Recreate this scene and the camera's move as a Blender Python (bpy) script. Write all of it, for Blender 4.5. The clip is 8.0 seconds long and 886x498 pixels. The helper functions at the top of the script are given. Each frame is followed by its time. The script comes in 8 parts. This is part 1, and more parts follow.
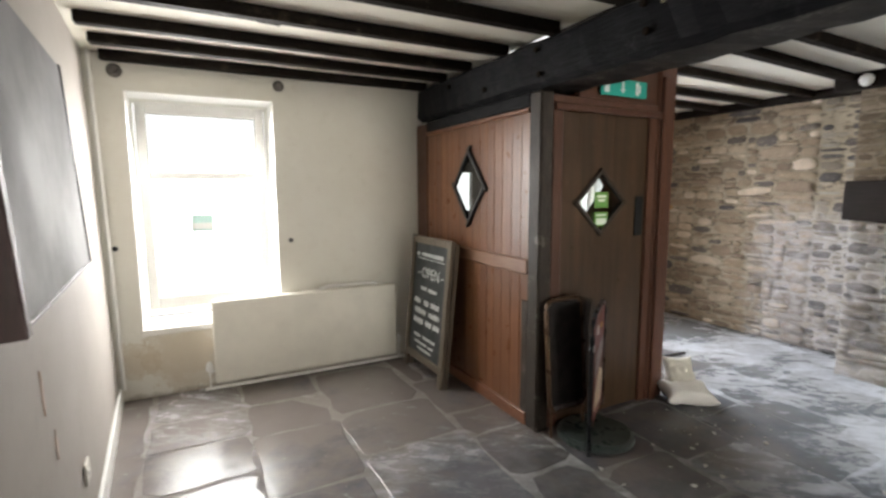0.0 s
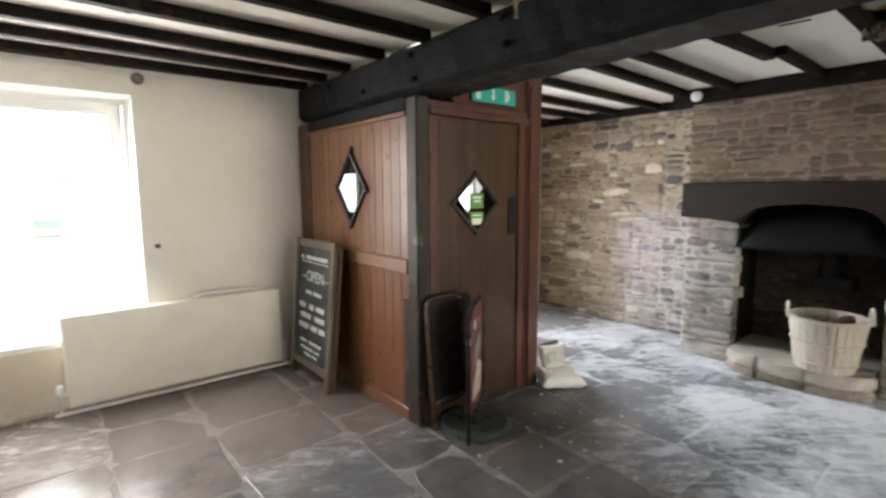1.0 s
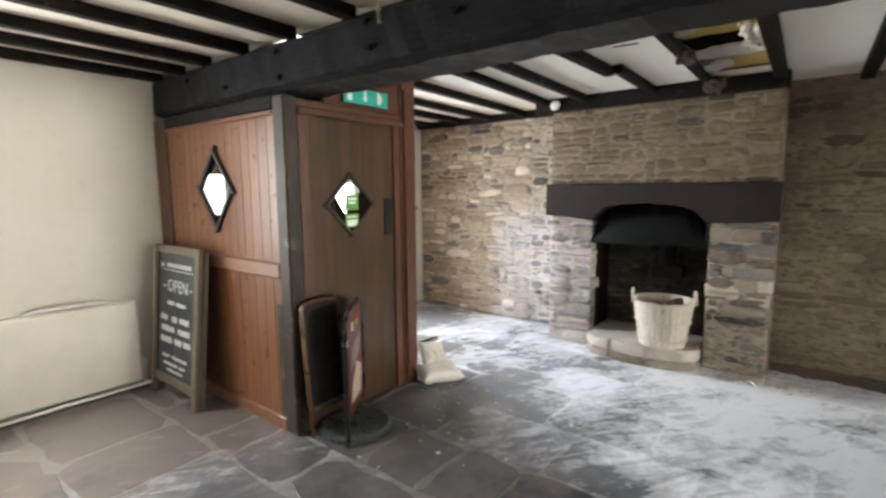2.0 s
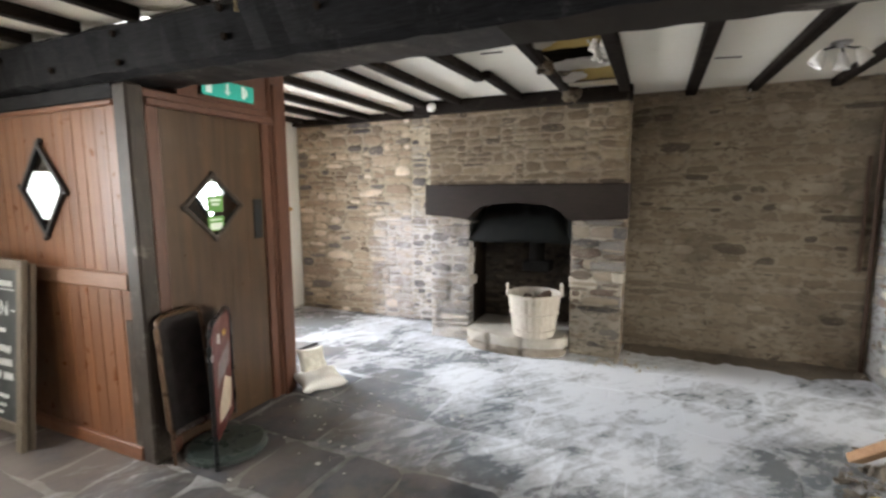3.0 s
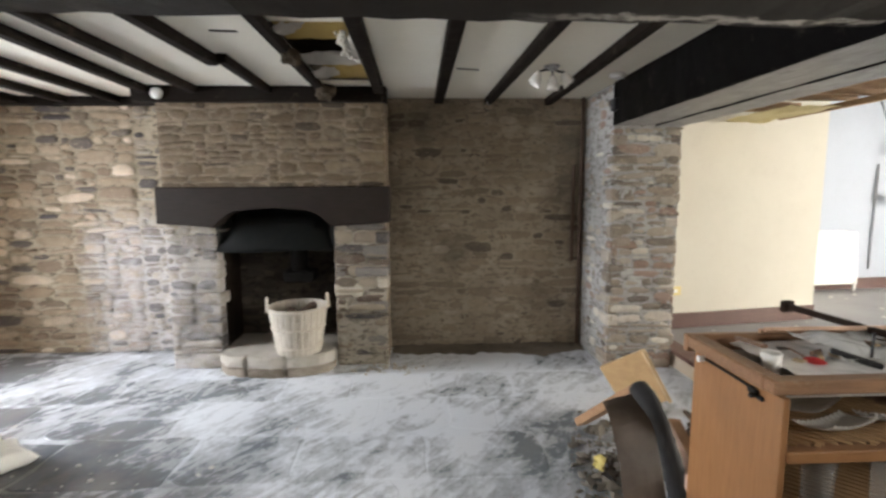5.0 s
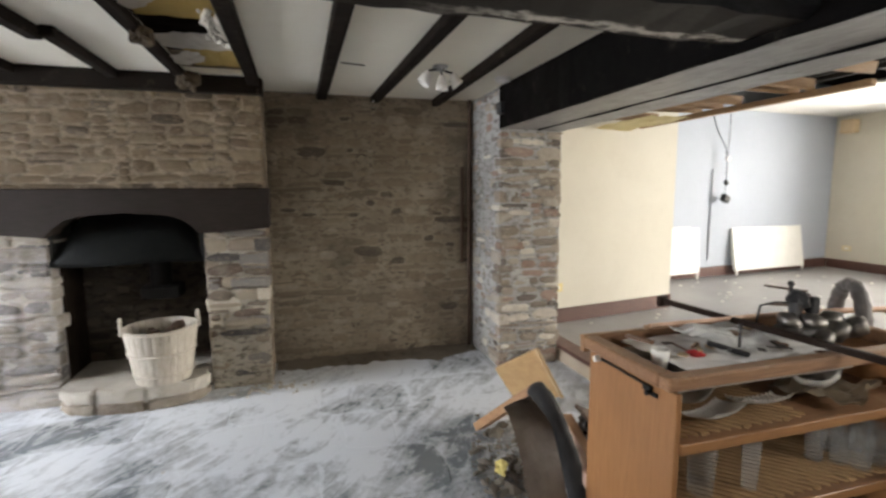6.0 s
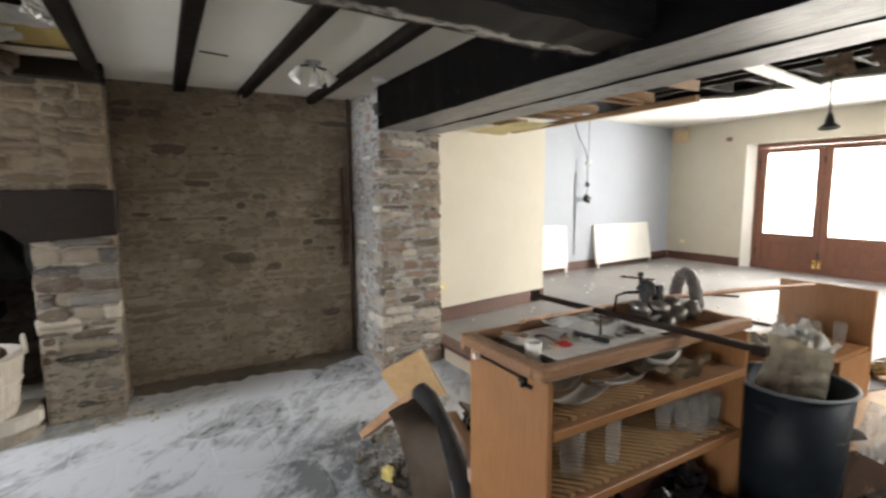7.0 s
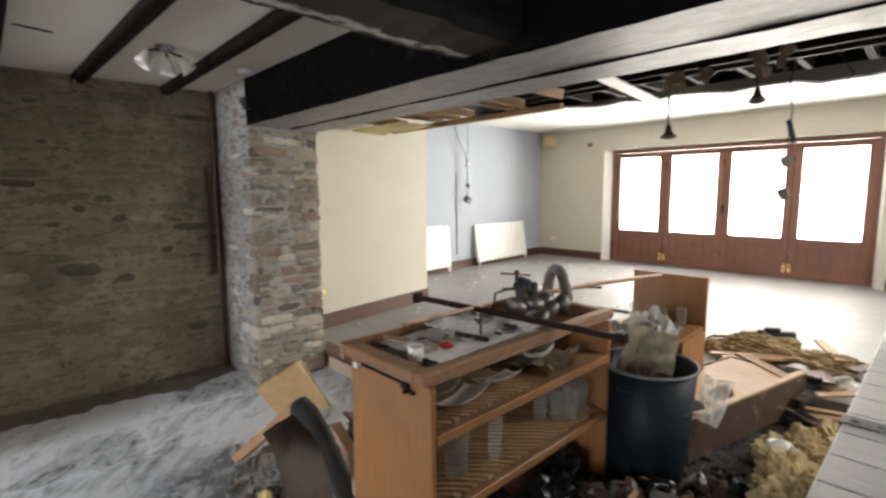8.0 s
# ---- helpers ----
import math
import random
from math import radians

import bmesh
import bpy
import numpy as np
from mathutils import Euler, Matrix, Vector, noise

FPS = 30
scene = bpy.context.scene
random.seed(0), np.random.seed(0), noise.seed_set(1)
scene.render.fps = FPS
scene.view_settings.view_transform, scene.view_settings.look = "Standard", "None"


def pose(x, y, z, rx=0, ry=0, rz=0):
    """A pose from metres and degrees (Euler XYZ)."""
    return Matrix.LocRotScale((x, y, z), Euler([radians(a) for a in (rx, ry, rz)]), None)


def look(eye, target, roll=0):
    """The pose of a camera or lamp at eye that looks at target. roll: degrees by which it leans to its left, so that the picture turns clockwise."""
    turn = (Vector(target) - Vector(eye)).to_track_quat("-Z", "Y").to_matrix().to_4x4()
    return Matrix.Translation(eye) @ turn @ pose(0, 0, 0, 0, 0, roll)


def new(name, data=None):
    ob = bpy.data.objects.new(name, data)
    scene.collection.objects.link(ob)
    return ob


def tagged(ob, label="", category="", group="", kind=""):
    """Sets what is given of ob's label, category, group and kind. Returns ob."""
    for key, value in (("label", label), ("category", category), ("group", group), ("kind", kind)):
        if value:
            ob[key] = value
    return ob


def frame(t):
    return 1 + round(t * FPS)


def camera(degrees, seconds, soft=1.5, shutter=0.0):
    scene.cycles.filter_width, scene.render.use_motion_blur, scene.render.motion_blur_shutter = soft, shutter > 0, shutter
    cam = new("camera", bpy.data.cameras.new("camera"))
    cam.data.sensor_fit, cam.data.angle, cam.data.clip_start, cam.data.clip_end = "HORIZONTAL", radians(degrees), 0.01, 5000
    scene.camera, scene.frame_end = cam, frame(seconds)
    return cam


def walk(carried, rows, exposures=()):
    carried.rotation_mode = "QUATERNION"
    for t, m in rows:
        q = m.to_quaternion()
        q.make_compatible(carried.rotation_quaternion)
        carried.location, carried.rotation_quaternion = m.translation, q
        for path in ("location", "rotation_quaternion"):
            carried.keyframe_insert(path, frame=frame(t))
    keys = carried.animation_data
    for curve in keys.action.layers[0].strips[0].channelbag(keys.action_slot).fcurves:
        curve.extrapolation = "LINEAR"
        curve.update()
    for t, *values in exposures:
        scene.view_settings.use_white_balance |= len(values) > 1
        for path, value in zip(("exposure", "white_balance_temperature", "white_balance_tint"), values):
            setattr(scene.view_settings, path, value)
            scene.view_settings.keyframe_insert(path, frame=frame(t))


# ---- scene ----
# The camera and its walk.
cam = camera(85.4, 8.0, soft=2.6, shutter=0.4)
ROWS = [
    (0.0, 0.124, 0.186, 1.479, -27.32, -7.04, -0.30),
    (0.5, 0.169, 0.145, 1.484, -32.75, -7.06, -0.36),
    (1.0, 0.213, 0.082, 1.484, -39.05, -7.03, -0.35),
    (1.5, 0.230, 0.038, 1.485, -45.47, -6.97, -0.41),
    (2.0, 0.256, -0.006, 1.488, -52.15, -7.04, -0.45),
    (3.5, 0.340, -0.067, 1.497, -72.15, -7.23, -0.36),
    (4.0, 0.395, -0.087, 1.500, -78.64, -7.25, -0.40),
    (4.5, 0.482, -0.084, 1.490, -85.53, -7.04, -0.36),
    (6.0, 0.744, -0.051, 1.507, -106.17, -6.98, -0.31),
    (6.5, 0.763, -0.070, 1.504, -112.88, -6.82, -0.34),
    (7.0, 0.772, -0.098, 1.505, -119.78, -6.87, -0.39),
    (7.5, 0.783, -0.136, 1.505, -126.45, -6.90, -0.43),
    (8.0, 0.805, -0.160, 1.506, -133.35, -6.86, -0.37),
]
walk(cam, [(t, pose(x, y, z, 90 + pitch, 0, yaw) @ pose(0, 0, 0, 0, 0, roll)) for t, x, y, z, yaw, pitch, roll in ROWS],
     [(0.0, -0.68), (2.0, 0.0), (3.5, 0.10), (4.0, 0.03), (4.5, -0.08), (6.0, -0.17), (6.5, -0.16), (7.0, -0.24), (7.5, -0.34), (8.0, -0.48)])

# Daylight: an overcast sky, a weak wide sun, the sky's light in the real openings, and fill through an assumed
# rooflight.
world = bpy.data.worlds.new("world")
scene.world = world
world.use_nodes = True
wn = world.node_tree.nodes
sky = wn.new("ShaderNodeTexSky")
sky.sky_type, sky.sun_disc = "NISHITA", False
sky.sun_elevation, sky.sun_rotation = radians(50), radians(200)
sky.air_density, sky.dust_density = 1.0, 4.0
wn["Background"].inputs["Strength"].default_value = 0.12
world.node_tree.links.new(sky.outputs[0], wn["Background"].inputs["Color"])

sun = new("sun", bpy.data.lights.new("sun", "SUN"))
sun.data.energy, sun.data.angle, sun.data.color = 1.0, radians(12), (1.0, 0.96, 0.9)
sun.matrix_world = look((2, -30, 36), (2, -9, 0))


def window_light(name, eye, target, wide, high, power, color, spread=180):
    ob = new(name, bpy.data.lights.new(name, "AREA"))
    ob.data.shape, ob.data.size, ob.data.size_y = "RECTANGLE", wide, high
    ob.data.energy, ob.data.color, ob.data.spread = power, color, radians(spread)
    ob.matrix_world = look(eye, target)
    return ob


window_light("sky_light_window_1", (0.22, 4.50, 1.40), (0.28, 2.2, 0.3), 0.86, 1.40, 135, (1.0, 0.962, 0.945), 170)
window_light("sky_light_window_2", (3.72, 4.50, 1.40), (3.95, -0.9, 0.0), 0.95, 1.40, 112, (0.90, 0.93, 1.0), 118)
window_light("sky_light_doors", (3.42, -9.075, 1.38), (3.42, -3.0, 1.7), 3.7, 1.7, 720, (1.0, 0.945, 0.85), 130)
# Added fill from above, through a rooflight that is assumed and out of view.
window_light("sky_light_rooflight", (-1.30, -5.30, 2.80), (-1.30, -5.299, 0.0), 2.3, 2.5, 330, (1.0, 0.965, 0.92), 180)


# ---- material helpers ----
class Nodes:
    """A small wrapper round a material's node tree."""

    def __init__(self, name):
        self.mat = bpy.data.materials.new(name)
        self.mat.use_nodes = True
        self.tree = self.mat.node_tree
        self.bsdf = self.tree.nodes["Principled BSDF"]
        self.position = self.node("ShaderNodeNewGeometry").outputs["Position"]
        self.random = self.node("ShaderNodeObjectInfo").outputs["Random"]

    def node(self, kind, **inputs):
        made = self.tree.nodes.new(kind)
        for key, value in inputs.items():
            self.put(made.inputs[key.replace("_", " ")], value)
        return made

    def put(self, socket, value):
        if isinstance(value, bpy.types.NodeSocket):
            self.tree.links.new(value, socket)
        elif isinstance(value, tuple) and len(value) == 3 and socket.type == "RGBA":
            socket.default_value = (*value, 1)
        elif socket.type == "RGBA" and isinstance(value, (int, float)):
            socket.default_value = (value, value, value, 1)
        else:
            socket.default_value = value

    def noise(self, scale, detail=4.0, rough=0.6, stretch=(1, 1, 1), distort=0.0):
        place = self.node("ShaderNodeVectorMath")
        place.operation = "MULTIPLY"
        self.put(place.inputs[0], self.position)
        self.put(place.inputs[1], stretch)
        return self.node("ShaderNodeTexNoise", Vector=place.outputs[0], Scale=scale, Detail=detail, Roughness=rough, Distortion=distort).outputs["Fac"]

    def ramp(self, fac, *stops, steps=False):
        made = self.node("ShaderNodeValToRGB", Fac=fac)
        if steps:
            made.color_ramp.interpolation = "CONSTANT"
        els = made.color_ramp.elements
        while len(els) < len(stops):
            els.new(0.5)
        for el, (at, c) in zip(els, stops):
            el.position = at
            el.color = (*c, 1) if isinstance(c, tuple) else (c, c, c, 1)
        return made.outputs["Color"]

    def mix(self, fac, a, b, kind="MIX"):
        made = self.node("ShaderNodeMix")
        made.data_type, made.blend_type = "RGBA", kind
        self.put(made.inputs[0], fac)
        self.put(made.inputs[6], a)
        self.put(made.inputs[7], b)
        return made.outputs[2]

    def calc(self, kind, a, b=0.0, clamp=False):
        made = self.node("ShaderNodeMath")
        made.operation, made.use_clamp = kind, clamp
        self.put(made.inputs[0], a)
        self.put(made.inputs[1], b)
        return made.outputs[0]

    def done(self, color, rough, bump=None, strength=0.3, distance=0.01, metal=0.0, **more):
        self.put(self.bsdf.inputs["Base Color"], color)
        self.put(self.bsdf.inputs["Roughness"], rough)
        self.put(self.bsdf.inputs["Metallic"], metal)
        for key, value in more.items():
            self.put(self.bsdf.inputs[key.replace("_", " ")], value)
        if bump is not None:
            made = self.node("ShaderNodeBump", Height=bump, Strength=strength, Distance=distance)
            self.put(self.bsdf.inputs["Normal"], made.outputs[0])
        return self.mat


def plaster(name, base, dirt, amount=0.5, rough=0.8, lumps=0.25):
    """Painted plaster with blotches, scuffs and an uneven face."""
    n = Nodes(name)
    blotch = n.ramp(n.noise(1.3, 5, 0.65), (0.35, 0.0), (0.75, 1.0))
    scuff = n.ramp(n.noise(9, 6, 0.7), (0.55, 0.0), (0.72, 1.0))
    color = n.mix(n.calc("MULTIPLY", blotch, amount), base, dirt)
    color = n.mix(n.calc("MULTIPLY", scuff, amount * 0.35), color, tuple(c * 0.7 for c in dirt))
    bump = n.calc("ADD", n.noise(4, 3), n.calc("MULTIPLY", n.noise(60, 4), 0.2))
    return n.done(color, rough, bump, lumps, 0.02)


def timber(name, light, dark, rough=0.45, grain=(3, 3, 40), worn=None, worn_amount=0.0, spread=0.35, strength=0.25, spec=0.5):
    """Wood whose grain runs along the axis with the smallest stretch."""
    n = Nodes(name)
    fibre = n.noise(6, 6, 0.65, grain, 0.4)
    broad = n.noise(1.6, 3)
    color = n.mix(n.ramp(fibre, (0.3, 0.0), (0.7, 1.0)), dark, light)
    color = n.mix(n.calc("MULTIPLY", n.random, spread), color, dark)
    color = n.mix(n.calc("MULTIPLY", n.ramp(broad, (0.4, 0.0), (0.7, 1.0)), 0.35), color, tuple(c * 0.6 for c in dark))
    if worn:
        wear = n.ramp(n.noise(7, 6, 0.75), (0.58, 0.0), (0.68, 1.0))
        color = n.mix(n.calc("MULTIPLY", wear, worn_amount), color, worn)
    roughness = n.calc("ADD", n.calc("MULTIPLY", n.noise(12, 4), 0.3), rough - 0.15)
    return n.done(color, roughness, fibre, strength, 0.004, Specular_IOR_Level=spec)


def plain(name, color, rough=0.5, metal=0.0, vary=0.25, scale=14, bump=0.1, spec=0.5):
    """A surface of one stuff with grime at two scales."""
    n = Nodes(name)
    grime = n.ramp(n.noise(scale, 5, 0.65), (0.4, 0.0), (0.7, 1.0))
    fine = n.noise(scale * 8, 3)
    shade = n.mix(n.calc("MULTIPLY", grime, vary), color, tuple(c * 0.45 for c in color))
    return n.done(shade, n.calc("ADD", n.calc("MULTIPLY", grime, 0.2), rough - 0.05), fine, bump, 0.003, metal, Specular_IOR_Level=spec)


def glass(name, color=(0.95, 0.98, 0.97), rough=0.02):
    n = Nodes(name)
    return n.done(color, rough, None, Transmission_Weight=1.0, IOR=1.45)


def limewash_light(n, tone, amount):
    """Remains of limewashing with window light painted in, a ragged patch low on the wall beside the chimney."""
    apart = n.node("ShaderNodeSeparateXYZ", Vector=n.position)
    side = n.calc("DIVIDE", n.calc("SUBTRACT", apart.outputs["Y"], 1.75), 1.35)
    ragged = n.calc("ADD", n.calc("MAXIMUM", side, n.calc("DIVIDE", apart.outputs["Z"], 1.36)), n.calc("MULTIPLY", n.calc("SUBTRACT", n.noise(3.0, 6, 0.7), 0.5), 0.55))
    broken = n.ramp(n.noise(11, 6, 0.7, (1, 1, 1.8)), (0.38, 0.25), (0.58, 1.0))
    # Pale cover stands for old whitening and for daylight falling on the wall.
    cover = n.calc("MULTIPLY", n.ramp(ragged, (0.82, 1.0), (1.02, 0.0)), broken)
    return n.mix(n.calc("MULTIPLY", cover, amount), tone, (0.56, 0.55, 0.555))


def rubble_stone(name, tones, wash=0.0, smear=0.35, smear_tone=(0.36, 0.32, 0.26), damp=0.0):
    """Field stones, each with its own tone, mortar smeared over them; wash: limewashed patches with window light
    painted in.
    """
    n = Nodes(name)
    levels = [(i / len(tones), c) for i, c in enumerate(tones)]
    tone = n.ramp(n.random, *levels, steps=True)
    tone = n.mix(n.ramp(n.noise(13, 6, 0.7), (0.42, 0.0), (0.78, 0.5)), tone, tuple(c * 0.4 for c in tones[1]))
    tone = n.mix(n.ramp(n.noise(40, 5, 0.7), (0.5, 0.0), (0.8, 0.3)), tone, tuple(c * 1.25 for c in tones[2]))
    veins = n.ramp(n.noise(17, 4, 0.6, (1, 1, 3.5)), (0.62, 0.0), (0.68, 0.55))
    tone = n.mix(veins, tone, tuple(c * 1.8 for c in tones[2]))
    cover = n.ramp(n.noise(4.6, 7, 0.75, (1, 1, 1.6)), (0.5, 0.0), (0.64, 1.0))
    tone = n.mix(n.calc("MULTIPLY", cover, smear * 0.8), tone, smear_tone)
    if wash:
        tone = limewash_light(n, tone, wash)
    if damp:
        tone = n.mix(n.calc("MULTIPLY", n.ramp(n.noise(1.5, 6, 0.65), (0.46, 0.0), (0.66, 1.0)), damp), tone, (0.075, 0.058, 0.038))
    bump = n.calc("ADD", n.noise(24, 6, 0.7), n.calc("MULTIPLY", n.noise(90, 4), 0.4))
    return n.done(tone, 0.88, bump, 0.7, 0.014)


def slate(name, joint=False):
    """Worn slate flags, or the mortar between them, under trodden dirt and plaster dust whose bluish pale field also
    paints the pool of daylight; shiny where clean.
    """
    n = Nodes(name)
    tone = n.ramp(n.random, (0.0, (0.034, 0.036, 0.043)), (0.3, (0.058, 0.061, 0.07)), (0.55, (0.092, 0.085, 0.082)), (0.8, (0.046, 0.051, 0.062)), (1.0, (0.11, 0.115, 0.13)))
    tone = n.mix(n.ramp(n.noise(4, 5, 0.6), (0.40, 0.0), (0.70, 0.75)), tone, (0.19, 0.185, 0.20))
    if joint:
        tone = n.ramp(n.noise(2.6, 5, 0.7), (0.38, (0.09, 0.085, 0.08)), (0.66, (0.30, 0.30, 0.305)))
    spot = n.node("ShaderNodeSeparateXYZ", Vector=n.position).outputs["Y"]
    foot = n.ramp(n.calc("DIVIDE", spot, 4.1), (0.52, 0.0), (0.85, 0.24))
    earth = n.ramp(n.calc("ADD", n.noise(1.7, 7, 0.72), foot), (0.46, 0.0), (0.66, 0.85))
    tone = n.mix(earth, tone, (0.178, 0.148, 0.128))
    # Pale field by x and y: plaster dust plus the daylight pool painted in.
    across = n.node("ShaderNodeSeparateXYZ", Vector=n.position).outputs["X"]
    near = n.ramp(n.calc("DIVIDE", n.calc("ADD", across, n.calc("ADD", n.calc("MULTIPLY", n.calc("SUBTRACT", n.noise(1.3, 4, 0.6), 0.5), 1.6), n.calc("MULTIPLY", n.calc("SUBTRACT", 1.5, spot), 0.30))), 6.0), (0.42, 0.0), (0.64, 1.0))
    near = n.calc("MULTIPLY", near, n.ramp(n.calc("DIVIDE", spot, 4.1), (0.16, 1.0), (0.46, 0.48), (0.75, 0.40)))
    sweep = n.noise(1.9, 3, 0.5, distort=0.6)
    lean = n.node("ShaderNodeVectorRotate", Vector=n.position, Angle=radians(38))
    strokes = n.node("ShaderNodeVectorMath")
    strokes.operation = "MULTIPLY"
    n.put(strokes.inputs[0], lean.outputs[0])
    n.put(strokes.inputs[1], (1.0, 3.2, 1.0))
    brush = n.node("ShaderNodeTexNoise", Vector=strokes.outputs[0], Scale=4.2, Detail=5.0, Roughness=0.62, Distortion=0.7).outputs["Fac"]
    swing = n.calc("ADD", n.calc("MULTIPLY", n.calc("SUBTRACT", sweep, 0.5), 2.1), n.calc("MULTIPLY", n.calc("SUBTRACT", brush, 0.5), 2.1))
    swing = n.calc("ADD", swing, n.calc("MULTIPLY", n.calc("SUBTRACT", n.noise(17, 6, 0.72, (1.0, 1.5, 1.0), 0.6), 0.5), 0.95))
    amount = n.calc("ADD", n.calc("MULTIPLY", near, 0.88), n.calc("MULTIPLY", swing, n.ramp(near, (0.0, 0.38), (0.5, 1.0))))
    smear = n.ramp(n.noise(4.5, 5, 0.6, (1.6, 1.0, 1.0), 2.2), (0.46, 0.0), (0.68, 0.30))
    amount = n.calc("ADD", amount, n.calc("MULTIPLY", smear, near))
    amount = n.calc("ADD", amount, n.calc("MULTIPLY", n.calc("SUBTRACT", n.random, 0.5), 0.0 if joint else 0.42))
    # Pale field drops out in a ragged round by the cabinet's end.
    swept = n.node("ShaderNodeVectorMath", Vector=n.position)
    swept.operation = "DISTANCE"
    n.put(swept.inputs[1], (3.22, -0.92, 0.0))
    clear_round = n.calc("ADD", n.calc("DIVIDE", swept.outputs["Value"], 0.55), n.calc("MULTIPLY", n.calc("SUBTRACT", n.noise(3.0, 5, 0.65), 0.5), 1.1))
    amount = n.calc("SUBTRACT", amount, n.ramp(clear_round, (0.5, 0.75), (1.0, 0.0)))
    dust_light = n.ramp(n.calc("ADD", amount, 0.10 if joint else -0.06), (0.08, 0.0), (0.5, 0.42), (0.98, 1.0))
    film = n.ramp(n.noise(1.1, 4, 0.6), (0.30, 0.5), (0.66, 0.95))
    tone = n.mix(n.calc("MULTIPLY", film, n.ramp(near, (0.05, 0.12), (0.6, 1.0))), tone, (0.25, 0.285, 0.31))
    tone = n.mix(n.calc("MULTIPLY", dust_light, 0.95), tone, (0.76, 0.795, 0.84))
    # Tone falls to near black in a ragged round on the bar's floor.
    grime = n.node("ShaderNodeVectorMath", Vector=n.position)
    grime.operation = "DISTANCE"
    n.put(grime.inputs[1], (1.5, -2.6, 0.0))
    dark_round = n.calc("ADD", n.calc("DIVIDE", grime.outputs["Value"], 1.7), n.calc("MULTIPLY", n.calc("SUBTRACT", n.noise(3.5, 6, 0.7), 0.5), 0.8))
    tone = n.mix(n.ramp(dark_round, (0.72, 0.95), (0.98, 0.0)), tone, (0.03, 0.024, 0.02))
    specks = n.ramp(n.noise(38, 2, 0.5), (0.72, 0.0), (0.75, 1.0))
    tone = n.mix(n.calc("MULTIPLY", specks, 0.5), tone, (0.45, 0.44, 0.42))
    rough = n.mix(dust_light, n.ramp(n.noise(8, 5, 0.7), (0.3, 0.10), (0.7, 0.28)), 0.6)
    if joint:
        rough = 0.85
    bump = n.calc("ADD", n.noise(6, 6, 0.65), n.calc("MULTIPLY", n.noise(45, 4), 0.2))
    return n.done(tone, rough, bump, 0.25, 0.012)


cream = plaster("cream plaster", (0.56, 0.53, 0.45), (0.40, 0.37, 0.29), 0.30)


def stained_plaster(name):
    """Cream paint over damp plaster, with brown tide marks low down beside the window and grime along the floor."""
    n = Nodes(name)
    blotch = n.ramp(n.noise(1.3, 5, 0.65), (0.35, 0.0), (0.75, 1.0))
    color = n.mix(n.calc("MULTIPLY", blotch, 0.35), (0.70, 0.69, 0.63), (0.54, 0.50, 0.41))
    for place, size in (((0.02, 4.1, 0.30), 0.34), ((-0.30, 4.1, 0.28), 0.16)):
        far = n.node("ShaderNodeVectorMath", Vector=n.position)
        far.operation = "DISTANCE"
        n.put(far.inputs[1], place)
        ragged = n.calc("ADD", n.calc("DIVIDE", far.outputs["Value"], size), n.calc("MULTIPLY", n.calc("SUBTRACT", n.noise(9, 6, 0.7), 0.5), 1.6))
        color = n.mix(n.ramp(ragged, (0.45, 0.55), (0.75, 0.28), (0.8, 0.6), (0.9, 0.0)), color, (0.46, 0.37, 0.25))
    height = n.node("ShaderNodeSeparateXYZ", Vector=n.position).outputs["Z"]
    foot = n.ramp(n.calc("ADD", height, n.calc("MULTIPLY", n.noise(11, 5, 0.7), 0.09)), (0.035, 0.8), (0.085, 0.0))
    color = n.mix(foot, color, (0.16, 0.12, 0.08))
    scuff = n.ramp(n.noise(9, 6, 0.7), (0.55, 0.0), (0.72, 1.0))
    color = n.mix(n.calc("MULTIPLY", scuff, 0.15), color, (0.4, 0.34, 0.25))
    bump = n.calc("ADD", n.noise(4, 3), n.calc("MULTIPLY", n.noise(60, 4), 0.2))
    return n.done(color, 0.8, bump, 0.3, 0.02)


north_paint = stained_plaster("stained cream paint")
white_wall = plaster("grey white painted wall", (0.41, 0.385, 0.35), (0.32, 0.285, 0.235), 0.5)
blue_paint = plaster("pale blue paint", (0.42, 0.46, 0.53), (0.34, 0.37, 0.43), 0.3)
ceiling_paint = plaster("ceiling paint", (0.87, 0.845, 0.745), (0.68, 0.62, 0.50), 0.25)


def pointing(name, light, dark, crack, wash=0.0, damp=0.0):
    """Old lime mortar between stones: pale where repointed, crumbled to dark crevices elsewhere."""
    n = Nodes(name)
    color = n.mix(n.ramp(n.noise(2.2, 6, 0.7), (0.38, 0.0), (0.64, 1.0)), dark, light)
    color = n.mix(n.ramp(n.noise(13, 6, 0.7, (1, 1, 2.0)), (0.50, 0.0), (0.60, 0.9)), color, crack)
    if wash:
        color = limewash_light(n, color, wash)
    if damp:
        color = n.mix(n.calc("MULTIPLY", n.ramp(n.noise(1.5, 6, 0.65), (0.46, 0.0), (0.66, 1.0)), damp), color, (0.075, 0.058, 0.038))
    bump = n.calc("ADD", n.noise(14, 6, 0.7), n.calc("MULTIPLY", n.noise(70, 4), 0.3))
    return n.done(color, 0.95, bump, 0.8, 0.02)


mortar = pointing("lime mortar", (0.36, 0.30, 0.21), (0.21, 0.168, 0.112), (0.06, 0.048, 0.035))
mortar_wash_lit = pointing("limewashed mortar with painted light", (0.47, 0.40, 0.295), (0.34, 0.285, 0.205), (0.15, 0.122, 0.088), 0.85)
mortar_dark = pointing("old mortar", (0.41, 0.35, 0.265), (0.30, 0.25, 0.185), (0.19, 0.155, 0.115), damp=0.65)
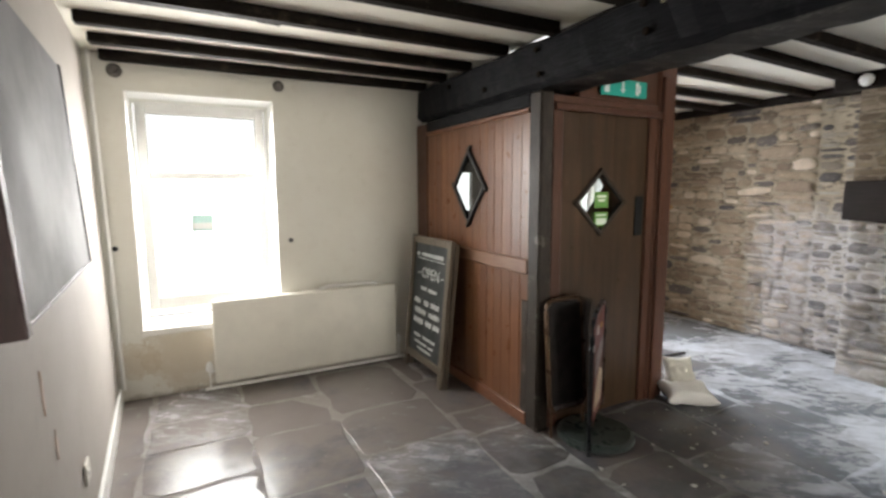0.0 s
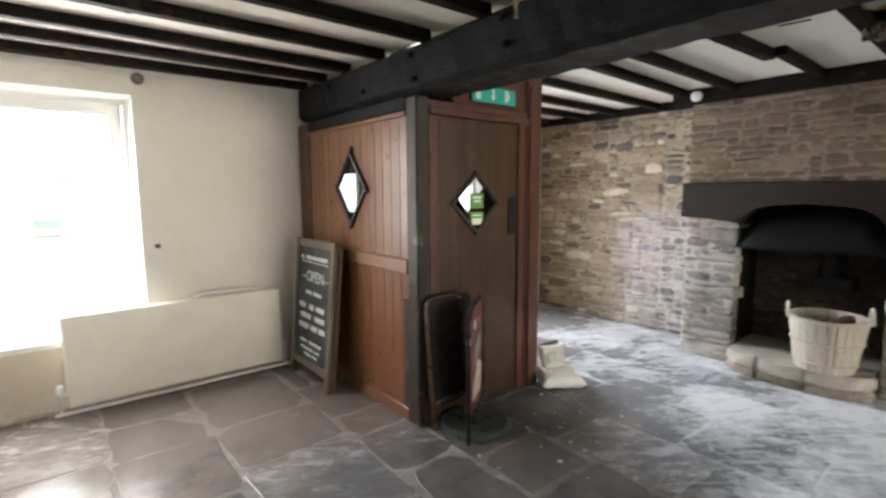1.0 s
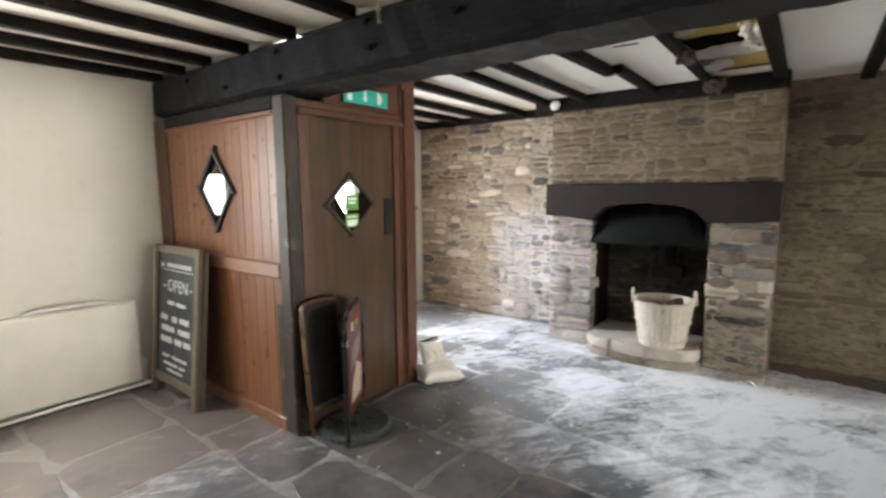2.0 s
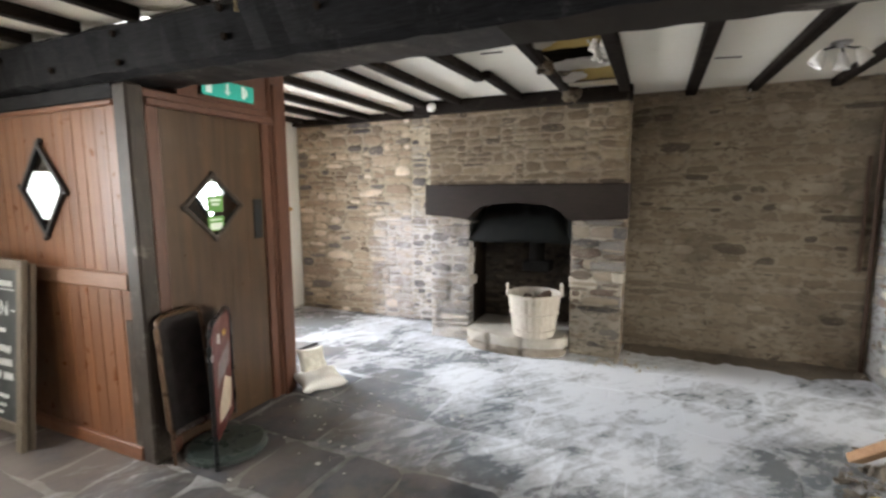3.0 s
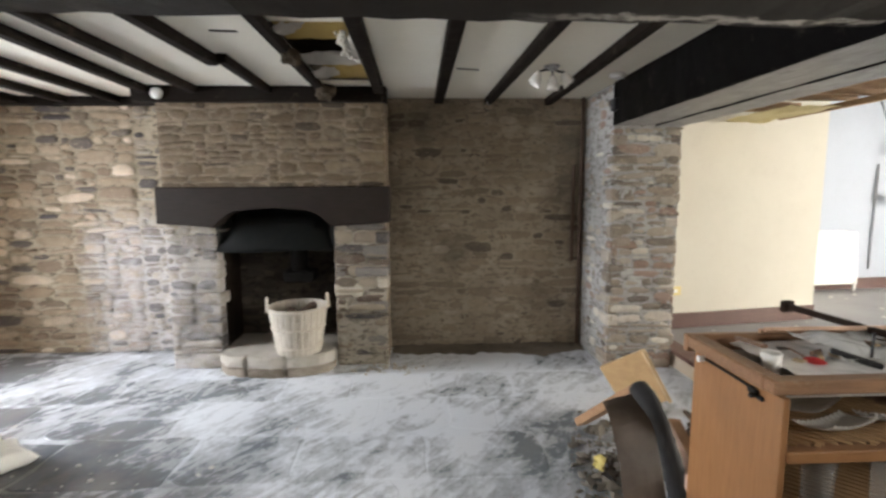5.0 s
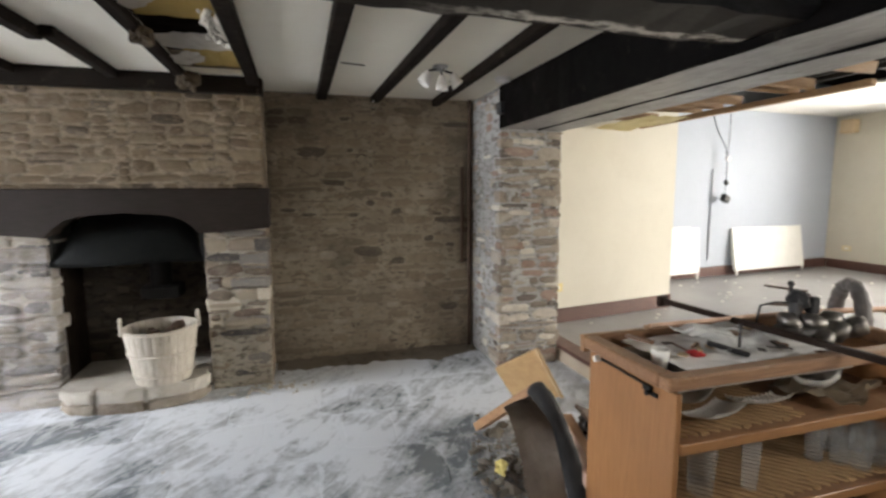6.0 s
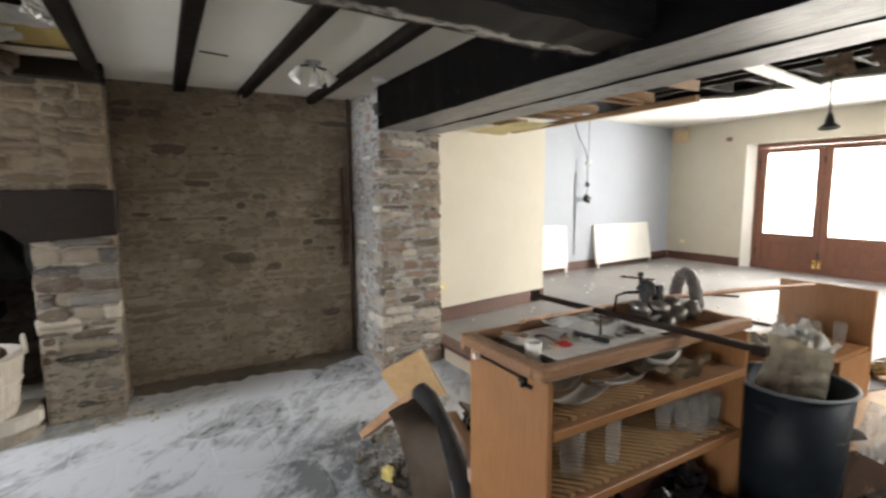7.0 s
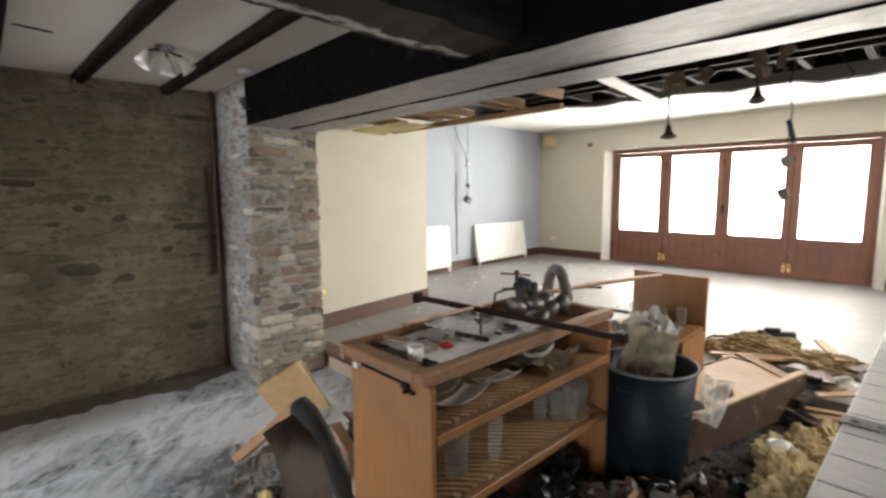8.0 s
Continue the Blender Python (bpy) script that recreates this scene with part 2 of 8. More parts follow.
mortar_grey = pointing("grey mortar", (0.42, 0.41, 0.395), (0.29, 0.28, 0.265), (0.13, 0.12, 0.105))
mortar_brown = pointing("brown mortar", (0.31, 0.245, 0.175), (0.19, 0.145, 0.10), (0.10, 0.08, 0.055))
mortar_jamb = pointing("jamb mortar", (0.40, 0.36, 0.30), (0.28, 0.245, 0.195), (0.10, 0.085, 0.065))
mortar_soot = pointing("sooted mortar", (0.08, 0.066, 0.05), (0.05, 0.04, 0.03), (0.02, 0.016, 0.012))
grout = slate("floor mortar", True)
EAST = ((0.20, 0.165, 0.12), (0.28, 0.225, 0.155), (0.36, 0.30, 0.21), (0.50, 0.425, 0.31), (0.095, 0.092, 0.094), (0.56, 0.48, 0.35), (0.32, 0.26, 0.18), (0.22, 0.18, 0.13), (0.40, 0.335, 0.24), (0.26, 0.21, 0.15), (0.46, 0.39, 0.28), (0.66, 0.59, 0.46), (0.35, 0.29, 0.20), (0.13, 0.12, 0.11))
PIER = ((0.10, 0.085, 0.072), (0.29, 0.205, 0.165), (0.33, 0.285, 0.225), (0.20, 0.165, 0.125), (0.54, 0.49, 0.42), (0.28, 0.23, 0.18), (0.245, 0.165, 0.125), (0.38, 0.335, 0.27), (0.17, 0.14, 0.11), (0.62, 0.58, 0.50), (0.30, 0.26, 0.21))
SOOTY = ((0.12, 0.10, 0.072), (0.26, 0.218, 0.145), (0.30, 0.25, 0.168), (0.34, 0.285, 0.192), (0.29, 0.242, 0.162), (0.24, 0.20, 0.134), (0.21, 0.175, 0.12), (0.31, 0.26, 0.175), (0.42, 0.365, 0.265), (0.28, 0.232, 0.156), (0.25, 0.208, 0.14), (0.23, 0.192, 0.132), (0.27, 0.226, 0.152))
JOINT = ((0.045, 0.042, 0.045), (0.27, 0.235, 0.18), (0.36, 0.32, 0.26), (0.07, 0.062, 0.06), (0.44, 0.40, 0.33), (0.22, 0.185, 0.14), (0.10, 0.085, 0.075), (0.40, 0.36, 0.30), (0.16, 0.13, 0.10), (0.33, 0.29, 0.23))
JAMB = ((0.17, 0.14, 0.11), (0.46, 0.42, 0.35), (0.28, 0.235, 0.185), (0.07, 0.068, 0.072), (0.60, 0.56, 0.48), (0.12, 0.085, 0.065), (0.36, 0.315, 0.25), (0.22, 0.21, 0.205))
SOOT = ((0.035, 0.028, 0.022), (0.06, 0.05, 0.038), (0.09, 0.073, 0.055), (0.05, 0.042, 0.034))
stone_wash_lit = rubble_stone("limewashed rubble stone with painted light", [(1.04 * a, 0.98 * b, 0.98 * c) for a, b, c in EAST], 0.62, 0.3, (0.40, 0.335, 0.235))
stone_joint = rubble_stone("dark and pale rubble stone", JOINT, 0.34, 0.2, (0.31, 0.27, 0.21))
stone_jamb = rubble_stone("grey slab stone", [(0.86 * a, 0.82 * b, 0.77 * c) for a, b, c in JAMB], 0.0, 0.4, (0.34, 0.30, 0.24))
stone_soot = rubble_stone("soot-stained stone", SOOT, 0.0, 0.3, (0.05, 0.04, 0.03))
stone_smeared = rubble_stone("mortar smeared rubble stone", [(0.52 * a, 0.455 * b, 0.40 * c) for a, b, c in SOOTY], 0.0, 0.6, (0.27, 0.222, 0.155))
stone_old = rubble_stone("sooty rubble stone", [(1.04 * a, 1.01 * b, 1.08 * c) for a, b, c in SOOTY], 0.0, 0.5, (0.30, 0.25, 0.175), 0.6)
stone_pier = rubble_stone("mortared rubble stone", PIER, 0.0, 0.45, (0.40, 0.365, 0.315))
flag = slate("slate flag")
concrete = plaster("dusty concrete", (0.25, 0.245, 0.245), (0.15, 0.14, 0.135), 0.6, 0.45, 0.3)
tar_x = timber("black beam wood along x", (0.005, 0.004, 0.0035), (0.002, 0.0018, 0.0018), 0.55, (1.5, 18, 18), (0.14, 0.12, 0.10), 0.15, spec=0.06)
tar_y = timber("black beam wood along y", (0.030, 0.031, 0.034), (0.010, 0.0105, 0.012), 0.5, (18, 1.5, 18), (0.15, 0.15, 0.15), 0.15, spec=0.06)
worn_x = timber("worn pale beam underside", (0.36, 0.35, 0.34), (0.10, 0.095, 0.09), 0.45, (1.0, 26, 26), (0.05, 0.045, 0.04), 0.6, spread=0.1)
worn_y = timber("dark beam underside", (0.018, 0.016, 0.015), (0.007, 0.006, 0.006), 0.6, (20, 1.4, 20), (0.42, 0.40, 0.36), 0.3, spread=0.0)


def bruised(name):
    """Blackened oak whose lower edge is knocked and worn pale along one side."""
    n = Nodes(name)
    spot = n.node("ShaderNodeSeparateXYZ", Vector=n.position)
    fibre = n.noise(6, 6, 0.65, (20, 1.4, 20), 0.4)
    color = n.mix(fibre, (0.012, 0.010, 0.009), (0.034, 0.028, 0.023))
    ragged = n.calc("MULTIPLY", n.calc("SUBTRACT", n.noise(9, 6, 0.7, (1, 0.6, 1)), 0.5), 0.16)
    strip = n.calc("ABSOLUTE", n.calc("SUBTRACT", n.calc("ADD", spot.outputs["X"], ragged), 2.165))
    worn = n.calc("MULTIPLY", n.ramp(strip, (0.022, 1.0), (0.032, 0.0)), n.ramp(n.calc("MULTIPLY", spot.outputs["Y"], -1.0), (0.35, 0.0), (0.75, 1.0)))
    flecks = n.ramp(n.noise(26, 4, 0.7, (1, 0.5, 1)), (0.40, 0.15), (0.55, 1.0))
    color = n.mix(n.calc("MULTIPLY", worn, flecks), color, (0.50, 0.47, 0.42))
    return n.done(color, 0.65, fibre, 0.4, 0.006, Specular_IOR_Level=0.15)


chip_y = bruised("bruised beam underside")
tar_z = timber("black post wood", (0.072, 0.055, 0.042), (0.018, 0.015, 0.013), 0.5, (18, 18, 1.5), (0.26, 0.24, 0.21), 0.35, spec=0.25)
joist_wood = timber("dark joist wood", (0.017, 0.011, 0.007), (0.006, 0.004, 0.003), 0.7, (1.5, 18, 18), (0.2, 0.17, 0.12), 0.2, spec=0.12)
lath_wood = timber("raw lath wood", (0.46, 0.29, 0.15), (0.24, 0.14, 0.07), 0.7, (14, 1.5, 14))
red_pine = timber("varnished red pine", (0.31, 0.14, 0.066), (0.13, 0.052, 0.023), 0.32, (9, 9, 0.06), spread=0.75, strength=0.06)
red_rail = timber("varnished rail wood", (0.27, 0.11, 0.05), (0.12, 0.045, 0.02), 0.4, (16, 1.2, 16))
dark_door = timber("dark stained door wood", (0.098, 0.056, 0.028), (0.034, 0.019, 0.010), 0.34, (3.2, 3.2, 0.22), (0.2, 0.15, 0.09), 0.15, strength=0.08)
frame_wood = timber("mahogany frame wood", (0.13, 0.052, 0.026), (0.05, 0.018, 0.010), 0.4, (16, 16, 1.2))
bifold_wood = timber("stained hardwood", (0.22, 0.085, 0.045), (0.11, 0.04, 0.022), 0.45, (14, 14, 1.2))
skirt_wood = timber("brown skirting wood", (0.13, 0.06, 0.045), (0.07, 0.03, 0.022), 0.5, (14, 1.2, 14))
white_gloss = plain("white gloss paint", (0.82, 0.82, 0.79), 0.35, 0, 0.12, 6, 0.05)
cream_enamel = plain("cream enamel", (0.80, 0.78, 0.70), 0.4, 0, 0.15, 5, 0.05)
iron = plain("black iron", (0.013, 0.015, 0.015), 0.42, 0.0, 0.4, 10, 0.2, spec=0.3)
# Soot of the fireplace, and the black of holes and slits.
soot = plain("soot and void black", (0.022, 0.016, 0.012), 0.95, 0, 0.7, 8, 0.8, spec=0.05)
steel = plain("dull steel", (0.45, 0.45, 0.46), 0.3, 1.0, 0.4, 20, 0.1)
black_plastic = plain("black plastic", (0.02, 0.02, 0.022), 0.4, 0, 0.3, 20, 0.05)
window_glass = glass("window glass")


# ---- mesh helpers ----
def part(name, bm, material, parent=None, label="", smooth=False):
    """Links a bmesh as one mesh object under parent, where the parent's place is the mesh's origin."""
    bmesh.ops.recalc_face_normals(bm, faces=bm.faces[:])
    data = bpy.data.meshes.new(name)
    bm.to_mesh(data)
    bm.free()
    for m in material if isinstance(material, (list, tuple)) else [material]:
        data.materials.append(m)
    if smooth:
        data.polygons.foreach_set("use_smooth", [True] * len(data.polygons))
    ob = new(name, data)
    if parent:
        ob.parent = parent
    if label:
        tagged(ob, label)
    return ob


def group_of(name, label, category, kind="", group="", m=None):
    """An Empty at a thing's base that parents its parts."""
    ob = tagged(new(name), label, category, group, kind)
    if m:
        ob.matrix_world = m
    return ob


def block(bm, x0, x1, y0, y1, z0, z1, bevel=0.0, m=None):
    """A box with softened edges."""
    made = bmesh.ops.create_cube(bm, size=1)["verts"]
    place = Matrix.Translation(((x0 + x1) / 2, (y0 + y1) / 2, (z0 + z1) / 2)) @ Matrix.Diagonal((abs(x1 - x0), abs(y1 - y0), abs(z1 - z0), 1))
    bmesh.ops.transform(bm, matrix=(m or Matrix()) @ place, verts=made)
    if bevel:
        edges = {e for v in made for e in v.link_edges}
        bmesh.ops.bevel(bm, geom=list(edges), offset=bevel, segments=1, affect="EDGES")
    return bm


def boxes(*rows, bevel=0.0, m=None):
    bm = bmesh.new()
    for r in rows:
        block(bm, *r, bevel=bevel, m=m)
    return bm


def beam_mesh(length, wide, high, steps, rough, bevel, seed):
    """A hewn beam along x from 0, uneven along its length."""
    bm = bmesh.new()
    rnd = random.Random(seed)
    rings = []
    ring = [(-1, -1 + bevel), (-1 + bevel, -1), (1 - bevel, -1), (1, -1 + bevel), (1, 1 - bevel), (1 - bevel, 1), (-1 + bevel, 1), (-1, 1 - bevel)]
    for i in range(steps + 1):
        rings.append([bm.verts.new((length * i / steps, a * wide / 2 + rnd.gauss(0, rough), b * high / 2 + rnd.gauss(0, rough))) for a, b in ring])
    for a, b in zip(rings, rings[1:]):
        for i in range(8):
            bm.faces.new((a[i], a[(i + 1) % 8], b[(i + 1) % 8], b[i]))
    bm.faces.new(rings[0])
    bm.faces.new(rings[-1][::-1])
    return bm


def tube(bm, points, radius, sides=10, closed=False):
    """A round bar through points."""
    pts = [Vector(p) for p in points]
    rings, count = [], len(pts)
    for i, p in enumerate(pts):
        a = pts[(i - 1) % count] if closed or i else p
        b = pts[(i + 1) % count] if closed or i < count - 1 else p
        way = (b - a).normalized()
        side = way.cross(Vector((0, 0, 1)))
        if side.length < 0.1:
            side = way.cross(Vector((1, 0, 0)))
        side.normalize()
        up = side.cross(way)
        r = radius[i] if isinstance(radius, (list, tuple)) else radius
        rings.append([bm.verts.new(p + r * (side * math.cos(2 * math.pi * k / sides) + up * math.sin(2 * math.pi * k / sides))) for k in range(sides)])
    pairs = list(zip(rings, rings[1:])) + ([(rings[-1], rings[0])] if closed else [])
    for a, b in pairs:
        for k in range(sides):
            bm.faces.new((a[k], a[(k + 1) % sides], b[(k + 1) % sides], b[k]))
    if not closed:
        bm.faces.new(rings[0][::-1])
        bm.faces.new(rings[-1])
    return bm


def lathe(bm, profile, sides=28, m=None):
    """A turned shape from (radius, height) pairs."""
    rings = []
    for r, z in profile:
        rings.append([bm.verts.new((m or Matrix()) @ Vector((max(r, 0.0005) * math.cos(2 * math.pi * k / sides), max(r, 0.0005) * math.sin(2 * math.pi * k / sides), z))) for k in range(sides)])
    for a, b in zip(rings, rings[1:]):
        for k in range(sides):
            bm.faces.new((a[k], a[(k + 1) % sides], b[(k + 1) % sides], b[k]))
    bm.faces.new(rings[0][::-1])
    bm.faces.new(rings[-1])
    return bm


def lump(bm, size, seed, cuts=2, rough=0.25, m=None):
    """A rounded irregular lump."""
    made = bmesh.ops.create_icosphere(bm, subdivisions=cuts, radius=1)["verts"]
    shift = Vector((seed * 3.1, seed * 1.7, seed * 0.9))
    for v in made:
        v.co *= 1 + rough * (noise.noise(v.co * 1.6 + shift) + 0.5 * noise.noise(v.co * 4 + shift))
    bmesh.ops.transform(bm, matrix=(m or Matrix()) @ Matrix.Diagonal((*size, 1)), verts=made)
    return bm


def sheet(bm, w, h, nx, ny, height, m=None):
    """A grid w by h whose height is height(u, v)."""
    grid = [[bm.verts.new((m or Matrix()) @ Vector((w * (i / nx - 0.5), h * (j / ny - 0.5), height(i / nx, j / ny)))) for i in range(nx + 1)] for j in range(ny + 1)]
    for j in range(ny):
        for i in range(nx):
            bm.faces.new((grid[j][i], grid[j][i + 1], grid[j + 1][i + 1], grid[j + 1][i]))
    return bm


def pillow(bm, wide, deep, thick, seed, m=None, crease=0.012, count=22):
    """A filled bag lying flat: pointed corners, drawn-in sides, creases."""
    shift = Vector((seed * 2.3, seed * 1.1, 0))
    rows = {}
    for side in (1, -1):
        for j in range(count + 1):
            for i in range(count + 1):
                edge = i in (0, count) or j in (0, count)
                if side < 0 and edge:
                    rows[side, i, j] = rows[1, i, j]
                    continue
                u, v = 2 * i / count - 1, 2 * j / count - 1
                full = ((1 - u ** 4) * (1 - v ** 4)) ** 0.5
                x, y = wide / 2 * u * (1 - 0.16 * (1 - v * v)), deep / 2 * v * (1 - 0.16 * (1 - u * u))
                key = Vector((u * 2.2, v * 2.2, side * 2.0)) + shift
                z = side * thick / 2 * full + crease * (noise.noise(key) + 0.6 * noise.noise(key * 2.6)) * (0.4 + full)
                rows[side, i, j] = bm.verts.new((m or Matrix()) @ Vector((x, y, z)))
        for j in range(count):
            for i in range(count):
                quad = [rows[side, i, j], rows[side, i + 1, j], rows[side, i + 1, j + 1], rows[side, i, j + 1]]
                bm.faces.new(quad if side > 0 else quad[::-1])
    return bm


def prism(bm, outline, y0, y1, m=None):
    """A flat outline in x and z, given depth along y."""
    a = [bm.verts.new((m or Matrix()) @ Vector((x, y0, z))) for x, z in outline]
    b = [bm.verts.new((m or Matrix()) @ Vector((x, y1, z))) for x, z in outline]
    bm.faces.new(a)
    bm.faces.new(b[::-1])
    for i in range(len(a)):
        j = (i + 1) % len(a)
        bm.faces.new((a[i], b[i], b[j], a[j]))
    return bm


# ---- structure ----
outside = part("ground", boxes((-60, 60, -70, 60, -0.6, -0.5)), plain("gravel yard", (0.30, 0.29, 0.27), 0.9, 0, 0.4, 3, 0.4))
tagged(outside, "pale gravel yard round the building", "ground", kind="structure")

# Bed of mortar under the flags.
floor = part("floor", boxes((-0.7, 5.35, -2.3, 4.2, -0.25, -0.0018), (-3.2, 2.6, -4.0, -2.3, -0.25, -0.0018)), grout)
tagged(floor, "worn slate flagstone floor with pale dusty joints", "floor", kind="structure")

# Raised floor of the far room, one step up.
floor_far = part("floor_far_room", boxes((2.6, 7.2, -9.0, -2.3, -0.25, 0.15), (-3.2, 2.6, -9.0, -4.0, -0.25, 0.15)), concrete)
tagged(floor_far, "dusty grey floor of the far room, one step up", "floor", kind="structure")
step = part("step", boxes((2.6, 5.0, -2.3, -2.18, -0.02, 0.115), bevel=0.006), plaster("dirty cream riser", (0.46, 0.39, 0.30), (0.3, 0.24, 0.18), 0.6))
tagged(step, "pale painted riser of a single step", "step", kind="structure")
part("nosing", boxes((2.6, 5.0, -2.32, -2.155, 0.119, 0.152), bevel=0.008), skirt_wood, step, "dark wooden nosing")

reveal_paint = plaster("white reveal paint", (0.86, 0.86, 0.84), (0.7, 0.68, 0.62), 0.2)

# North wall with two deep window openings.
NY, THICK, TOP = 4.10, 0.55, 2.75
W1 = (-0.25, 0.70, 0.46, 2.15)
W2 = (3.20, 4.25, 0.46, 2.15)


def wall_with_openings(x0, x1, y0, y1, z0, z1, openings):
    rows, at = [], x0
    for a, b, lo, hi in openings:
        rows += [(at, a, y0, y1, z0, z1), (a, b, y0, y1, z0, lo), (a, b, y0, y1, hi, z1)]
        at = b
    rows.append((at, x1, y0, y1, z0, z1))
    return boxes(*rows)


wall_north = part("wall_north", wall_with_openings(-1.2, 5.6, NY, NY + THICK, -0.25, TOP, [W1, (2.12, 2.88, -0.25, 2.0), W2]), north_paint)
tagged(wall_north, "stained cream painted wall with deep window reveals", "wall", kind="structure")
for a, b, lo, hi in (W1, W2):
    for row in ((a, a + 0.006, NY - 0.003, NY + 0.27, lo + 0.04, hi), (b - 0.006, b, NY - 0.003, NY + 0.27, lo + 0.04, hi), (a + 0.006, b - 0.006, NY - 0.003, NY + 0.27, hi - 0.006, hi)):
        part("reveal_lining", boxes(row), reveal_paint, wall_north)

# West wall, slightly out of square.
WEST = pose(-0.42, 4.10, 0, 0, -1.0, 3.2)
wall_west = part("wall_west", boxes((-0.5, 0.0, -6.1, 0.1, -0.25, TOP), m=WEST), white_wall)
tagged(wall_west, "scuffed white painted wall", "wall", kind="structure")
baseboard = part("baseboard", boxes((0.002, 0.02, -6.0, -0.02, -0.02, 0.11), bevel=0.004, m=WEST), white_gloss)
tagged(baseboard, "white painted skirting board", "skirting", kind="structure")

# East wall of rubble: one backing behind the stones.
wall_east = part("wall_east", boxes((5.10, 5.7, -2.2, 4.7, -0.25, TOP)), mortar_wash_lit)
tagged(wall_east, "rubble stone wall with lime mortar, faded limewashing and painted window light", "wall", kind="structure")
recess = part("wall_recess", boxes((5.075, 5.098, -1.6, 0.23, -0.03, 2.45)), mortar_dark)
tagged(recess, "dark rubble stone wall of the alcove", "wall", kind="structure")

# Chimney breast with its opening: two jambs, the masonry above, and the sooty inside.
CX, CY0, CY1 = 4.62, 0.23, 2.04
OY0, OY1, OZ = 0.66, 1.63, 1.24
chimney = tagged(new("chimney_breast"), "rubble stone chimney breast with an open fireplace", "chimney breast", kind="structure")
for row in ((CX, 5.098, CY0, OY0, -0.03, OZ), (CX, 5.098, OY1, CY1, -0.03, OZ)):
    part("jamb", boxes(row), mortar_wash_lit, chimney)
part("masonry", boxes((CX, 5.098, CY0, CY1, 1.50, 2.45)), mortar_brown, chimney)
lining = tagged(new("fireplace_lining"), "soot-blackened fireplace lining", "fireplace", kind="structure")
for row in ((5.06, 5.095, OY0, OY1, 0.0, 1.6), (CX + 0.12, 5.06, OY0, OY0 + 0.02, 0.0, 1.5), (CX + 0.12, 5.06, OY1 - 0.02, OY1, 0.0, 1.5)):
    part("lining_face", boxes(row), soot, lining)

# Pier that carries the cross beam.
PX, PY0, PY1 = 4.40, -2.14, -1.60
pier = part("pier", boxes((PX, 5.098, PY0, PY1, -0.03, 2.45)), mortar_grey)
tagged(pier, "rubble stone pier with whitish mortar", "pier", kind="structure")

# Far room.
def slab(x0, y0, x1, y1, thick, z0, z1):
    """A wall between two points of the plan; its thickness lies to the left of the way."""
    way = Vector((x1 - x0, y1 - y0, 0))
    m = Matrix.Translation((x0, y0, 0)) @ Matrix.Rotation(math.atan2(way.y, way.x), 4, "Z")
    return boxes((0, way.length, 0, thick, z0, z1), m=m), m, way.length


bm, CREAM_M, CREAM_L = slab(4.97, -2.15, 5.27, -4.10, 0.3, 0.0, 3.2)
tagged(part("wall_far_room_cream", bm, cream), "plain cream painted wall", "wall", kind="structure")
bm, _, _ = slab(5.27, -4.10, 6.9, -4.10, 0.3, 0.0, 3.2)
tagged(part("wall_far_room_return", bm, cream), "cream painted return wall", "wall", kind="structure")
bm, BLUE_M, BLUE_L = slab(6.56, -4.10, 6.90, -8.95, 0.3, 0.0, 3.2)
tagged(part("wall_far_room_blue", bm, blue_paint), "pale blue painted wall", "wall", kind="structure")
DY = -8.80
DX0, DX1, DZ = 1.44, 5.45, 2.26
FX0, FX1 = 1.48, 5.36
wall_south = part("wall_south", wall_with_openings(-3.4, 7.2, DY - 0.30, DY, 0.0, 3.2, [(DX0, DX1, 0.0, DZ)]), cream)
tagged(wall_south, "cream painted wall round the folding doors", "wall", kind="structure")
wall_back = part("wall_far_room_west", boxes((-3.5, -3.2, -9.0, -1.6, -0.25, 3.2), (-3.2, -0.02, -1.75, -1.6, -0.25, 3.2)), cream)
tagged(wall_back, "plain cream wall that closes the far room", "wall", kind="structure")


def skirting(name, m, length, z0, high=0.15):
    ob = part(name, boxes((0.0, length, -0.022, -0.002, z0, z0 + high), bevel=0.004, m=m), skirt_wood)
    return tagged(ob, "dark brown wooden skirting board", "skirting", kind="structure")


skirting("baseboard_cream_wall", CREAM_M, CREAM_L, 0.15)
skirting("baseboard_blue_wall", BLUE_M, BLUE_L - 0.15, 0.15)
skirt = part("baseboard_south_wall", boxes((DX1 + 0.004, 6.85, DY + 0.002, DY + 0.022, 0.15, 0.30), (-3.2, DX0 - 0.1, DY + 0.002, DY + 0.022, 0.15, 0.30), bevel=0.004), skirt_wood)
tagged(skirt, "dark brown wooden skirting board", "skirting", kind="structure")

# Ceilings. The low one has a ragged hole near the chimney; the far one has fallen in beside the beam.
CW, JW = 2.385, 2.322
CZ, JZ = 2.325, 2.268
hole = (3.10, 4.50, 0.28, 0.70)
ceiling = part("ceiling", boxes((-1.2, 2.05, -1.6, 4.1, CW, CW + 0.03), (2.05, hole[0], -1.6, 4.1, CZ, CZ + 0.03), (hole[1], 5.1, -1.6, 4.1, CZ, CZ + 0.03), (hole[0], hole[1], hole[3], 4.1, CZ, CZ + 0.03), (hole[0], hole[1], -1.6, hole[2], CZ, CZ + 0.03)), ceiling_paint)
tagged(ceiling, "low off-white plaster ceiling between dark joists", "ceiling", kind="structure")
upper = part("ceiling_void_boards", boxes((0.25, 7.2, -9.0, 4.7, 3.21, 3.25), (-3.4, 0.25, -1.62, 4.7, 3.21, 3.25)), plain("dark floorboards above", (0.022, 0.017, 0.013), 0.9, 0, 0.5, 5, 0.3, spec=0.05))
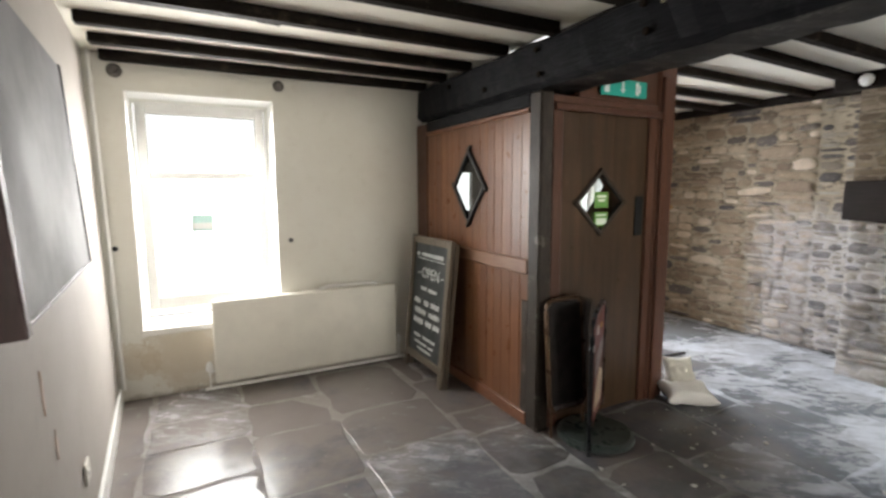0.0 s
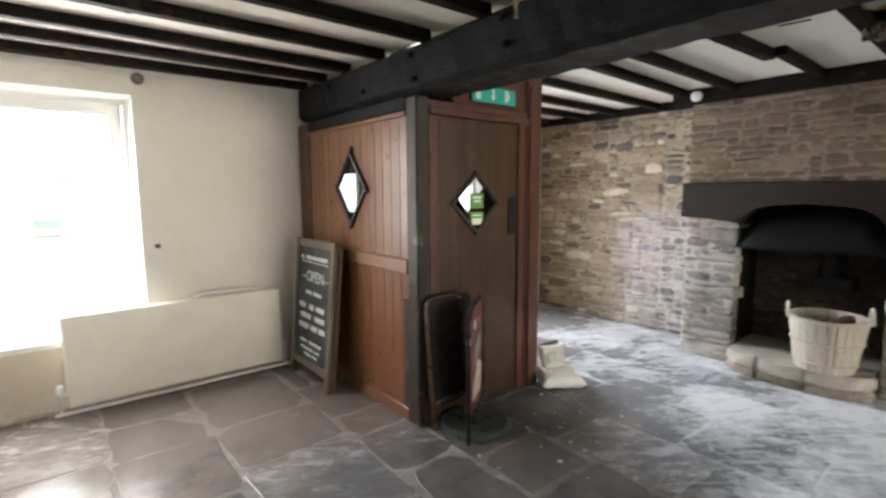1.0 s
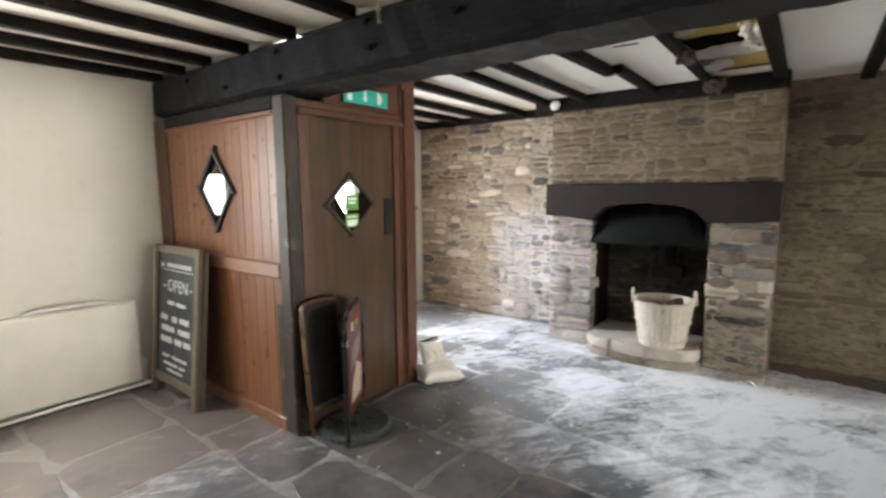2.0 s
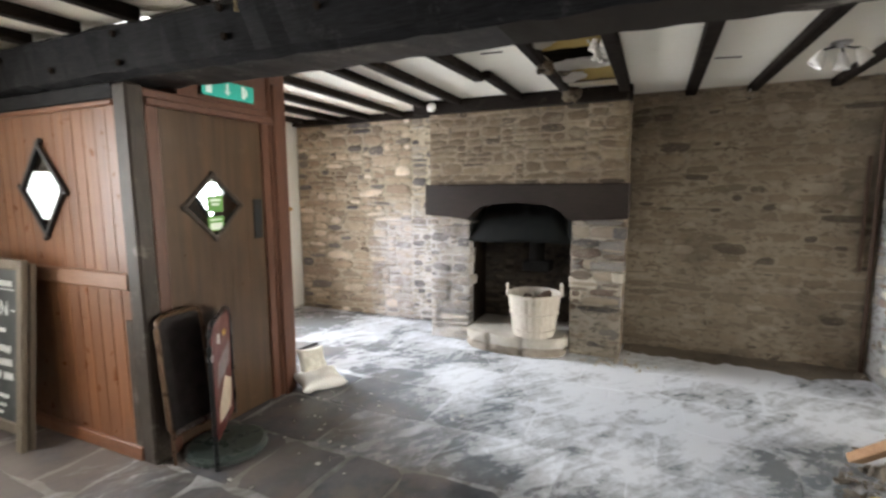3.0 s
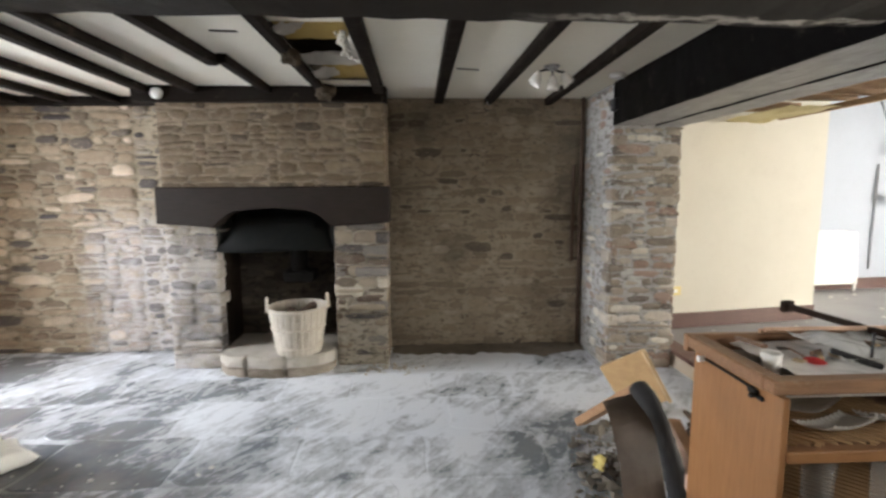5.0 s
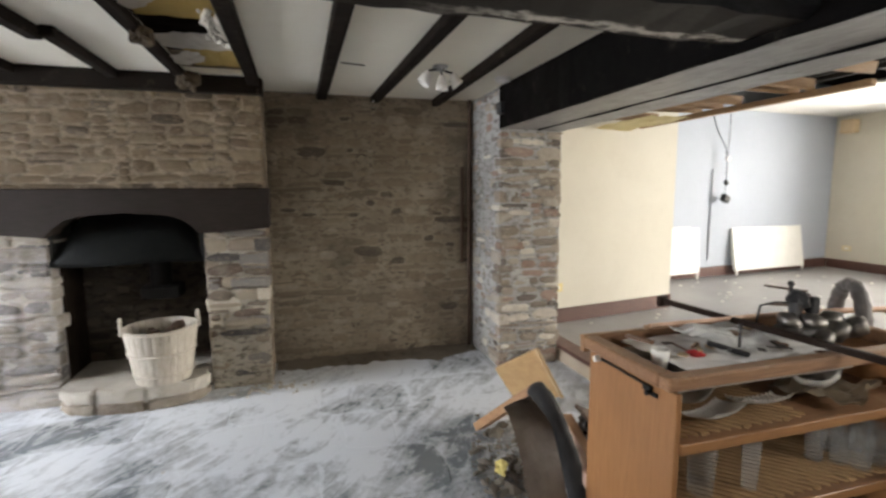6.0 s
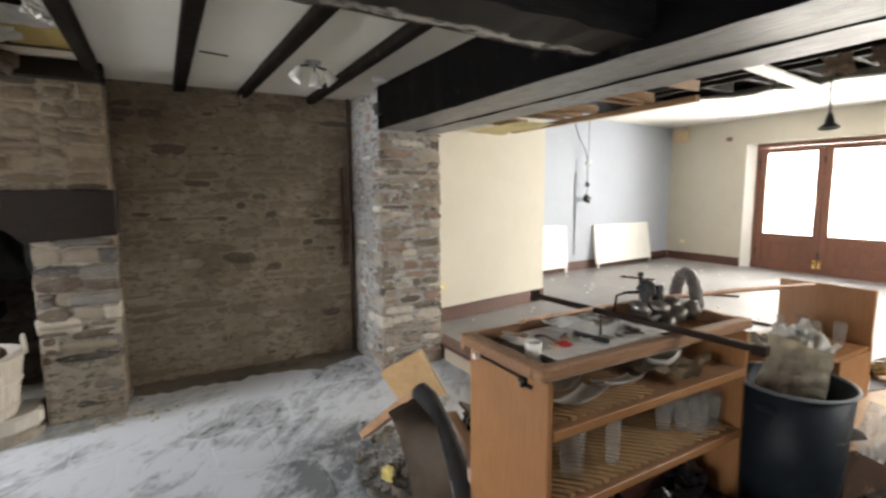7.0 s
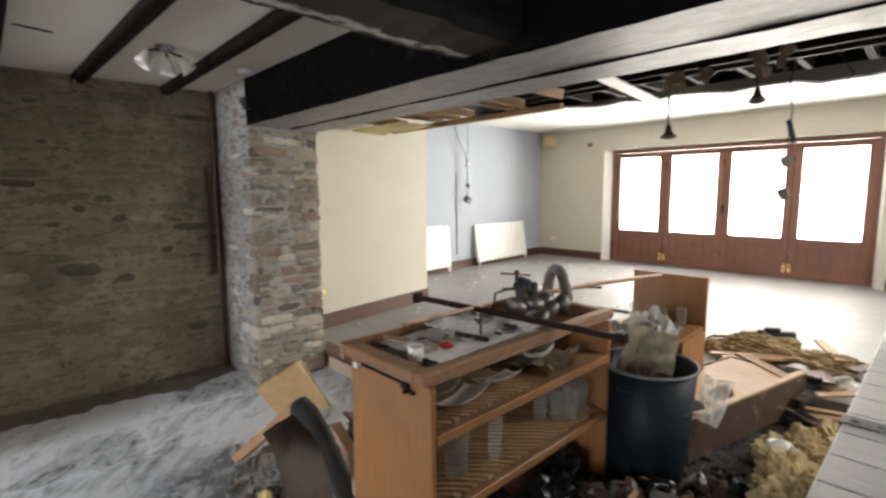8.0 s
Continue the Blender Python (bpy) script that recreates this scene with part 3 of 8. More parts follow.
tagged(upper, "dark boards above the ceilings", "ceiling", kind="structure")
bm = bmesh.new()
rnd = random.Random(4)
edge = [(0.25, -6.9)]
x = 0.25
while x < 6.6:
    x += rnd.uniform(0.12, 0.4)
    edge.append((min(x, 6.7), -6.45 - 0.22 * min(max(5.0 - x, 0.0), 2.8) + rnd.uniform(-0.2, 0.2)))
outline = edge + [(6.8, -6.4), (6.9, -8.8), (0.25, -8.8)]
lo = [bm.verts.new((a, b, 2.70)) for a, b in outline]
hi = [bm.verts.new((a, b, 2.725)) for a, b in outline]
bm.faces.new(lo)
bm.faces.new(hi[::-1])
for i in range(len(lo)):
    j = (i + 1) % len(lo)
    bm.faces.new((lo[i], hi[i], hi[j], lo[j]))
white_ceiling = plaster("white ceiling paint", (0.80, 0.79, 0.76), (0.6, 0.56, 0.5), 0.3)
ceiling_far = part("ceiling_far_room", bm, white_ceiling)
tagged(ceiling_far, "white ceiling with a torn edge where it has fallen in", "ceiling", kind="structure")

# The ceiling over the far room's west part, whole and out of view, with a rooflight assumed for light from above.
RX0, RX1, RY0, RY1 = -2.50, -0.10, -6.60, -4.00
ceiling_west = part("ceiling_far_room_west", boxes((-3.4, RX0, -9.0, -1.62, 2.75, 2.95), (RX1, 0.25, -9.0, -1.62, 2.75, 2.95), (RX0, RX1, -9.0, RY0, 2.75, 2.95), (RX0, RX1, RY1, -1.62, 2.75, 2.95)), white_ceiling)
tagged(ceiling_west, "plain white ceiling, out of view, round an assumed rooflight", "ceiling", kind="structure")
rooflight = tagged(new("window_rooflight"), "assumed white framed rooflight, out of view in the far room's ceiling", "rooflight", kind="structure")
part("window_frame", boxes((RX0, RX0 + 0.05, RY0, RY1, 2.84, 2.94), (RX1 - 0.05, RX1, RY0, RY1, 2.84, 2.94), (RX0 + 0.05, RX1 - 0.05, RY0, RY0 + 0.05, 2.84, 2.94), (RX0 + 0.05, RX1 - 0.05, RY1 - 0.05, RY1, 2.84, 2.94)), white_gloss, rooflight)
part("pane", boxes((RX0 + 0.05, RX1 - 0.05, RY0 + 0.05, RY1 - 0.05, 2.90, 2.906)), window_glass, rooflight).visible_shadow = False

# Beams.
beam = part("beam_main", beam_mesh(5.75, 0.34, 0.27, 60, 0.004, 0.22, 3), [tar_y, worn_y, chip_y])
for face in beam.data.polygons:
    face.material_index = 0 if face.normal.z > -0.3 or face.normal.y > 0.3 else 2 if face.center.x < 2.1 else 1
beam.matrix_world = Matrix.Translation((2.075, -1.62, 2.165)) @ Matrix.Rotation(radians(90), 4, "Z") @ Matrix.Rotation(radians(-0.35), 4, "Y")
tagged(beam, "heavy blackened oak ceiling beam with peg holes", "beam", kind="structure")
ledger = part("beam_ledger", boxes((2.246, 2.325, -1.58, 4.098, 2.20, 2.322), bevel=0.006), joist_wood)
tagged(ledger, "dark ledger timber along the beam under the joists", "ledger", kind="structure")
infill = part("beam_infill", boxes((1.97, 2.19, -1.6, 4.098, 2.285, 2.322)), cream)
tagged(infill, "cream plaster infill above the beam", "infill", kind="structure")
bm = bmesh.new()
for i, (y, z) in enumerate([(3.0, 2.14), (2.45, 2.26), (2.42, 2.12), (1.72, 2.27), (1.70, 2.15), (1.2, 2.2), (0.5, 2.13), (3.5, 2.25)]):
    lathe(bm, [(0.016, 0), (0.016, 0.012), (0.008, 0.014)], 10, pose(1.897, y, z, 0, -90, 0))
part("peg", bm, soot, beam).matrix_parent_inverse = beam.matrix_world.inverted()
cross = tagged(new("beam_cross"), "twin blackened cross beam with a worn pale underside", "beam", kind="structure")
for y, wide, seed in ((-1.755, 0.33, 5), (-2.045, 0.235, 6)):
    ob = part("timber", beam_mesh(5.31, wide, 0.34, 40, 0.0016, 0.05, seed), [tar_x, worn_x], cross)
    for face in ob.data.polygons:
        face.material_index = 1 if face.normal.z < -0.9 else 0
    ob.matrix_world = Matrix.Translation((-0.9, y, 2.165 - 0.006 * (seed - 5)))
joists = tagged(new("ceiling_joists"), "row of dark stained ceiling joists", "joist", kind="structure")
rnd = random.Random(11)


def joist(x0, y0, x1, y1, low, high):
    way = Vector((x1 - x0, y1 - y0, 0))
    w = rnd.uniform(0.033, 0.042)
    part("joist", boxes((0, way.length, -w, w, low + rnd.uniform(-0.006, 0.006), high + 0.001), bevel=0.008, m=Matrix.Translation((x0, y0, 0)) @ Matrix.Rotation(math.atan2(way.y, way.x), 4, "Z")), joist_wood, joists)


for near, far, end in ((3.86, 3.92, 5.08), (3.38, 3.43, 5.08), (2.96, 3.02, 5.08), (2.47, 2.57, 5.08), (1.96, 2.11, 4.66), (1.67, 1.72, 4.66), (0.69, 0.715, 4.66), (0.23, 0.265, 5.08), (-0.256, -0.237, 5.08), (-0.77, -0.69, 5.08), (-1.19, -1.24, 5.08)):
    joist(2.2, near, end, far, JZ, CZ)
joist(2.2, 1.25, 3.72, 1.20, JZ, CZ)
joist(3.66, 1.13, 4.66, 1.145, JZ + 0.004, CZ)
for y in (4.05, 3.68, 3.30, 2.84, 2.36, 1.88, 1.38, 0.86, 0.34, -0.2, -0.72, -1.22):
    joist(-0.36, y, 1.96, y, JW, CW)
part("wall_plate", boxes((4.56, 4.68, 0.2, 2.2, 2.20, CZ - 0.002), bevel=0.01), joist_wood, joists)
part("wall_plate", boxes((5.0, 5.09, 2.2, 4.1, 2.25, CZ - 0.002), bevel=0.01), joist_wood, joists)

# Stones: a few shapes, shared by all walls.
def stone_meshes(material, count, seed, square=(2.3, 5.0)):
    """Split field stones with rounded outlines and a tilted, slightly domed face."""
    rnd = random.Random(seed)
    made = []
    for _ in range(count):
        bm = bmesh.new()
        power = rnd.uniform(*square)
        outline = []
        for k in range(12):
            a = 2 * math.pi * (k + rnd.uniform(-0.3, 0.3)) / 12
            c, d = math.cos(a), math.sin(a)
            r = 0.5 * rnd.uniform(0.86, 1.04) * (abs(c) ** power + abs(d) ** power) ** (-1 / power)
            outline.append((c * r, d * r))
        tilt = (rnd.uniform(-0.5, 0.5), rnd.uniform(-0.5, 0.5))
        rings = [[bm.verts.new((x * f, d * (1 + tilt[0] * x + tilt[1] * z) + (rnd.uniform(-0.12, 0.12) if d > 0 else 0), z * f)) for x, z in outline] for d, f in ((-1.0, 1.0), (0.45, 1.0), (0.92, 0.86))]
        for a, b in zip(rings, rings[1:]):
            for k in range(12):
                bm.faces.new((a[k], a[(k + 1) % 12], b[(k + 1) % 12], b[k]))
        top = bm.verts.new((rnd.uniform(-0.12, 0.12), 1.0, rnd.uniform(-0.12, 0.12)))
        for k in range(12):
            bm.faces.new((rings[2][k], rings[2][(k + 1) % 12], top))
        bmesh.ops.recalc_face_normals(bm, faces=bm.faces[:])
        data = bpy.data.meshes.new("stone")
        bm.to_mesh(data)
        bm.free()
        data.materials.append(material)
        data.polygons.foreach_set("use_smooth", [True] * len(data.polygons))
        made.append(data)
    return made


def bedding(parent, origin, along, out, width, height, material, seed, relief=0.007, level=0.005, cell=0.022):
    """The trowelled face of the mortar, uneven, from which the stones stand out."""
    along, out, origin = Vector(along), Vector(out), Vector(origin)
    nx, nz = max(2, round(width / cell)), max(2, round(height / cell))
    verts, faces = [], []
    for j in range(nz + 1):
        for i in range(nx + 1):
            at = origin + along * (width * i / nx) + Vector((0, 0, height * j / nz))
            key = at * 7 + Vector((seed * 3.7, 0, 0))
            d = level + relief * (noise.noise(key) + 0.6 * noise.noise(key * 2.7) + 0.4 * noise.noise(key * 6))
            if i in (0, nx) or j in (0, nz):
                d = 0.001
            verts.append(at + out * max(d, 0.001))
    for j in range(nz):
        for i in range(nx):
            a = j * (nx + 1) + i
            faces.append((a, a + 1, a + nx + 2, a + nx + 1))
    data = bpy.data.meshes.new("mortar")
    data.from_pydata(verts, [], faces)
    data.materials.append(material)
    data.polygons.foreach_set("use_smooth", [True] * len(faces))
    ob = new("mortar", data)
    ob.parent = parent
    return ob


def quoins(parent, x, y, sx, sy, z0, z1, material, seed, long=(0.12, 0.28), short=(0.07, 0.13), rows=(0.045, 0.13), proud=(0.004, 0.022)):
    """Corner stones laid long and short in turn; sx and sy point from the corner into the masonry."""
    rnd = random.Random(seed)
    z, turn = z0, 0
    while z < z1 - 0.02:
        h = min(rnd.uniform(*rows), z1 - z)
        a, b = (rnd.uniform(*long), rnd.uniform(*short))[::1 if turn % 2 else -1]
        p, q = rnd.uniform(*proud), rnd.uniform(*proud)
        bm = bmesh.new()
        block(bm, x - sx * p, x + sx * a, y - sy * q, y + sy * b, z + 0.004, z + h - rnd.uniform(0.002, 0.012))
        for v in bm.verts:
            v.co += Vector((rnd.uniform(-1, 1), rnd.uniform(-1, 1), rnd.uniform(-0.7, 0.7))) * 0.008
        bmesh.ops.bevel(bm, geom=bm.edges[:], offset=min(0.012, h * 0.2), segments=1, affect="EDGES")
        part("stone", bm, material, parent)
        z += h
        turn += 1


def rubble(parent, origin, along, out, width, height, shapes, seed, rows=(0.032, 0.10), lengths=(0.08, 0.27), proud=(0.001, 0.017), gap=0.006, keep=1.0):
    """Random rubble, each stone laid on the lowest stretch of the stones below. keep: the share not hidden under mortar."""
    rnd = random.Random(seed)
    along, out = Vector(along), Vector(out)
    turn = Matrix((along, out, Vector((0, 0, 1)))).transposed().to_4x4()
    cell = width / round(width / 0.02)
    top = [0.0] * round(width / cell)
    while min(top) < height - 0.02:
        low = min(top)
        a = top.index(low)
        b = a
        want = rnd.uniform(*lengths) * rnd.choice((0.5, 0.9, 1.0, 1.2))
        while b < len(top) and top[b] < low + 0.012 and (b - a) * cell < want:
            b += 1
        rest = b
        while rest < len(top) and top[rest] < low + 0.012:
            rest += 1
        if rest - b < 3:
            b = rest
        base = max(top[a:b])
        tall = min(rnd.uniform(*rows), 0.5 * (b - a) * cell + 0.012)
        sides = [top[k] - base for k in (a - 1, b) if 0 <= k < len(top) and 0.022 < top[k] - base < 1.2 * tall]
        if sides and rnd.random() < 0.6:
            tall = rnd.choice(sides)
        if (b - a) * cell < 0.07:
            sides = [top[k] for k in (a - 1, b) if 0 <= k < len(top)]
            tall = max(0.025, min(min(sides, default=low + 0.06) - base, 0.12))
        tall = min(tall, height - base)
        if height - base - tall < 0.03:
            tall = height - base
        for k in range(a, b):
            top[k] = base + tall
        if rnd.random() > keep or tall < 0.008:
            continue
        sx, sz, d = max((b - a) * cell - gap * rnd.uniform(0.2, 2.0), 0.018), max(tall - gap * rnd.uniform(0.2, 2.0), 0.012), rnd.uniform(*proud)
        at = Vector(origin) + along * ((a + b) / 2 * cell) + Vector((0, 0, base + tall / 2))
        ob = new("stone", rnd.choice(shapes))
        ob.parent = parent
        ob.matrix_world = Matrix.Translation(at) @ turn @ Matrix.Rotation(radians(rnd.gauss(0, 2.5)), 4, "Y") @ Matrix.Diagonal((sx * rnd.choice((1, -1)), d, sz, 1))


# ---- daylight outside the openings ----
def backdrop(name, x0, x1, y, z0, z1, strength, color):
    n = Nodes(name)
    n.put(n.bsdf.inputs["Base Color"], (0, 0, 0))
    n.put(n.bsdf.inputs["Roughness"], 1.0)
    n.put(n.bsdf.inputs["Emission Color"], color)
    n.put(n.bsdf.inputs["Emission Strength"], strength)
    ob = part(name, boxes((x0, x1, y - 0.02, y + 0.02, z0, z1)), n.mat)
    return tagged(ob, "blank bright overcast sky seen outside", "sky", kind="structure")


backdrop("backdrop_north", -8, 12, 9.0, -0.5, 8, 2.6, (1.0, 1.0, 1.0))
backdrop("backdrop_south", -8, 14, -15.0, -0.5, 8, 1.8, (1.0, 1.0, 1.0))

# ---- windows of the north wall ----
sash_paint = plain("aged white sash paint", (0.58, 0.575, 0.55), 0.4, 0, 0.12, 6, 0.05)


def sash_window(name, x0, x1, z0, z1, y):
    frame_ob = tagged(new(name), "white painted sash window in a deep reveal", "window", kind="structure")
    d0, d1 = y, y + 0.07
    part("window_frame", boxes((x0, x0 + 0.07, d0, d1, z0, z1), (x1 - 0.07, x1, d0, d1, z0, z1), (x0 + 0.07, x1 - 0.07, d0, d1, z1 - 0.08, z1), (x0 + 0.07, x1 - 0.07, d0, d1, z0, z0 + 0.10), bevel=0.008), sash_paint, frame_ob)
    mid = z0 + (z1 - z0) * 0.66
    part("meeting_rail", boxes((x0 + 0.07, x1 - 0.07, d0 + 0.01, d1 - 0.012, mid - 0.03, mid + 0.03), bevel=0.006), sash_paint, frame_ob)
    for a, b in ((z0 + 0.10, mid - 0.03), (mid + 0.03, z1 - 0.08)):
        p = part("pane", boxes((x0 + 0.07, x1 - 0.07, y + 0.03, y + 0.036, a, b)), window_glass, frame_ob)
        p.visible_shadow = False
    return frame_ob


sash_window("window_1", -0.22, 0.66, 0.58, 2.12, 4.36)
sash_window("window_2", 3.23, 4.22, 0.58, 2.12, 4.36)
for i, (a, b) in enumerate(((W1[0], W1[1]), (W2[0], W2[1]))):
    sill = part(f"window_sill_{i + 1}", boxes((a - 0.01, b + 0.01, 4.085, 4.37, 0.455, 0.50), bevel=0.006), plaster("painted sill %d" % (i + 1), (0.78, 0.77, 0.73), (0.5, 0.46, 0.4), 0.5))
    tagged(sill, "chipped white painted window sill", "sill", kind="structure")
note = part("window_sticker", boxes((0.10, 0.255, 4.352, 4.356, 1.165, 1.30)), plain("pale green sticker", (0.50, 0.70, 0.66), 0.6, 0, 0.1))
tagged(note, "pale green and white sticker on the window pane", "sticker")
part("white_band", boxes((0.105, 0.25, 4.348, 4.3515, 1.185, 1.235)), plain("sticker white", (0.8, 0.82, 0.8), 0.6, 0, 0.05), note)

# Fixing plates and plugs on the north wall.
for x, z, r in ((-0.29, 2.27, 0.045), (0.745, 2.262, 0.04)):
    bm = lathe(bmesh.new(), [(r, 0), (r, 0.012), (r * 0.75, 0.02), (r * 0.45, 0.022), (r * 0.4, 0.05), (0.0, 0.052)], 18, pose(x, 4.098, z, 90))
    tagged(part("curtain_pole_bracket", bm, plain("tarnished bracket metal", (0.12, 0.11, 0.10), 0.5, 0.6), smooth=False), "round tarnished metal curtain pole bracket on the wall", "bracket", "curtain pole brackets")
for x, z in ((-0.37, 1.09), (0.79, 1.09)):
    bm = lathe(bmesh.new(), [(0.018, 0), (0.018, 0.006), (0.01, 0.012), (0.0, 0.014)], 12, pose(x, 4.098, z, 90))
    tagged(part("curtain_hook", bm, black_plastic), "small dark curtain hook on the wall", "hook", "curtain hooks")

# Radiator under the window.
rad = group_of("radiator", "flat cream panel radiator low on the wall", "radiator")
part("panel", boxes((0.19, 1.63, 3.975, 4.02, 0.06, 0.685), bevel=0.012), cream_enamel, rad)
part("top_grille", boxes((0.22, 1.60, 4.022, 4.06, 0.66, 0.68), bevel=0.004), cream_enamel, rad)
bm = bmesh.new()
tube(bm, [(0.98, 3.99, 0.70), (1.05, 3.985, 0.715), (1.38, 3.985, 0.715), (1.46, 3.99, 0.70)], 0.012, 8)
part("towel_bar", bm, white_gloss, rad)
for x in (0.155, 1.665):
    bm = tube(bmesh.new(), [(x, 4.03, 0.02), (x, 4.03, 0.14), (x + (0.05 if x < 1 else -0.05), 4.03, 0.15)], 0.011, 8)
    lathe(bm, [(0.022, 0.0), (0.026, 0.03), (0.02, 0.06), (0.012, 0.07)], 12, pose(x, 4.03, 0.15))
    part("valve", bm, white_gloss, rad)
for x in (0.4, 1.45):
    part("bracket", boxes((x, x + 0.04, 4.02, 4.098, 0.1, 0.6)), white_gloss, rad)
pipe = part("heating_pipe", tube(bmesh.new(), [(0.12, 3.99, 0.03), (0.8, 3.985, 0.028), (1.72, 3.985, 0.03), (1.80, 3.98, 0.03)], 0.013, 8), white_gloss)
tagged(pipe, "thin white heating pipe along the floor", "pipe")
riser = part("corner_pipe", tube(bmesh.new(), [(-0.385, 4.06, 0.1), (-0.402, 4.06, 1.2), (-0.424, 4.06, 2.38)], 0.014, 8), white_gloss)
tagged(riser, "white painted pipe rising in the wall corner", "pipe")

# Board on the west wall, in the wall's own frame.
FLAP = pose(-0.42, 4.10, 0, 0, -3.0, 3.2)
board = group_of("notice_board", "grey wall board with dark edges hung on the wall", "board", m=FLAP)
part("board_face", boxes((0.075, 0.10, -2.55, -1.275, 1.165, 2.01), bevel=0.002), plain("satin grey board", (0.24, 0.24, 0.245), 0.7, 0, 0.4, 2.5, 0.05, spec=0.15), board)
part("far_edge", boxes((0.07, 0.106, -1.275, -1.255, 1.16, 2.015), bevel=0.003), black_plastic, board)
part("lower_edge", boxes((0.075, 0.104, -2.55, -1.275, 1.153, 1.165), bevel=0.002), plain("grey edge trim", (0.13, 0.12, 0.12), 0.5), board)
part("near_batten", boxes((0.06, 0.120, -2.59, -2.55, 1.15, 2.2), bevel=0.004), timber("dark mahogany", (0.05, 0.02, 0.018), (0.02, 0.008, 0.008), 0.5, (16, 16, 1.2)), board, "dark mahogany batten")
for y in (-2.2, -1.6):
    part("wall_block", boxes((0.0, 0.075, y, y + 0.1, 1.5, 1.6)), frame_wood, board)
chip = plaster("bare pink plaster", (0.50, 0.40, 0.33), (0.36, 0.27, 0.2), 0.6)
for y0_, z0_, w_, h_, k in ((-2.15, 0.80, 0.03, 0.16, 1), (-2.06, 0.62, 0.035, 0.10, 2), (-2.62, 0.10, 0.34, 0.42, 3)):
    r = random.Random(k)
    ring = [(y0_ + w_ * (0.5 + 0.5 * math.cos(a / 9 * 6.283) * r.uniform(0.6, 1.1)), z0_ + h_ * (0.5 + 0.5 * math.sin(a / 9 * 6.283) * r.uniform(0.6, 1.1))) for a in range(9)]
    bm = prism(bmesh.new(), ring, -0.001, 0.003, WEST @ Matrix(((0, 1, 0, 0), (1, 0, 0, 0), (0, 0, 1, 0), (0, 0, 0, 1))))
    tagged(part("bare_plaster_patch", bm, chip), "chipped patch of bare plaster on the wall", "plaster", "wall chips")
sock = group_of("wall_socket", "small cream wall socket near the floor", "socket", m=WEST)
part("plate", boxes((0.002, 0.012, -1.66, -1.57, 0.30, 0.39), bevel=0.003), cream_enamel, sock)
part("switch", boxes((0.012, 0.017, -1.635, -1.615, 0.335, 0.355)), white_gloss, sock)

# ---- porch of boards, with its inner door ----
porch = group_of("porch", "boarded wooden draught porch with a diamond window", "porch")
X0, X1, Y0, Y1 = 1.90, 3.03, 2.40, 4.098
part("corner_post", boxes((X0 - 0.012, X0 + 0.085, Y0 - 0.012, Y0 + 0.10, 0.0, 2.03), bevel=0.01), tar_z, porch, "grey worn corner post")
part("wall_post", boxes((X0 - 0.008, X0 + 0.08, 3.90, Y1, 0.0, 2.03), bevel=0.008), frame_wood, porch)
part("top_rail", boxes((X0 - 0.008, X0 + 0.05, Y0 + 0.10, 3.90, 1.955, 2.04), bevel=0.008), tar_y, porch)
part("bead", boxes((X0 - 0.016, X0 + 0.02, Y0 + 0.10, 3.90, 1.925, 1.953), bevel=0.006), red_rail, porch)
part("middle_rail", boxes((X0 - 0.014, X0 + 0.03, Y0 + 0.10, 3.90, 0.965, 1.055), bevel=0.006), timber("pale rail wood", (0.34, 0.19, 0.115), (0.18, 0.085, 0.045), 0.4, (16, 1.2, 16)), porch)
part("bottom_rail", boxes((X0 - 0.014, X0 + 0.03, Y0 + 0.10, 3.90, 0.0, 0.085), bevel=0.006), red_rail, porch)
DIA = (3.205, 1.50, 0.225, 0.27)


def diamond_clip(a, b, z0, z1, cy, cz, hw, hh):
    """The outlines of an upright board from a to b, cut by a diamond: lower and upper part."""
    def half(u):
        return hh * max(0.0, 1 - abs(u - cy) / hw)
    if b < cy - hw or a > cy + hw:
        return [[(a, z0), (b, z0), (b, z1), (a, z1)]]
    us = sorted({a, b, *[u for u in (cy - hw, cy, cy + hw) if a < u < b]})
    low = [(a, z0), (b, z0)] + [(u, cz - half(u)) for u in reversed(us)]
    high = [(a, z1)] + [(u, cz + half(u)) for u in us] + [(b, z1)]
    return [low, high]


rnd = random.Random(8)
y = Y0 + 0.10
while y < 3.88:
    w = min(rnd.uniform(0.085, 0.105), 3.90 - y)
    for z0, z1 in ((0.085, 0.965), (1.055, 1.955)):
        for outline in (diamond_clip(y + 0.001, y + w - 0.001, z0, z1, *DIA) if z0 > 1 else [[(y + 0.001, z0), (y + w - 0.001, z0), (y + w - 0.001, z1), (y + 0.001, z1)]]):
            bm = prism(bmesh.new(), outline, 0.0, 0.02, Matrix.Translation((X0 + 0.004 + rnd.uniform(0, 0.0012), 0, 0)) @ Matrix(((0, 1, 0, 0), (1, 0, 0, 0), (0, 0, 1, 0), (0, 0, 0, 1))))
            bmesh.ops.bevel(bm, geom=[e for e in bm.edges if abs(e.verts[0].co.z - e.verts[1].co.z) > 0.3], offset=0.0022, segments=1, affect="EDGES")
            part("board", bm, red_pine, porch)
    y += w
part("grey_strip", boxes((X0 - 0.006, X0 + 0.004, Y0 + 0.10, Y0 + 0.155, 0.085, 0.80), bevel=0.002), tar_z, porch)


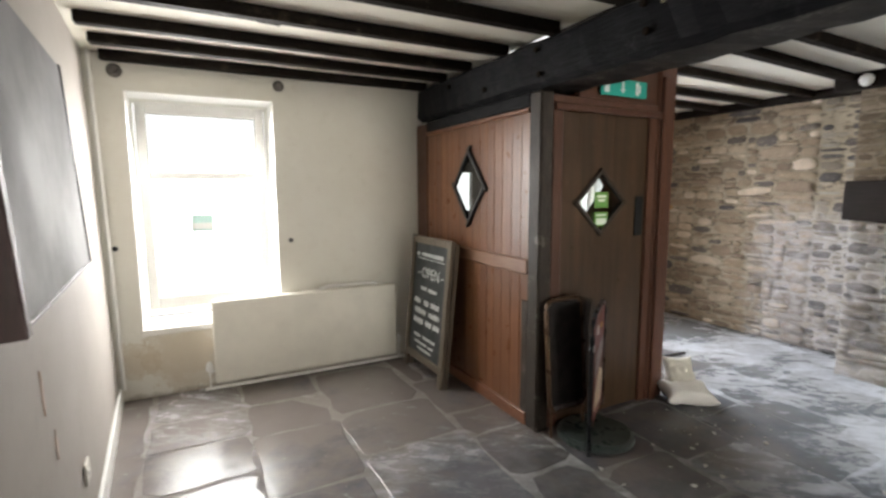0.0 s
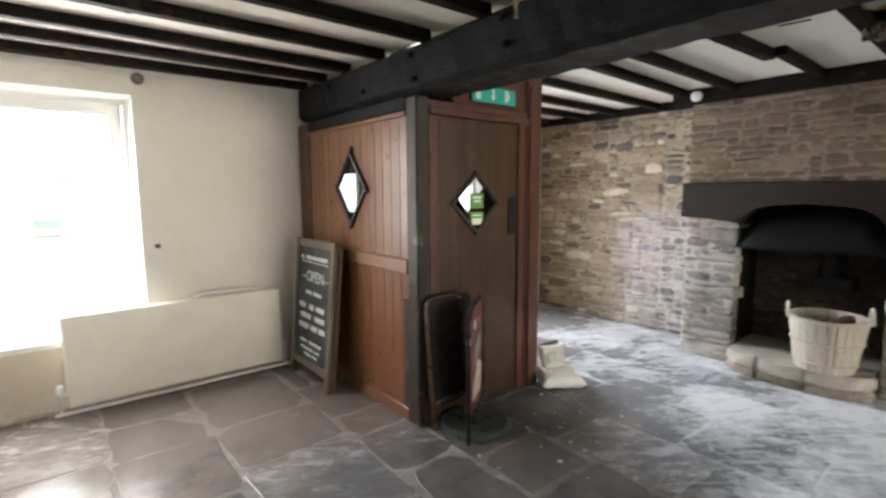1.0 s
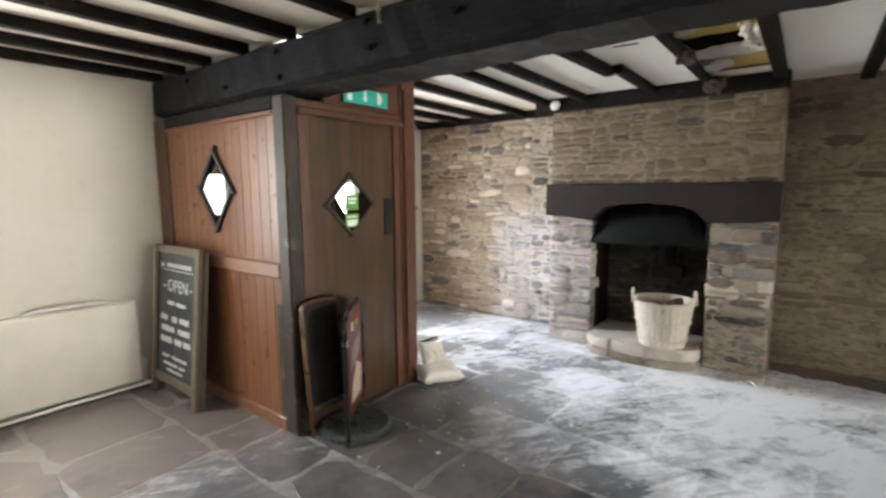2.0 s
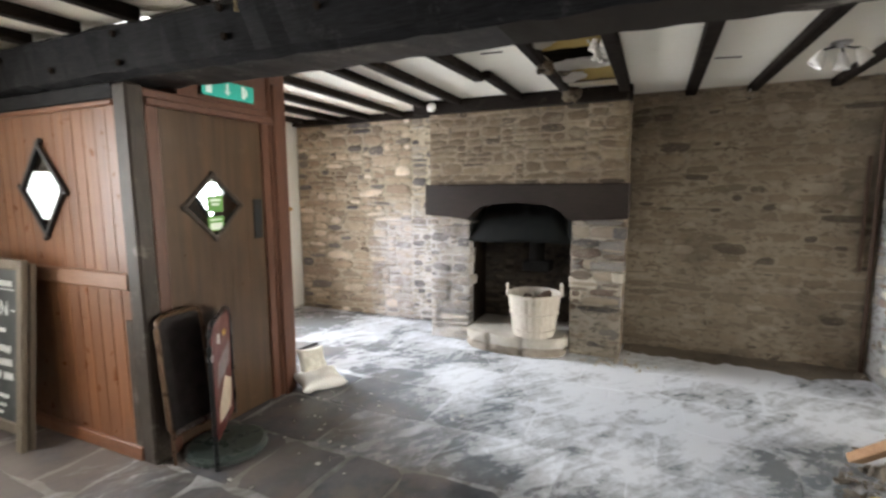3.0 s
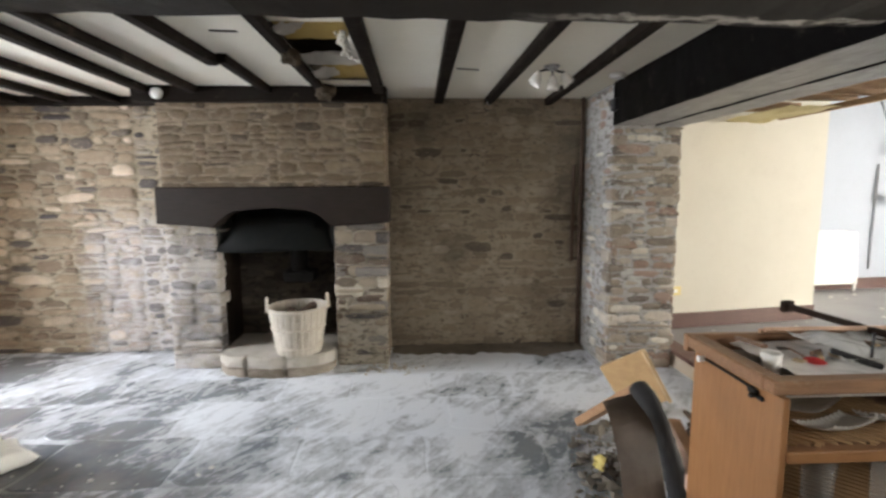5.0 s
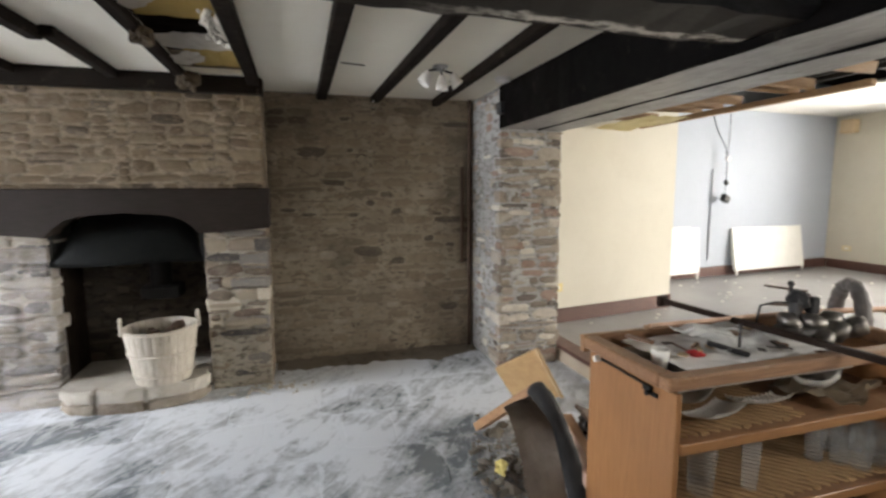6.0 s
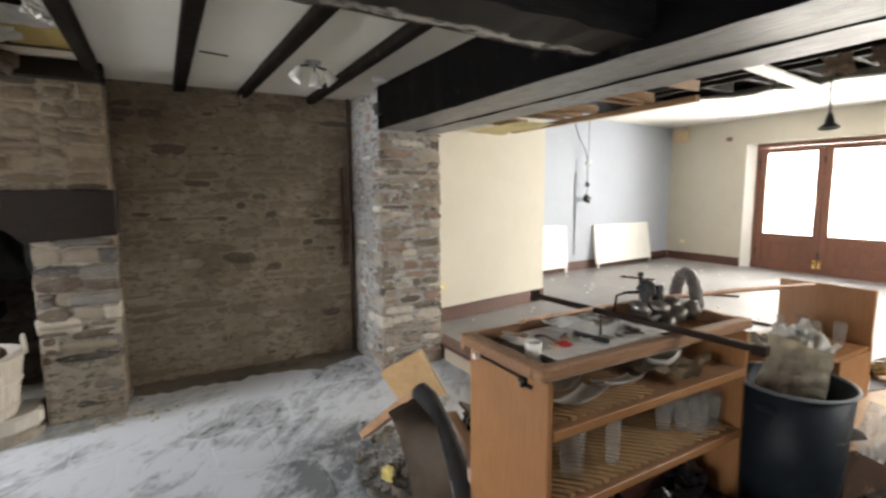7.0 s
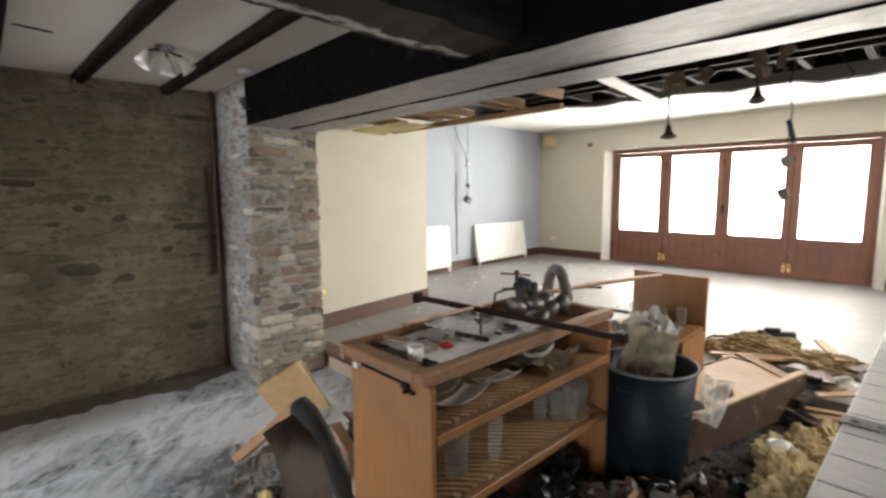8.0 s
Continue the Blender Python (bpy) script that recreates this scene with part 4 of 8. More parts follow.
def diamond_frame(thing, m, hw, hh, sides, wood, stick=0.0):
    """Strips round a diamond window; m maps (u, out, z) into place."""
    corners = [(hw, 0), (0, hh), (-hw, 0), (0, -hh)]
    for i in sides:
        (a, b), (c, d) = corners[i], corners[(i + 1) % 4]
        way = Vector((c - a, 0, d - b))
        run = way.length + stick
        turn = Matrix.Rotation(-math.atan2(way.z, way.x), 4, "Y")
        part("diamond_strip", boxes((-0.01, run + 0.01, -0.018, 0.012, -0.004, 0.022), bevel=0.004, m=m @ Matrix.Translation((a, 0, b)) @ turn), wood, thing, "black strip of the diamond window")
    outline = [(hw, 0), (0, hh), (-hw, 0), (0, -hh)]
    p = part("diamond_pane", prism(bmesh.new(), outline, 0.006, 0.010, m), window_glass, thing, "clear diamond pane")
    p.visible_shadow = False


SIDE = Matrix.Translation((X0, DIA[0], DIA[1])) @ Matrix(((0, 1, 0, 0), (1, 0, 0, 0), (0, 0, 1, 0), (0, 0, 0, 1)))
diamond_frame(porch, SIDE, DIA[2], DIA[3], (2, 3, 0, 1), black_plastic, 0.02)

# Front: jambs, head, and the board above the head.
part("jamb", boxes((X0 + 0.085, 2.065, Y0, Y0 + 0.09, 0.0, 1.945), bevel=0.008), frame_wood, porch)
part("jamb", boxes((2.80, 2.865, Y0 + 0.012, Y0 + 0.10, 0.0, 1.945), bevel=0.006), frame_wood, porch)
part("jamb_outer", boxes((2.865, 3.03, Y0, Y0 + 0.10, 0.0, 2.31), bevel=0.012), frame_wood, porch, "mahogany door post")
part("architrave", boxes((2.885, 2.95, Y0 - 0.022, Y0, 0.0, 2.2), bevel=0.008), frame_wood, porch)
part("head", boxes((X0 + 0.085, 2.865, Y0, Y0 + 0.09, 1.945, 2.02), bevel=0.008), frame_wood, porch)
part("head_moulding", boxes((X0 + 0.085, 2.885, Y0 - 0.02, Y0, 1.93, 1.975), bevel=0.008), frame_wood, porch)
part("head_panel", boxes((X0 + 0.30, 2.865, Y0 + 0.02, Y0 + 0.06, 2.02, 2.40)), frame_wood, porch)
y = Y0 + 0.10
while y < Y1 - 0.01:
    w = min(0.11, Y1 - y)
    for outline in diamond_clip(y + 0.001, y + w - 0.001, 0.0, 2.31, *DIA):
        part("board", prism(bmesh.new(), outline, X1 - 0.03, X1 - 0.008, Matrix(((0, 1, 0, 0), (1, 0, 0, 0), (0, 0, 1, 0), (0, 0, 0, 1)))), red_pine, porch)
    y += w
diamond_frame(porch, Matrix.Translation((X1 - 0.008, DIA[0], DIA[1])) @ Matrix(((0, -1, 0, 0), (1, 0, 0, 0), (0, 0, 1, 0), (0, 0, 0, 1))), DIA[2], DIA[3], (0, 1, 2, 3), black_plastic)
latch = bmesh.new()
block(latch, 3.03, 3.044, Y0 + 0.02, Y0 + 0.06, 1.28, 1.40, bevel=0.003)
lathe(latch, [(0.008, 0), (0.008, 0.025), (0.016, 0.03), (0.012, 0.045)], 12, pose(3.04, Y0 + 0.04, 1.35, 0, 90, 0))
part("latch", latch, plain("worn brass", (0.55, 0.34, 0.14), 0.35, 1.0, 0.4), porch, "worn brass latch")

door = tagged(new("door_1"), "closed dark stained boarded door with a diamond window", "door", kind="structure")
DD = (2.395, 1.395, 0.215, 0.205)
x = 2.069
while x < 2.795:
    w = min(0.146, 2.798 - x)
    for outline in diamond_clip(x + 0.0003, x + w - 0.0003, 0.012, 1.942, *DD):
        bm = prism(bmesh.new(), outline, Y0 + 0.03, Y0 + 0.07)
        part("door_board", bm, dark_door, door)
    x += w
FRONT = Matrix.Translation((DD[0], Y0 + 0.03, DD[1]))
diamond_frame(door, FRONT, DD[2], DD[3], (0, 1, 2, 3), tar_z)
part("push_plate", boxes((2.705, 2.775, Y0 + 0.02, Y0 + 0.03, 1.17, 1.43), bevel=0.003), iron, door, "black iron lock plate")
green = plain("green sticker", (0.12, 0.31, 0.06), 0.5, 0, 0.1)
pale = plain("pale lettering", (0.75, 0.82, 0.72), 0.5, 0, 0.05)
for z0, z1 in ((1.36, 1.46), (1.245, 1.335)):
    st = part("door_sticker", boxes((2.345, 2.46, Y0 + 0.0215, Y0 + 0.0245, z0, z1), bevel=0.0008), green)
    tagged(st, "square green sticker on the diamond door window", "sticker", "door stickers")
    rows = ((2.365, 2.44, z1 - 0.035, z1 - 0.02), (2.375, 2.43, z1 - 0.06, z1 - 0.045)) if z0 > 1.3 else ((2.36, 2.445, z0 + 0.01, z0 + 0.05), (2.36, 2.44, z1 - 0.025, z1 - 0.015))
    for a, b, c, d in rows:
        part("bar", boxes((a, b, Y0 + 0.019, Y0 + 0.021, c, d)), pale, st)

# Exit sign over the door.
sign = group_of("exit_sign", "green and white emergency exit sign above the door", "exit sign")
sign_panel = part("sign_panel", boxes((2.335, 2.725, Y0 - 0.012, Y0 - 0.002, 2.045, 2.145), bevel=0.002), plain("exit green", (0.02, 0.42, 0.33), 0.45, 0, 0.08), sign)
white_sign = plain("sign white", (0.8, 0.86, 0.84), 0.5, 0, 0.05)
bm = boxes((2.36, 2.40, Y0 - 0.0155, Y0 - 0.0135, 2.06, 2.13))
part("door_symbol", bm, white_sign, sign_panel)
bm = boxes((2.505, 2.523, Y0 - 0.0155, Y0 - 0.0135, 2.085, 2.132))
prism(bm, [(2.49, 2.088), (2.538, 2.088), (2.514, 2.06)], Y0 - 0.0155, Y0 - 0.0135)
part("arrow", bm, white_sign, sign_panel)
bm = boxes((2.625, 2.65, Y0 - 0.0155, Y0 - 0.0135, 2.06, 2.135), (2.655, 2.668, Y0 - 0.0155, Y0 - 0.0135, 2.075, 2.12))
part("symbol_bar", bm, white_sign, sign_panel)

# Outer door of the porch, glazed, in the north wall.
outer = tagged(new("door_2"), "dark wooden outer door of the porch with a small pane", "door", kind="structure")
part("door_leaf", boxes((2.12, 2.24, 4.20, 4.26, 0.0, 2.0), (2.52, 2.88, 4.20, 4.26, 0.0, 2.0), (2.24, 2.52, 4.20, 4.26, 1.64, 2.0), (2.24, 2.52, 4.20, 4.26, 0.0, 1.28)), dark_door, outer)
p = part("pane", boxes((2.24, 2.52, 4.226, 4.232, 1.28, 1.64)), window_glass, outer)
p.visible_shadow = False

# ---- things round the porch ----
def writing(text, size, m, material, parent, name="lettering"):
    """Raised lettering in the built-in font."""
    curve = bpy.data.curves.new("letters", "FONT")
    curve.body, curve.size, curve.extrude, curve.align_x, curve.align_y = text, size, 0.0008, "CENTER", "CENTER"
    carrier = bpy.data.objects.new("letters", curve)
    data = bpy.data.meshes.new_from_object(carrier)
    bpy.data.objects.remove(carrier)
    data.materials.append(material)
    ob = new(name, data)
    ob.parent = parent
    ob.matrix_local = m
    return ob


# Chalkboard: an A-board folded flat and leant against the porch.
chalk = group_of("chalkboard_sign", "folded wooden chalkboard sign with white lettering, leaning on the porch", "chalkboard", m=Matrix.Translation((1.675, 3.56, 0.0)) @ Matrix.Rotation(radians(-90), 4, "Z") @ Matrix.Rotation(radians(-5.5), 4, "X"))
grey_wood = timber("weathered board wood", (0.20, 0.165, 0.12), (0.09, 0.07, 0.05), 0.65, (14, 14, 1.4))
board_black = plain("chalkboard black", (0.03, 0.036, 0.036), 0.6, 0, 0.5, 5, 0.05)
for a, b, c, d, nm in ((-0.345, -0.285, 0.0, 1.11, "stile"), (0.285, 0.345, 0.0, 1.11, "stile"), (-0.285, 0.285, 1.05, 1.11, "rail"), (-0.285, 0.285, 0.10, 0.16, "rail")):
    part(nm, boxes((a, b, -0.022, 0.012, c, d), bevel=0.005), grey_wood, chalk)
slate_panel = part("slate_panel", boxes((-0.285, 0.285, -0.006, 0.004, 0.16, 1.05)), board_black, chalk)
part("rear_leaf", boxes((-0.345, -0.285, 0.02, 0.05, 0.0, 1.09), (0.285, 0.345, 0.02, 0.05, 0.0, 1.09), (-0.285, 0.285, 0.02, 0.05, 1.03, 1.09), (-0.285, 0.285, 0.028, 0.036, 0.1, 1.03), bevel=0.004), grey_wood, chalk)
chalk_white = plain("chalk white", (0.62, 0.64, 0.64), 0.9, 0, 0.45, 40)
writing("OPEN", 0.12, Matrix.Translation((0.02, -0.0085, 0.815)) @ Matrix.Rotation(radians(90), 4, "X"), chalk_white, slate_panel)
rnd = random.Random(2)
for z, h, spans in ((0.965, 0.035, ((-0.25, -0.20), (-0.16, 0.22))), (0.93, 0.008, ((-0.24, 0.24),)), (0.81, 0.01, ((-0.22, -0.16), (0.20, 0.25))), (0.69, 0.035, ((-0.13, -0.02), (0.0, 0.15))),
                    (0.58, 0.05, ((-0.24, -0.12), (-0.06, 0.02), (0.06, 0.20))), (0.50, 0.05, ((-0.22, -0.02), (0.04, 0.22))), (0.42, 0.05, ((-0.23, -0.05), (-0.01, 0.1), (0.13, 0.24))),
                    (0.30, 0.028, ((-0.2, -0.08), (-0.04, 0.18))), (0.245, 0.024, ((-0.18, 0.04), (0.07, 0.16))), (0.2, 0.02, ((-0.12, 0.12),))):
    for a, b in spans:
        bm = bmesh.new()
        u = a
        while u < b - 0.012:
            w = rnd.uniform(0.012, 0.03)
            block(bm, u, min(u + w * 0.8, b), -0.0088, -0.0066, z - h * rnd.uniform(0.3, 0.5), z + h * rnd.uniform(0.3, 0.5))
            u += w
        part("chalk_bar", bm, chalk_white, slate_panel)


def rounded(x0, x1, z0, z1, r, steps=5):
    pts = []
    for cx, cz, a0 in ((x1 - r, z1 - r, 0), (x0 + r, z1 - r, 90), (x0 + r, z0 + r, 180), (x1 - r, z0 + r, 270)):
        for k in range(steps + 1):
            a = radians(a0 + 90 * k / steps)
            pts.append((cx + r * math.cos(a), cz + r * math.sin(a)))
    return pts


# Pavement sign leaf with a rounded tube frame, leaning on the door.
bronze = plain("bronze painted tube", (0.10, 0.06, 0.035), 0.3, 0.5, 0.3)
leaf = group_of("pavement_sign", "black pavement sign in a rounded bronze tube frame", "sign", "pavement signs", m=Matrix.Translation((2.06, 2.285, 0.0)) @ Matrix.Rotation(radians(2), 4, "Z") @ Matrix.Rotation(radians(-5), 4, "X"))
part("tube_frame", tube(bmesh.new(), [(x, 0, z) for x, z in rounded(-0.14, 0.14, 0.17, 0.83, 0.06)], 0.014, 8, closed=True), bronze, leaf, smooth=True)
part("sign_face", boxes((-0.127, 0.127, -0.005, 0.005, 0.185, 0.818), bevel=0.002), plain("matt black panel", (0.009, 0.007, 0.007), 0.8, 0, 0.3), leaf)
part("lower_rail", boxes((-0.115, 0.115, -0.016, -0.004, 0.176, 0.202), bevel=0.003), steel, leaf)
for s in (-1, 1):
    part("leg", tube(bmesh.new(), [(s * 0.13, 0.0, 0.18), (s * 0.13, 0.012, 0.01)], 0.009, 8), bronze, leaf)

# Swing sign on a round base.
swing = group_of("swing_sign", "black swing sign with a red poster on a round base", "sign", "pavement signs", m=Matrix.Translation((2.19, 2.20, 0.0)))
part("base_plate", lathe(bmesh.new(), [(0.215, 0.0), (0.225, 0.008), (0.222, 0.03), (0.20, 0.042), (0.06, 0.048), (0.0, 0.05)], 40), plain("dark green base", (0.045, 0.06, 0.055), 0.3, 0, 0.4), swing, "round dark base plate", smooth=False)
SW = Matrix.Rotation(radians(37), 4, "Z")
hoop = [(-0.245, 0.0, 0.0), (-0.245, 0.0, 0.68), (-0.23, 0, 0.745), (-0.18, 0, 0.785), (0.15, 0, 0.80), (0.215, 0, 0.77), (0.24, 0, 0.72), (0.245, 0, 0.10)]
bm = tube(bmesh.new(), hoop, 0.013, 8)
bmesh.ops.transform(bm, matrix=SW, verts=bm.verts[:])
part("hoop", bm, plain("black tube", (0.02, 0.022, 0.024), 0.28, 0.2, 0.3), swing, smooth=True)
poster = part("poster_panel", boxes((-0.21, 0.21, -0.006, 0.006, 0.14, 0.78), bevel=0.002, m=SW), plain("dark red poster", (0.13, 0.03, 0.025), 0.35, 0, 0.4, 9), swing)
cream_print = plain("cream print", (0.72, 0.62, 0.48), 0.4, 0, 0.3, 12)
grey_print = plain("grey print", (0.30, 0.27, 0.27), 0.4, 0, 0.4, 12)
for outline, m_ in (([(-0.16, 0.22), (0.12, 0.20), (0.17, 0.36), (0.02, 0.43), (-0.14, 0.31)], cream_print), ([(-0.16, 0.42), (0.12, 0.47), (0.17, 0.60), (-0.10, 0.55)], grey_print), ([(-0.11, 0.66), (-0.05, 0.64), (-0.05, 0.70), (-0.10, 0.71)], white_sign), ([(0.03, 0.66), (0.09, 0.66), (0.09, 0.69), (0.03, 0.69)], plain("yellow print", (0.6, 0.42, 0.05), 0.4, 0, 0.2))):
    part("printed_shape", prism(bmesh.new(), outline, -0.0088, -0.0072, SW), m_, poster)
part("hinge", boxes((-0.255, -0.225, -0.015, 0.015, 0.60, 0.64), bevel=0.004, m=SW), steel, swing)

# White sack and rod beside the porch.
sack = group_of("sand_sack", "slumped white plastic sack on the floor by the door post", "sack", m=pose(3.10, 2.265, 0.0, 0, 0, -28))
sack_white = plain("white sack plastic", (0.86, 0.85, 0.81), 0.55, 0, 0.15, 10, 0.2)
bm = pillow(bmesh.new(), 0.36, 0.24, 0.12, 3, pose(0.0, -0.02, 0.072, 12, 3, 0), 0.008)
for v in bm.verts:
    v.co.z = max(v.co.z, 0.003)
part("bag", bm, sack_white, sack, smooth=True)
bm = pillow(bmesh.new(), 0.24, 0.22, 0.10, 8, pose(-0.01, 0.085, 0.185, 62, 4, 8), 0.014)
part("neck", bm, plain("crumpled sack top", (0.70, 0.68, 0.60), 0.55, 0, 0.3, 12, 0.3), sack, smooth=True)
rod = part("black_bar", boxes((-0.11, 0.12, -0.012, 0.012, 0.262, 0.284), bevel=0.004, m=pose(3.16, 2.425, 0.0, 0, 0, -6)), black_plastic)
tagged(rod, "short black bar lying across the white sack", "bar")
dark_cloth = part("dark_rag", lump(bmesh.new(), (0.025, 0.04, 0.05), 5, 2, 0.3, Matrix.Translation((3.05, 2.375, 0.048))), plain("dark rag", (0.03, 0.02, 0.02), 0.9, 0, 0.4), smooth=True)
tagged(dark_cloth, "crumpled dark rag beside the door post", "rag")

rnd = random.Random(61)
bits = bmesh.new()
for k in range(70):
    x, y, a = rnd.gauss(2.75, 0.35), rnd.gauss(1.75, 0.35), rnd.choice((0.004, 0.006, 0.009, 0.016))
    lump(bits, (a, a * rnd.uniform(0.4, 1), a * 0.4), k, 1, 0.8, pose(x, y, a * 0.25, 0, 0, rnd.uniform(0, 360)))
tagged(part("plaster_specks", bits, plain("white plaster specks", (0.6, 0.59, 0.56), 0.9, 0, 0.3)), "white plaster specks scattered over the dark floor", "specks", kind="stuff")


# ---- fireplace ----
mantel = group_of("mantel_beam", "dark painted timber mantel beam with an arched cut", "mantel beam")
TURN_E = Matrix(((0, 1, 0, 0), (1, 0, 0, 0), (0, 0, 1, 0), (0, 0, 0, 1)))
outline = [(0.195, 1.235), (0.64, 1.215), (0.665, 1.20), (0.74, 1.285), (0.80, 1.325), (0.88, 1.35), (1.14, 1.362), (1.42, 1.35), (1.50, 1.325), (1.57, 1.27), (1.62, 1.195), (1.66, 1.215), (2.066, 1.237), (2.062, 1.53), (0.19, 1.53)]
bm = prism(bmesh.new(), outline, CX - 0.075, CX + 0.13, TURN_E)
bmesh.ops.bevel(bm, geom=bm.edges[:], offset=0.007, segments=1, affect="EDGES")
part("timber", bm, timber("dark mantel wood", (0.032, 0.022, 0.018), (0.017, 0.012, 0.009), 0.65, (14, 1.4, 14), spec=0.2), mantel)

hood = group_of("fire_hood", "black cast iron smoke hood in the fireplace", "fire hood")
bm = bmesh.new()
lower, upper = [], []
for k in range(21):
    u = k / 20
    y = 0.675 + 0.945 * u
    bow = 1 - (2 * u - 1) ** 2
    lower.append((CX - 0.02 - 0.045 * bow, y, 1.03 + 0.008 * math.sin(6 * u)))
    yy = 0.76 + 0.78 * u
    upper.append((CX + 0.17, yy, 1.22 + 0.175 * min(1.0, bow * 2.4)))
mid = [tuple(Vector(a).lerp(Vector(b), 0.45) + Vector((-0.02, 0, 0.015))) for a, b in zip(lower, upper)]
lip = [(x - 0.012, y, z - 0.03) for x, y, z in lower]
rows = [[bm.verts.new(p) for p in r] for r in (lip, lower, mid, upper)]
for a, b in zip(rows, rows[1:]):
    for i in range(20):
        bm.faces.new((a[i], a[i + 1], b[i + 1], b[i]))
bmesh.ops.solidify(bm, geom=bm.faces[:], thickness=0.008)
part("canopy", bm, iron, hood, smooth=True)
for s, y in ((0, 0.672), (1, 1.618)):
    part("cheek", prism(bmesh.new(), [(y - 0.012, 1.0), (y + 0.012, 1.0), (y + 0.012, 1.30), (y - 0.012, 1.30)], CX - 0.01, CX + 0.3, TURN_E), iron, hood)
sooted_iron = plain("sooted iron", (0.010, 0.009, 0.008), 0.8, 0.0, 0.4, 10, 0.2, spec=0.08)
flue = group_of("flue_damper", "black iron flue box hanging under the hood", "flue")
part("pipe", lathe(bmesh.new(), [(0.075, 0.80), (0.075, 1.12)], 20, Matrix.Translation((4.86, 1.02, 0))), sooted_iron, flue)
part("box", boxes((4.76, 4.96, 0.88, 1.14, 0.70, 0.80), bevel=0.01), sooted_iron, flue)
part("plate", boxes((4.745, 4.757, 0.98, 1.10, 0.775, 0.79), bevel=0.002), sooted_iron, flue)

# Raised hearth with a curved kerb.
hearth = group_of("hearth", "raised curved stone hearth, dusty and chipped", "hearth")
hearth_stone = plaster("dusty hearth stone", (0.52, 0.49, 0.43), (0.20, 0.17, 0.13), 0.8, 0.85, 0.6)
arc = []
for k in range(15):
    a = math.pi * k / 14
    arc.append((CX - 0.03 - 0.25 * math.sin(a) ** 0.8, 1.145 + 0.475 * math.cos(a)))
bm = bmesh.new()
ring = arc + [(5.055, 0.665), (5.055, 1.625)]
inner = [(CX - 0.03 + (x - CX + 0.03) * 0.9, 1.15 + (y - 1.15) * 0.95) for x, y in arc] + [(5.055, 0.665), (5.055, 1.625)]
a = [bm.verts.new((x, y, 0.0)) for x, y in inner]
b = [bm.verts.new((x, y, 0.168)) for x, y in inner]
bm.faces.new(a)
bm.faces.new(b[::-1])
for i in range(len(a)):
    j = (i + 1) % len(a)
    bm.faces.new((a[i], b[i], b[j], a[j]))
part("hearth_slab", bm, hearth_stone, hearth)
rnd = random.Random(17)
for k0, k1 in ((0, 5), (5, 8), (8, 14)):
    face_a, face_b = [], []
    for i in range(k0, k1 + 1):
        x, y = arc[i]
        if i == k0 and i > 0:
            x, y = x + (arc[i + 1][0] - x) * 0.03, y + (arc[i + 1][1] - y) * 0.03
        if i == k1 and i < 14:
            x, y = x + (arc[i - 1][0] - x) * 0.03, y + (arc[i - 1][1] - y) * 0.03
        dx, dy = x - CX + 0.03, y - 1.15
        j = rnd.uniform(0.985, 1.02)
        face_a.append((CX - 0.03 + dx * j, 1.15 + dy * j))
        face_b.append((CX - 0.03 + dx * 0.72, 1.15 + dy * 0.86))
    for z0, z1, grow in ((0.0, 0.075, 1.0), (0.078, 0.172, 1.015)):
        bm = bmesh.new()
        ringp = [(CX - 0.03 + (x - CX + 0.03) * grow, 1.15 + (y - 1.15) * grow) for x, y in face_a] + face_b[::-1]
        lo = [bm.verts.new((x, y, z0 + 0.002)) for x, y in ringp]
        hi = [bm.verts.new((x, y, z1 + rnd.uniform(-0.006, 0.004))) for x, y in ringp]
        bm.faces.new(lo)
        bm.faces.new(hi[::-1])
        for i in range(len(lo)):
            j = (i + 1) % len(lo)
            bm.faces.new((lo[i], hi[i], hi[j], lo[j]))
        bmesh.ops.bevel(bm, geom=bm.edges[:], offset=0.014, segments=2, affect="EDGES")
        bmesh.ops.subdivide_edges(bm, edges=[e for e in bm.edges if e.calc_length() > 0.05], cuts=2, use_grid_fill=True)
        for v in bm.verts:
            v.co += Vector((noise.noise(v.co * 11), noise.noise(v.co * 11 + Vector((5, 0, 0))), 0.5 * noise.noise(v.co * 14))) * 0.014 + Vector((noise.noise(v.co * 35), noise.noise(v.co * 35 + Vector((3, 0, 0))), 0)) * 0.004
        part("kerb_stone", bm, hearth_stone if z0 > 0 else stone_pier, hearth)

# Pale wooden tub with two handles, on the hearth.
basket = group_of("log_basket", "whitewashed round log basket with two handles, holding logs", "basket", m=pose(4.50, 0.955, 0.181, 0, 0, 12))
pale_wood = timber("limed basket wood", (0.62, 0.58, 0.50), (0.40, 0.35, 0.28), 0.75, (14, 14, 1.2), spread=0.4)
for k in range(26):
    a0, a1 = 2 * math.pi * (k + 0.04) / 26, 2 * math.pi * (k + 0.96) / 26
    bm = bmesh.new()
    vs = []
    for z, r in ((0.0, 0.175), (0.13, 0.197), (0.27, 0.218), (0.385, 0.236)):
        vs.append([bm.verts.new((rr * math.cos(a), rr * math.sin(a), z)) for rr, a in ((r, a0), (r + 0.003, (a0 + a1) / 2), (r, a1), (r - 0.012, a1), (r - 0.012, a0))])
    for p, q in zip(vs, vs[1:]):
        for i in range(5):
            bm.faces.new((p[i], p[(i + 1) % 5], q[(i + 1) % 5], q[i]))
    bm.faces.new(vs[0][::-1])
    bm.faces.new(vs[-1])
    part("stave", bm, pale_wood, basket)
part("bottom", lathe(bmesh.new(), [(0.17, 0.012), (0.17, 0.025)], 26), pale_wood, basket)
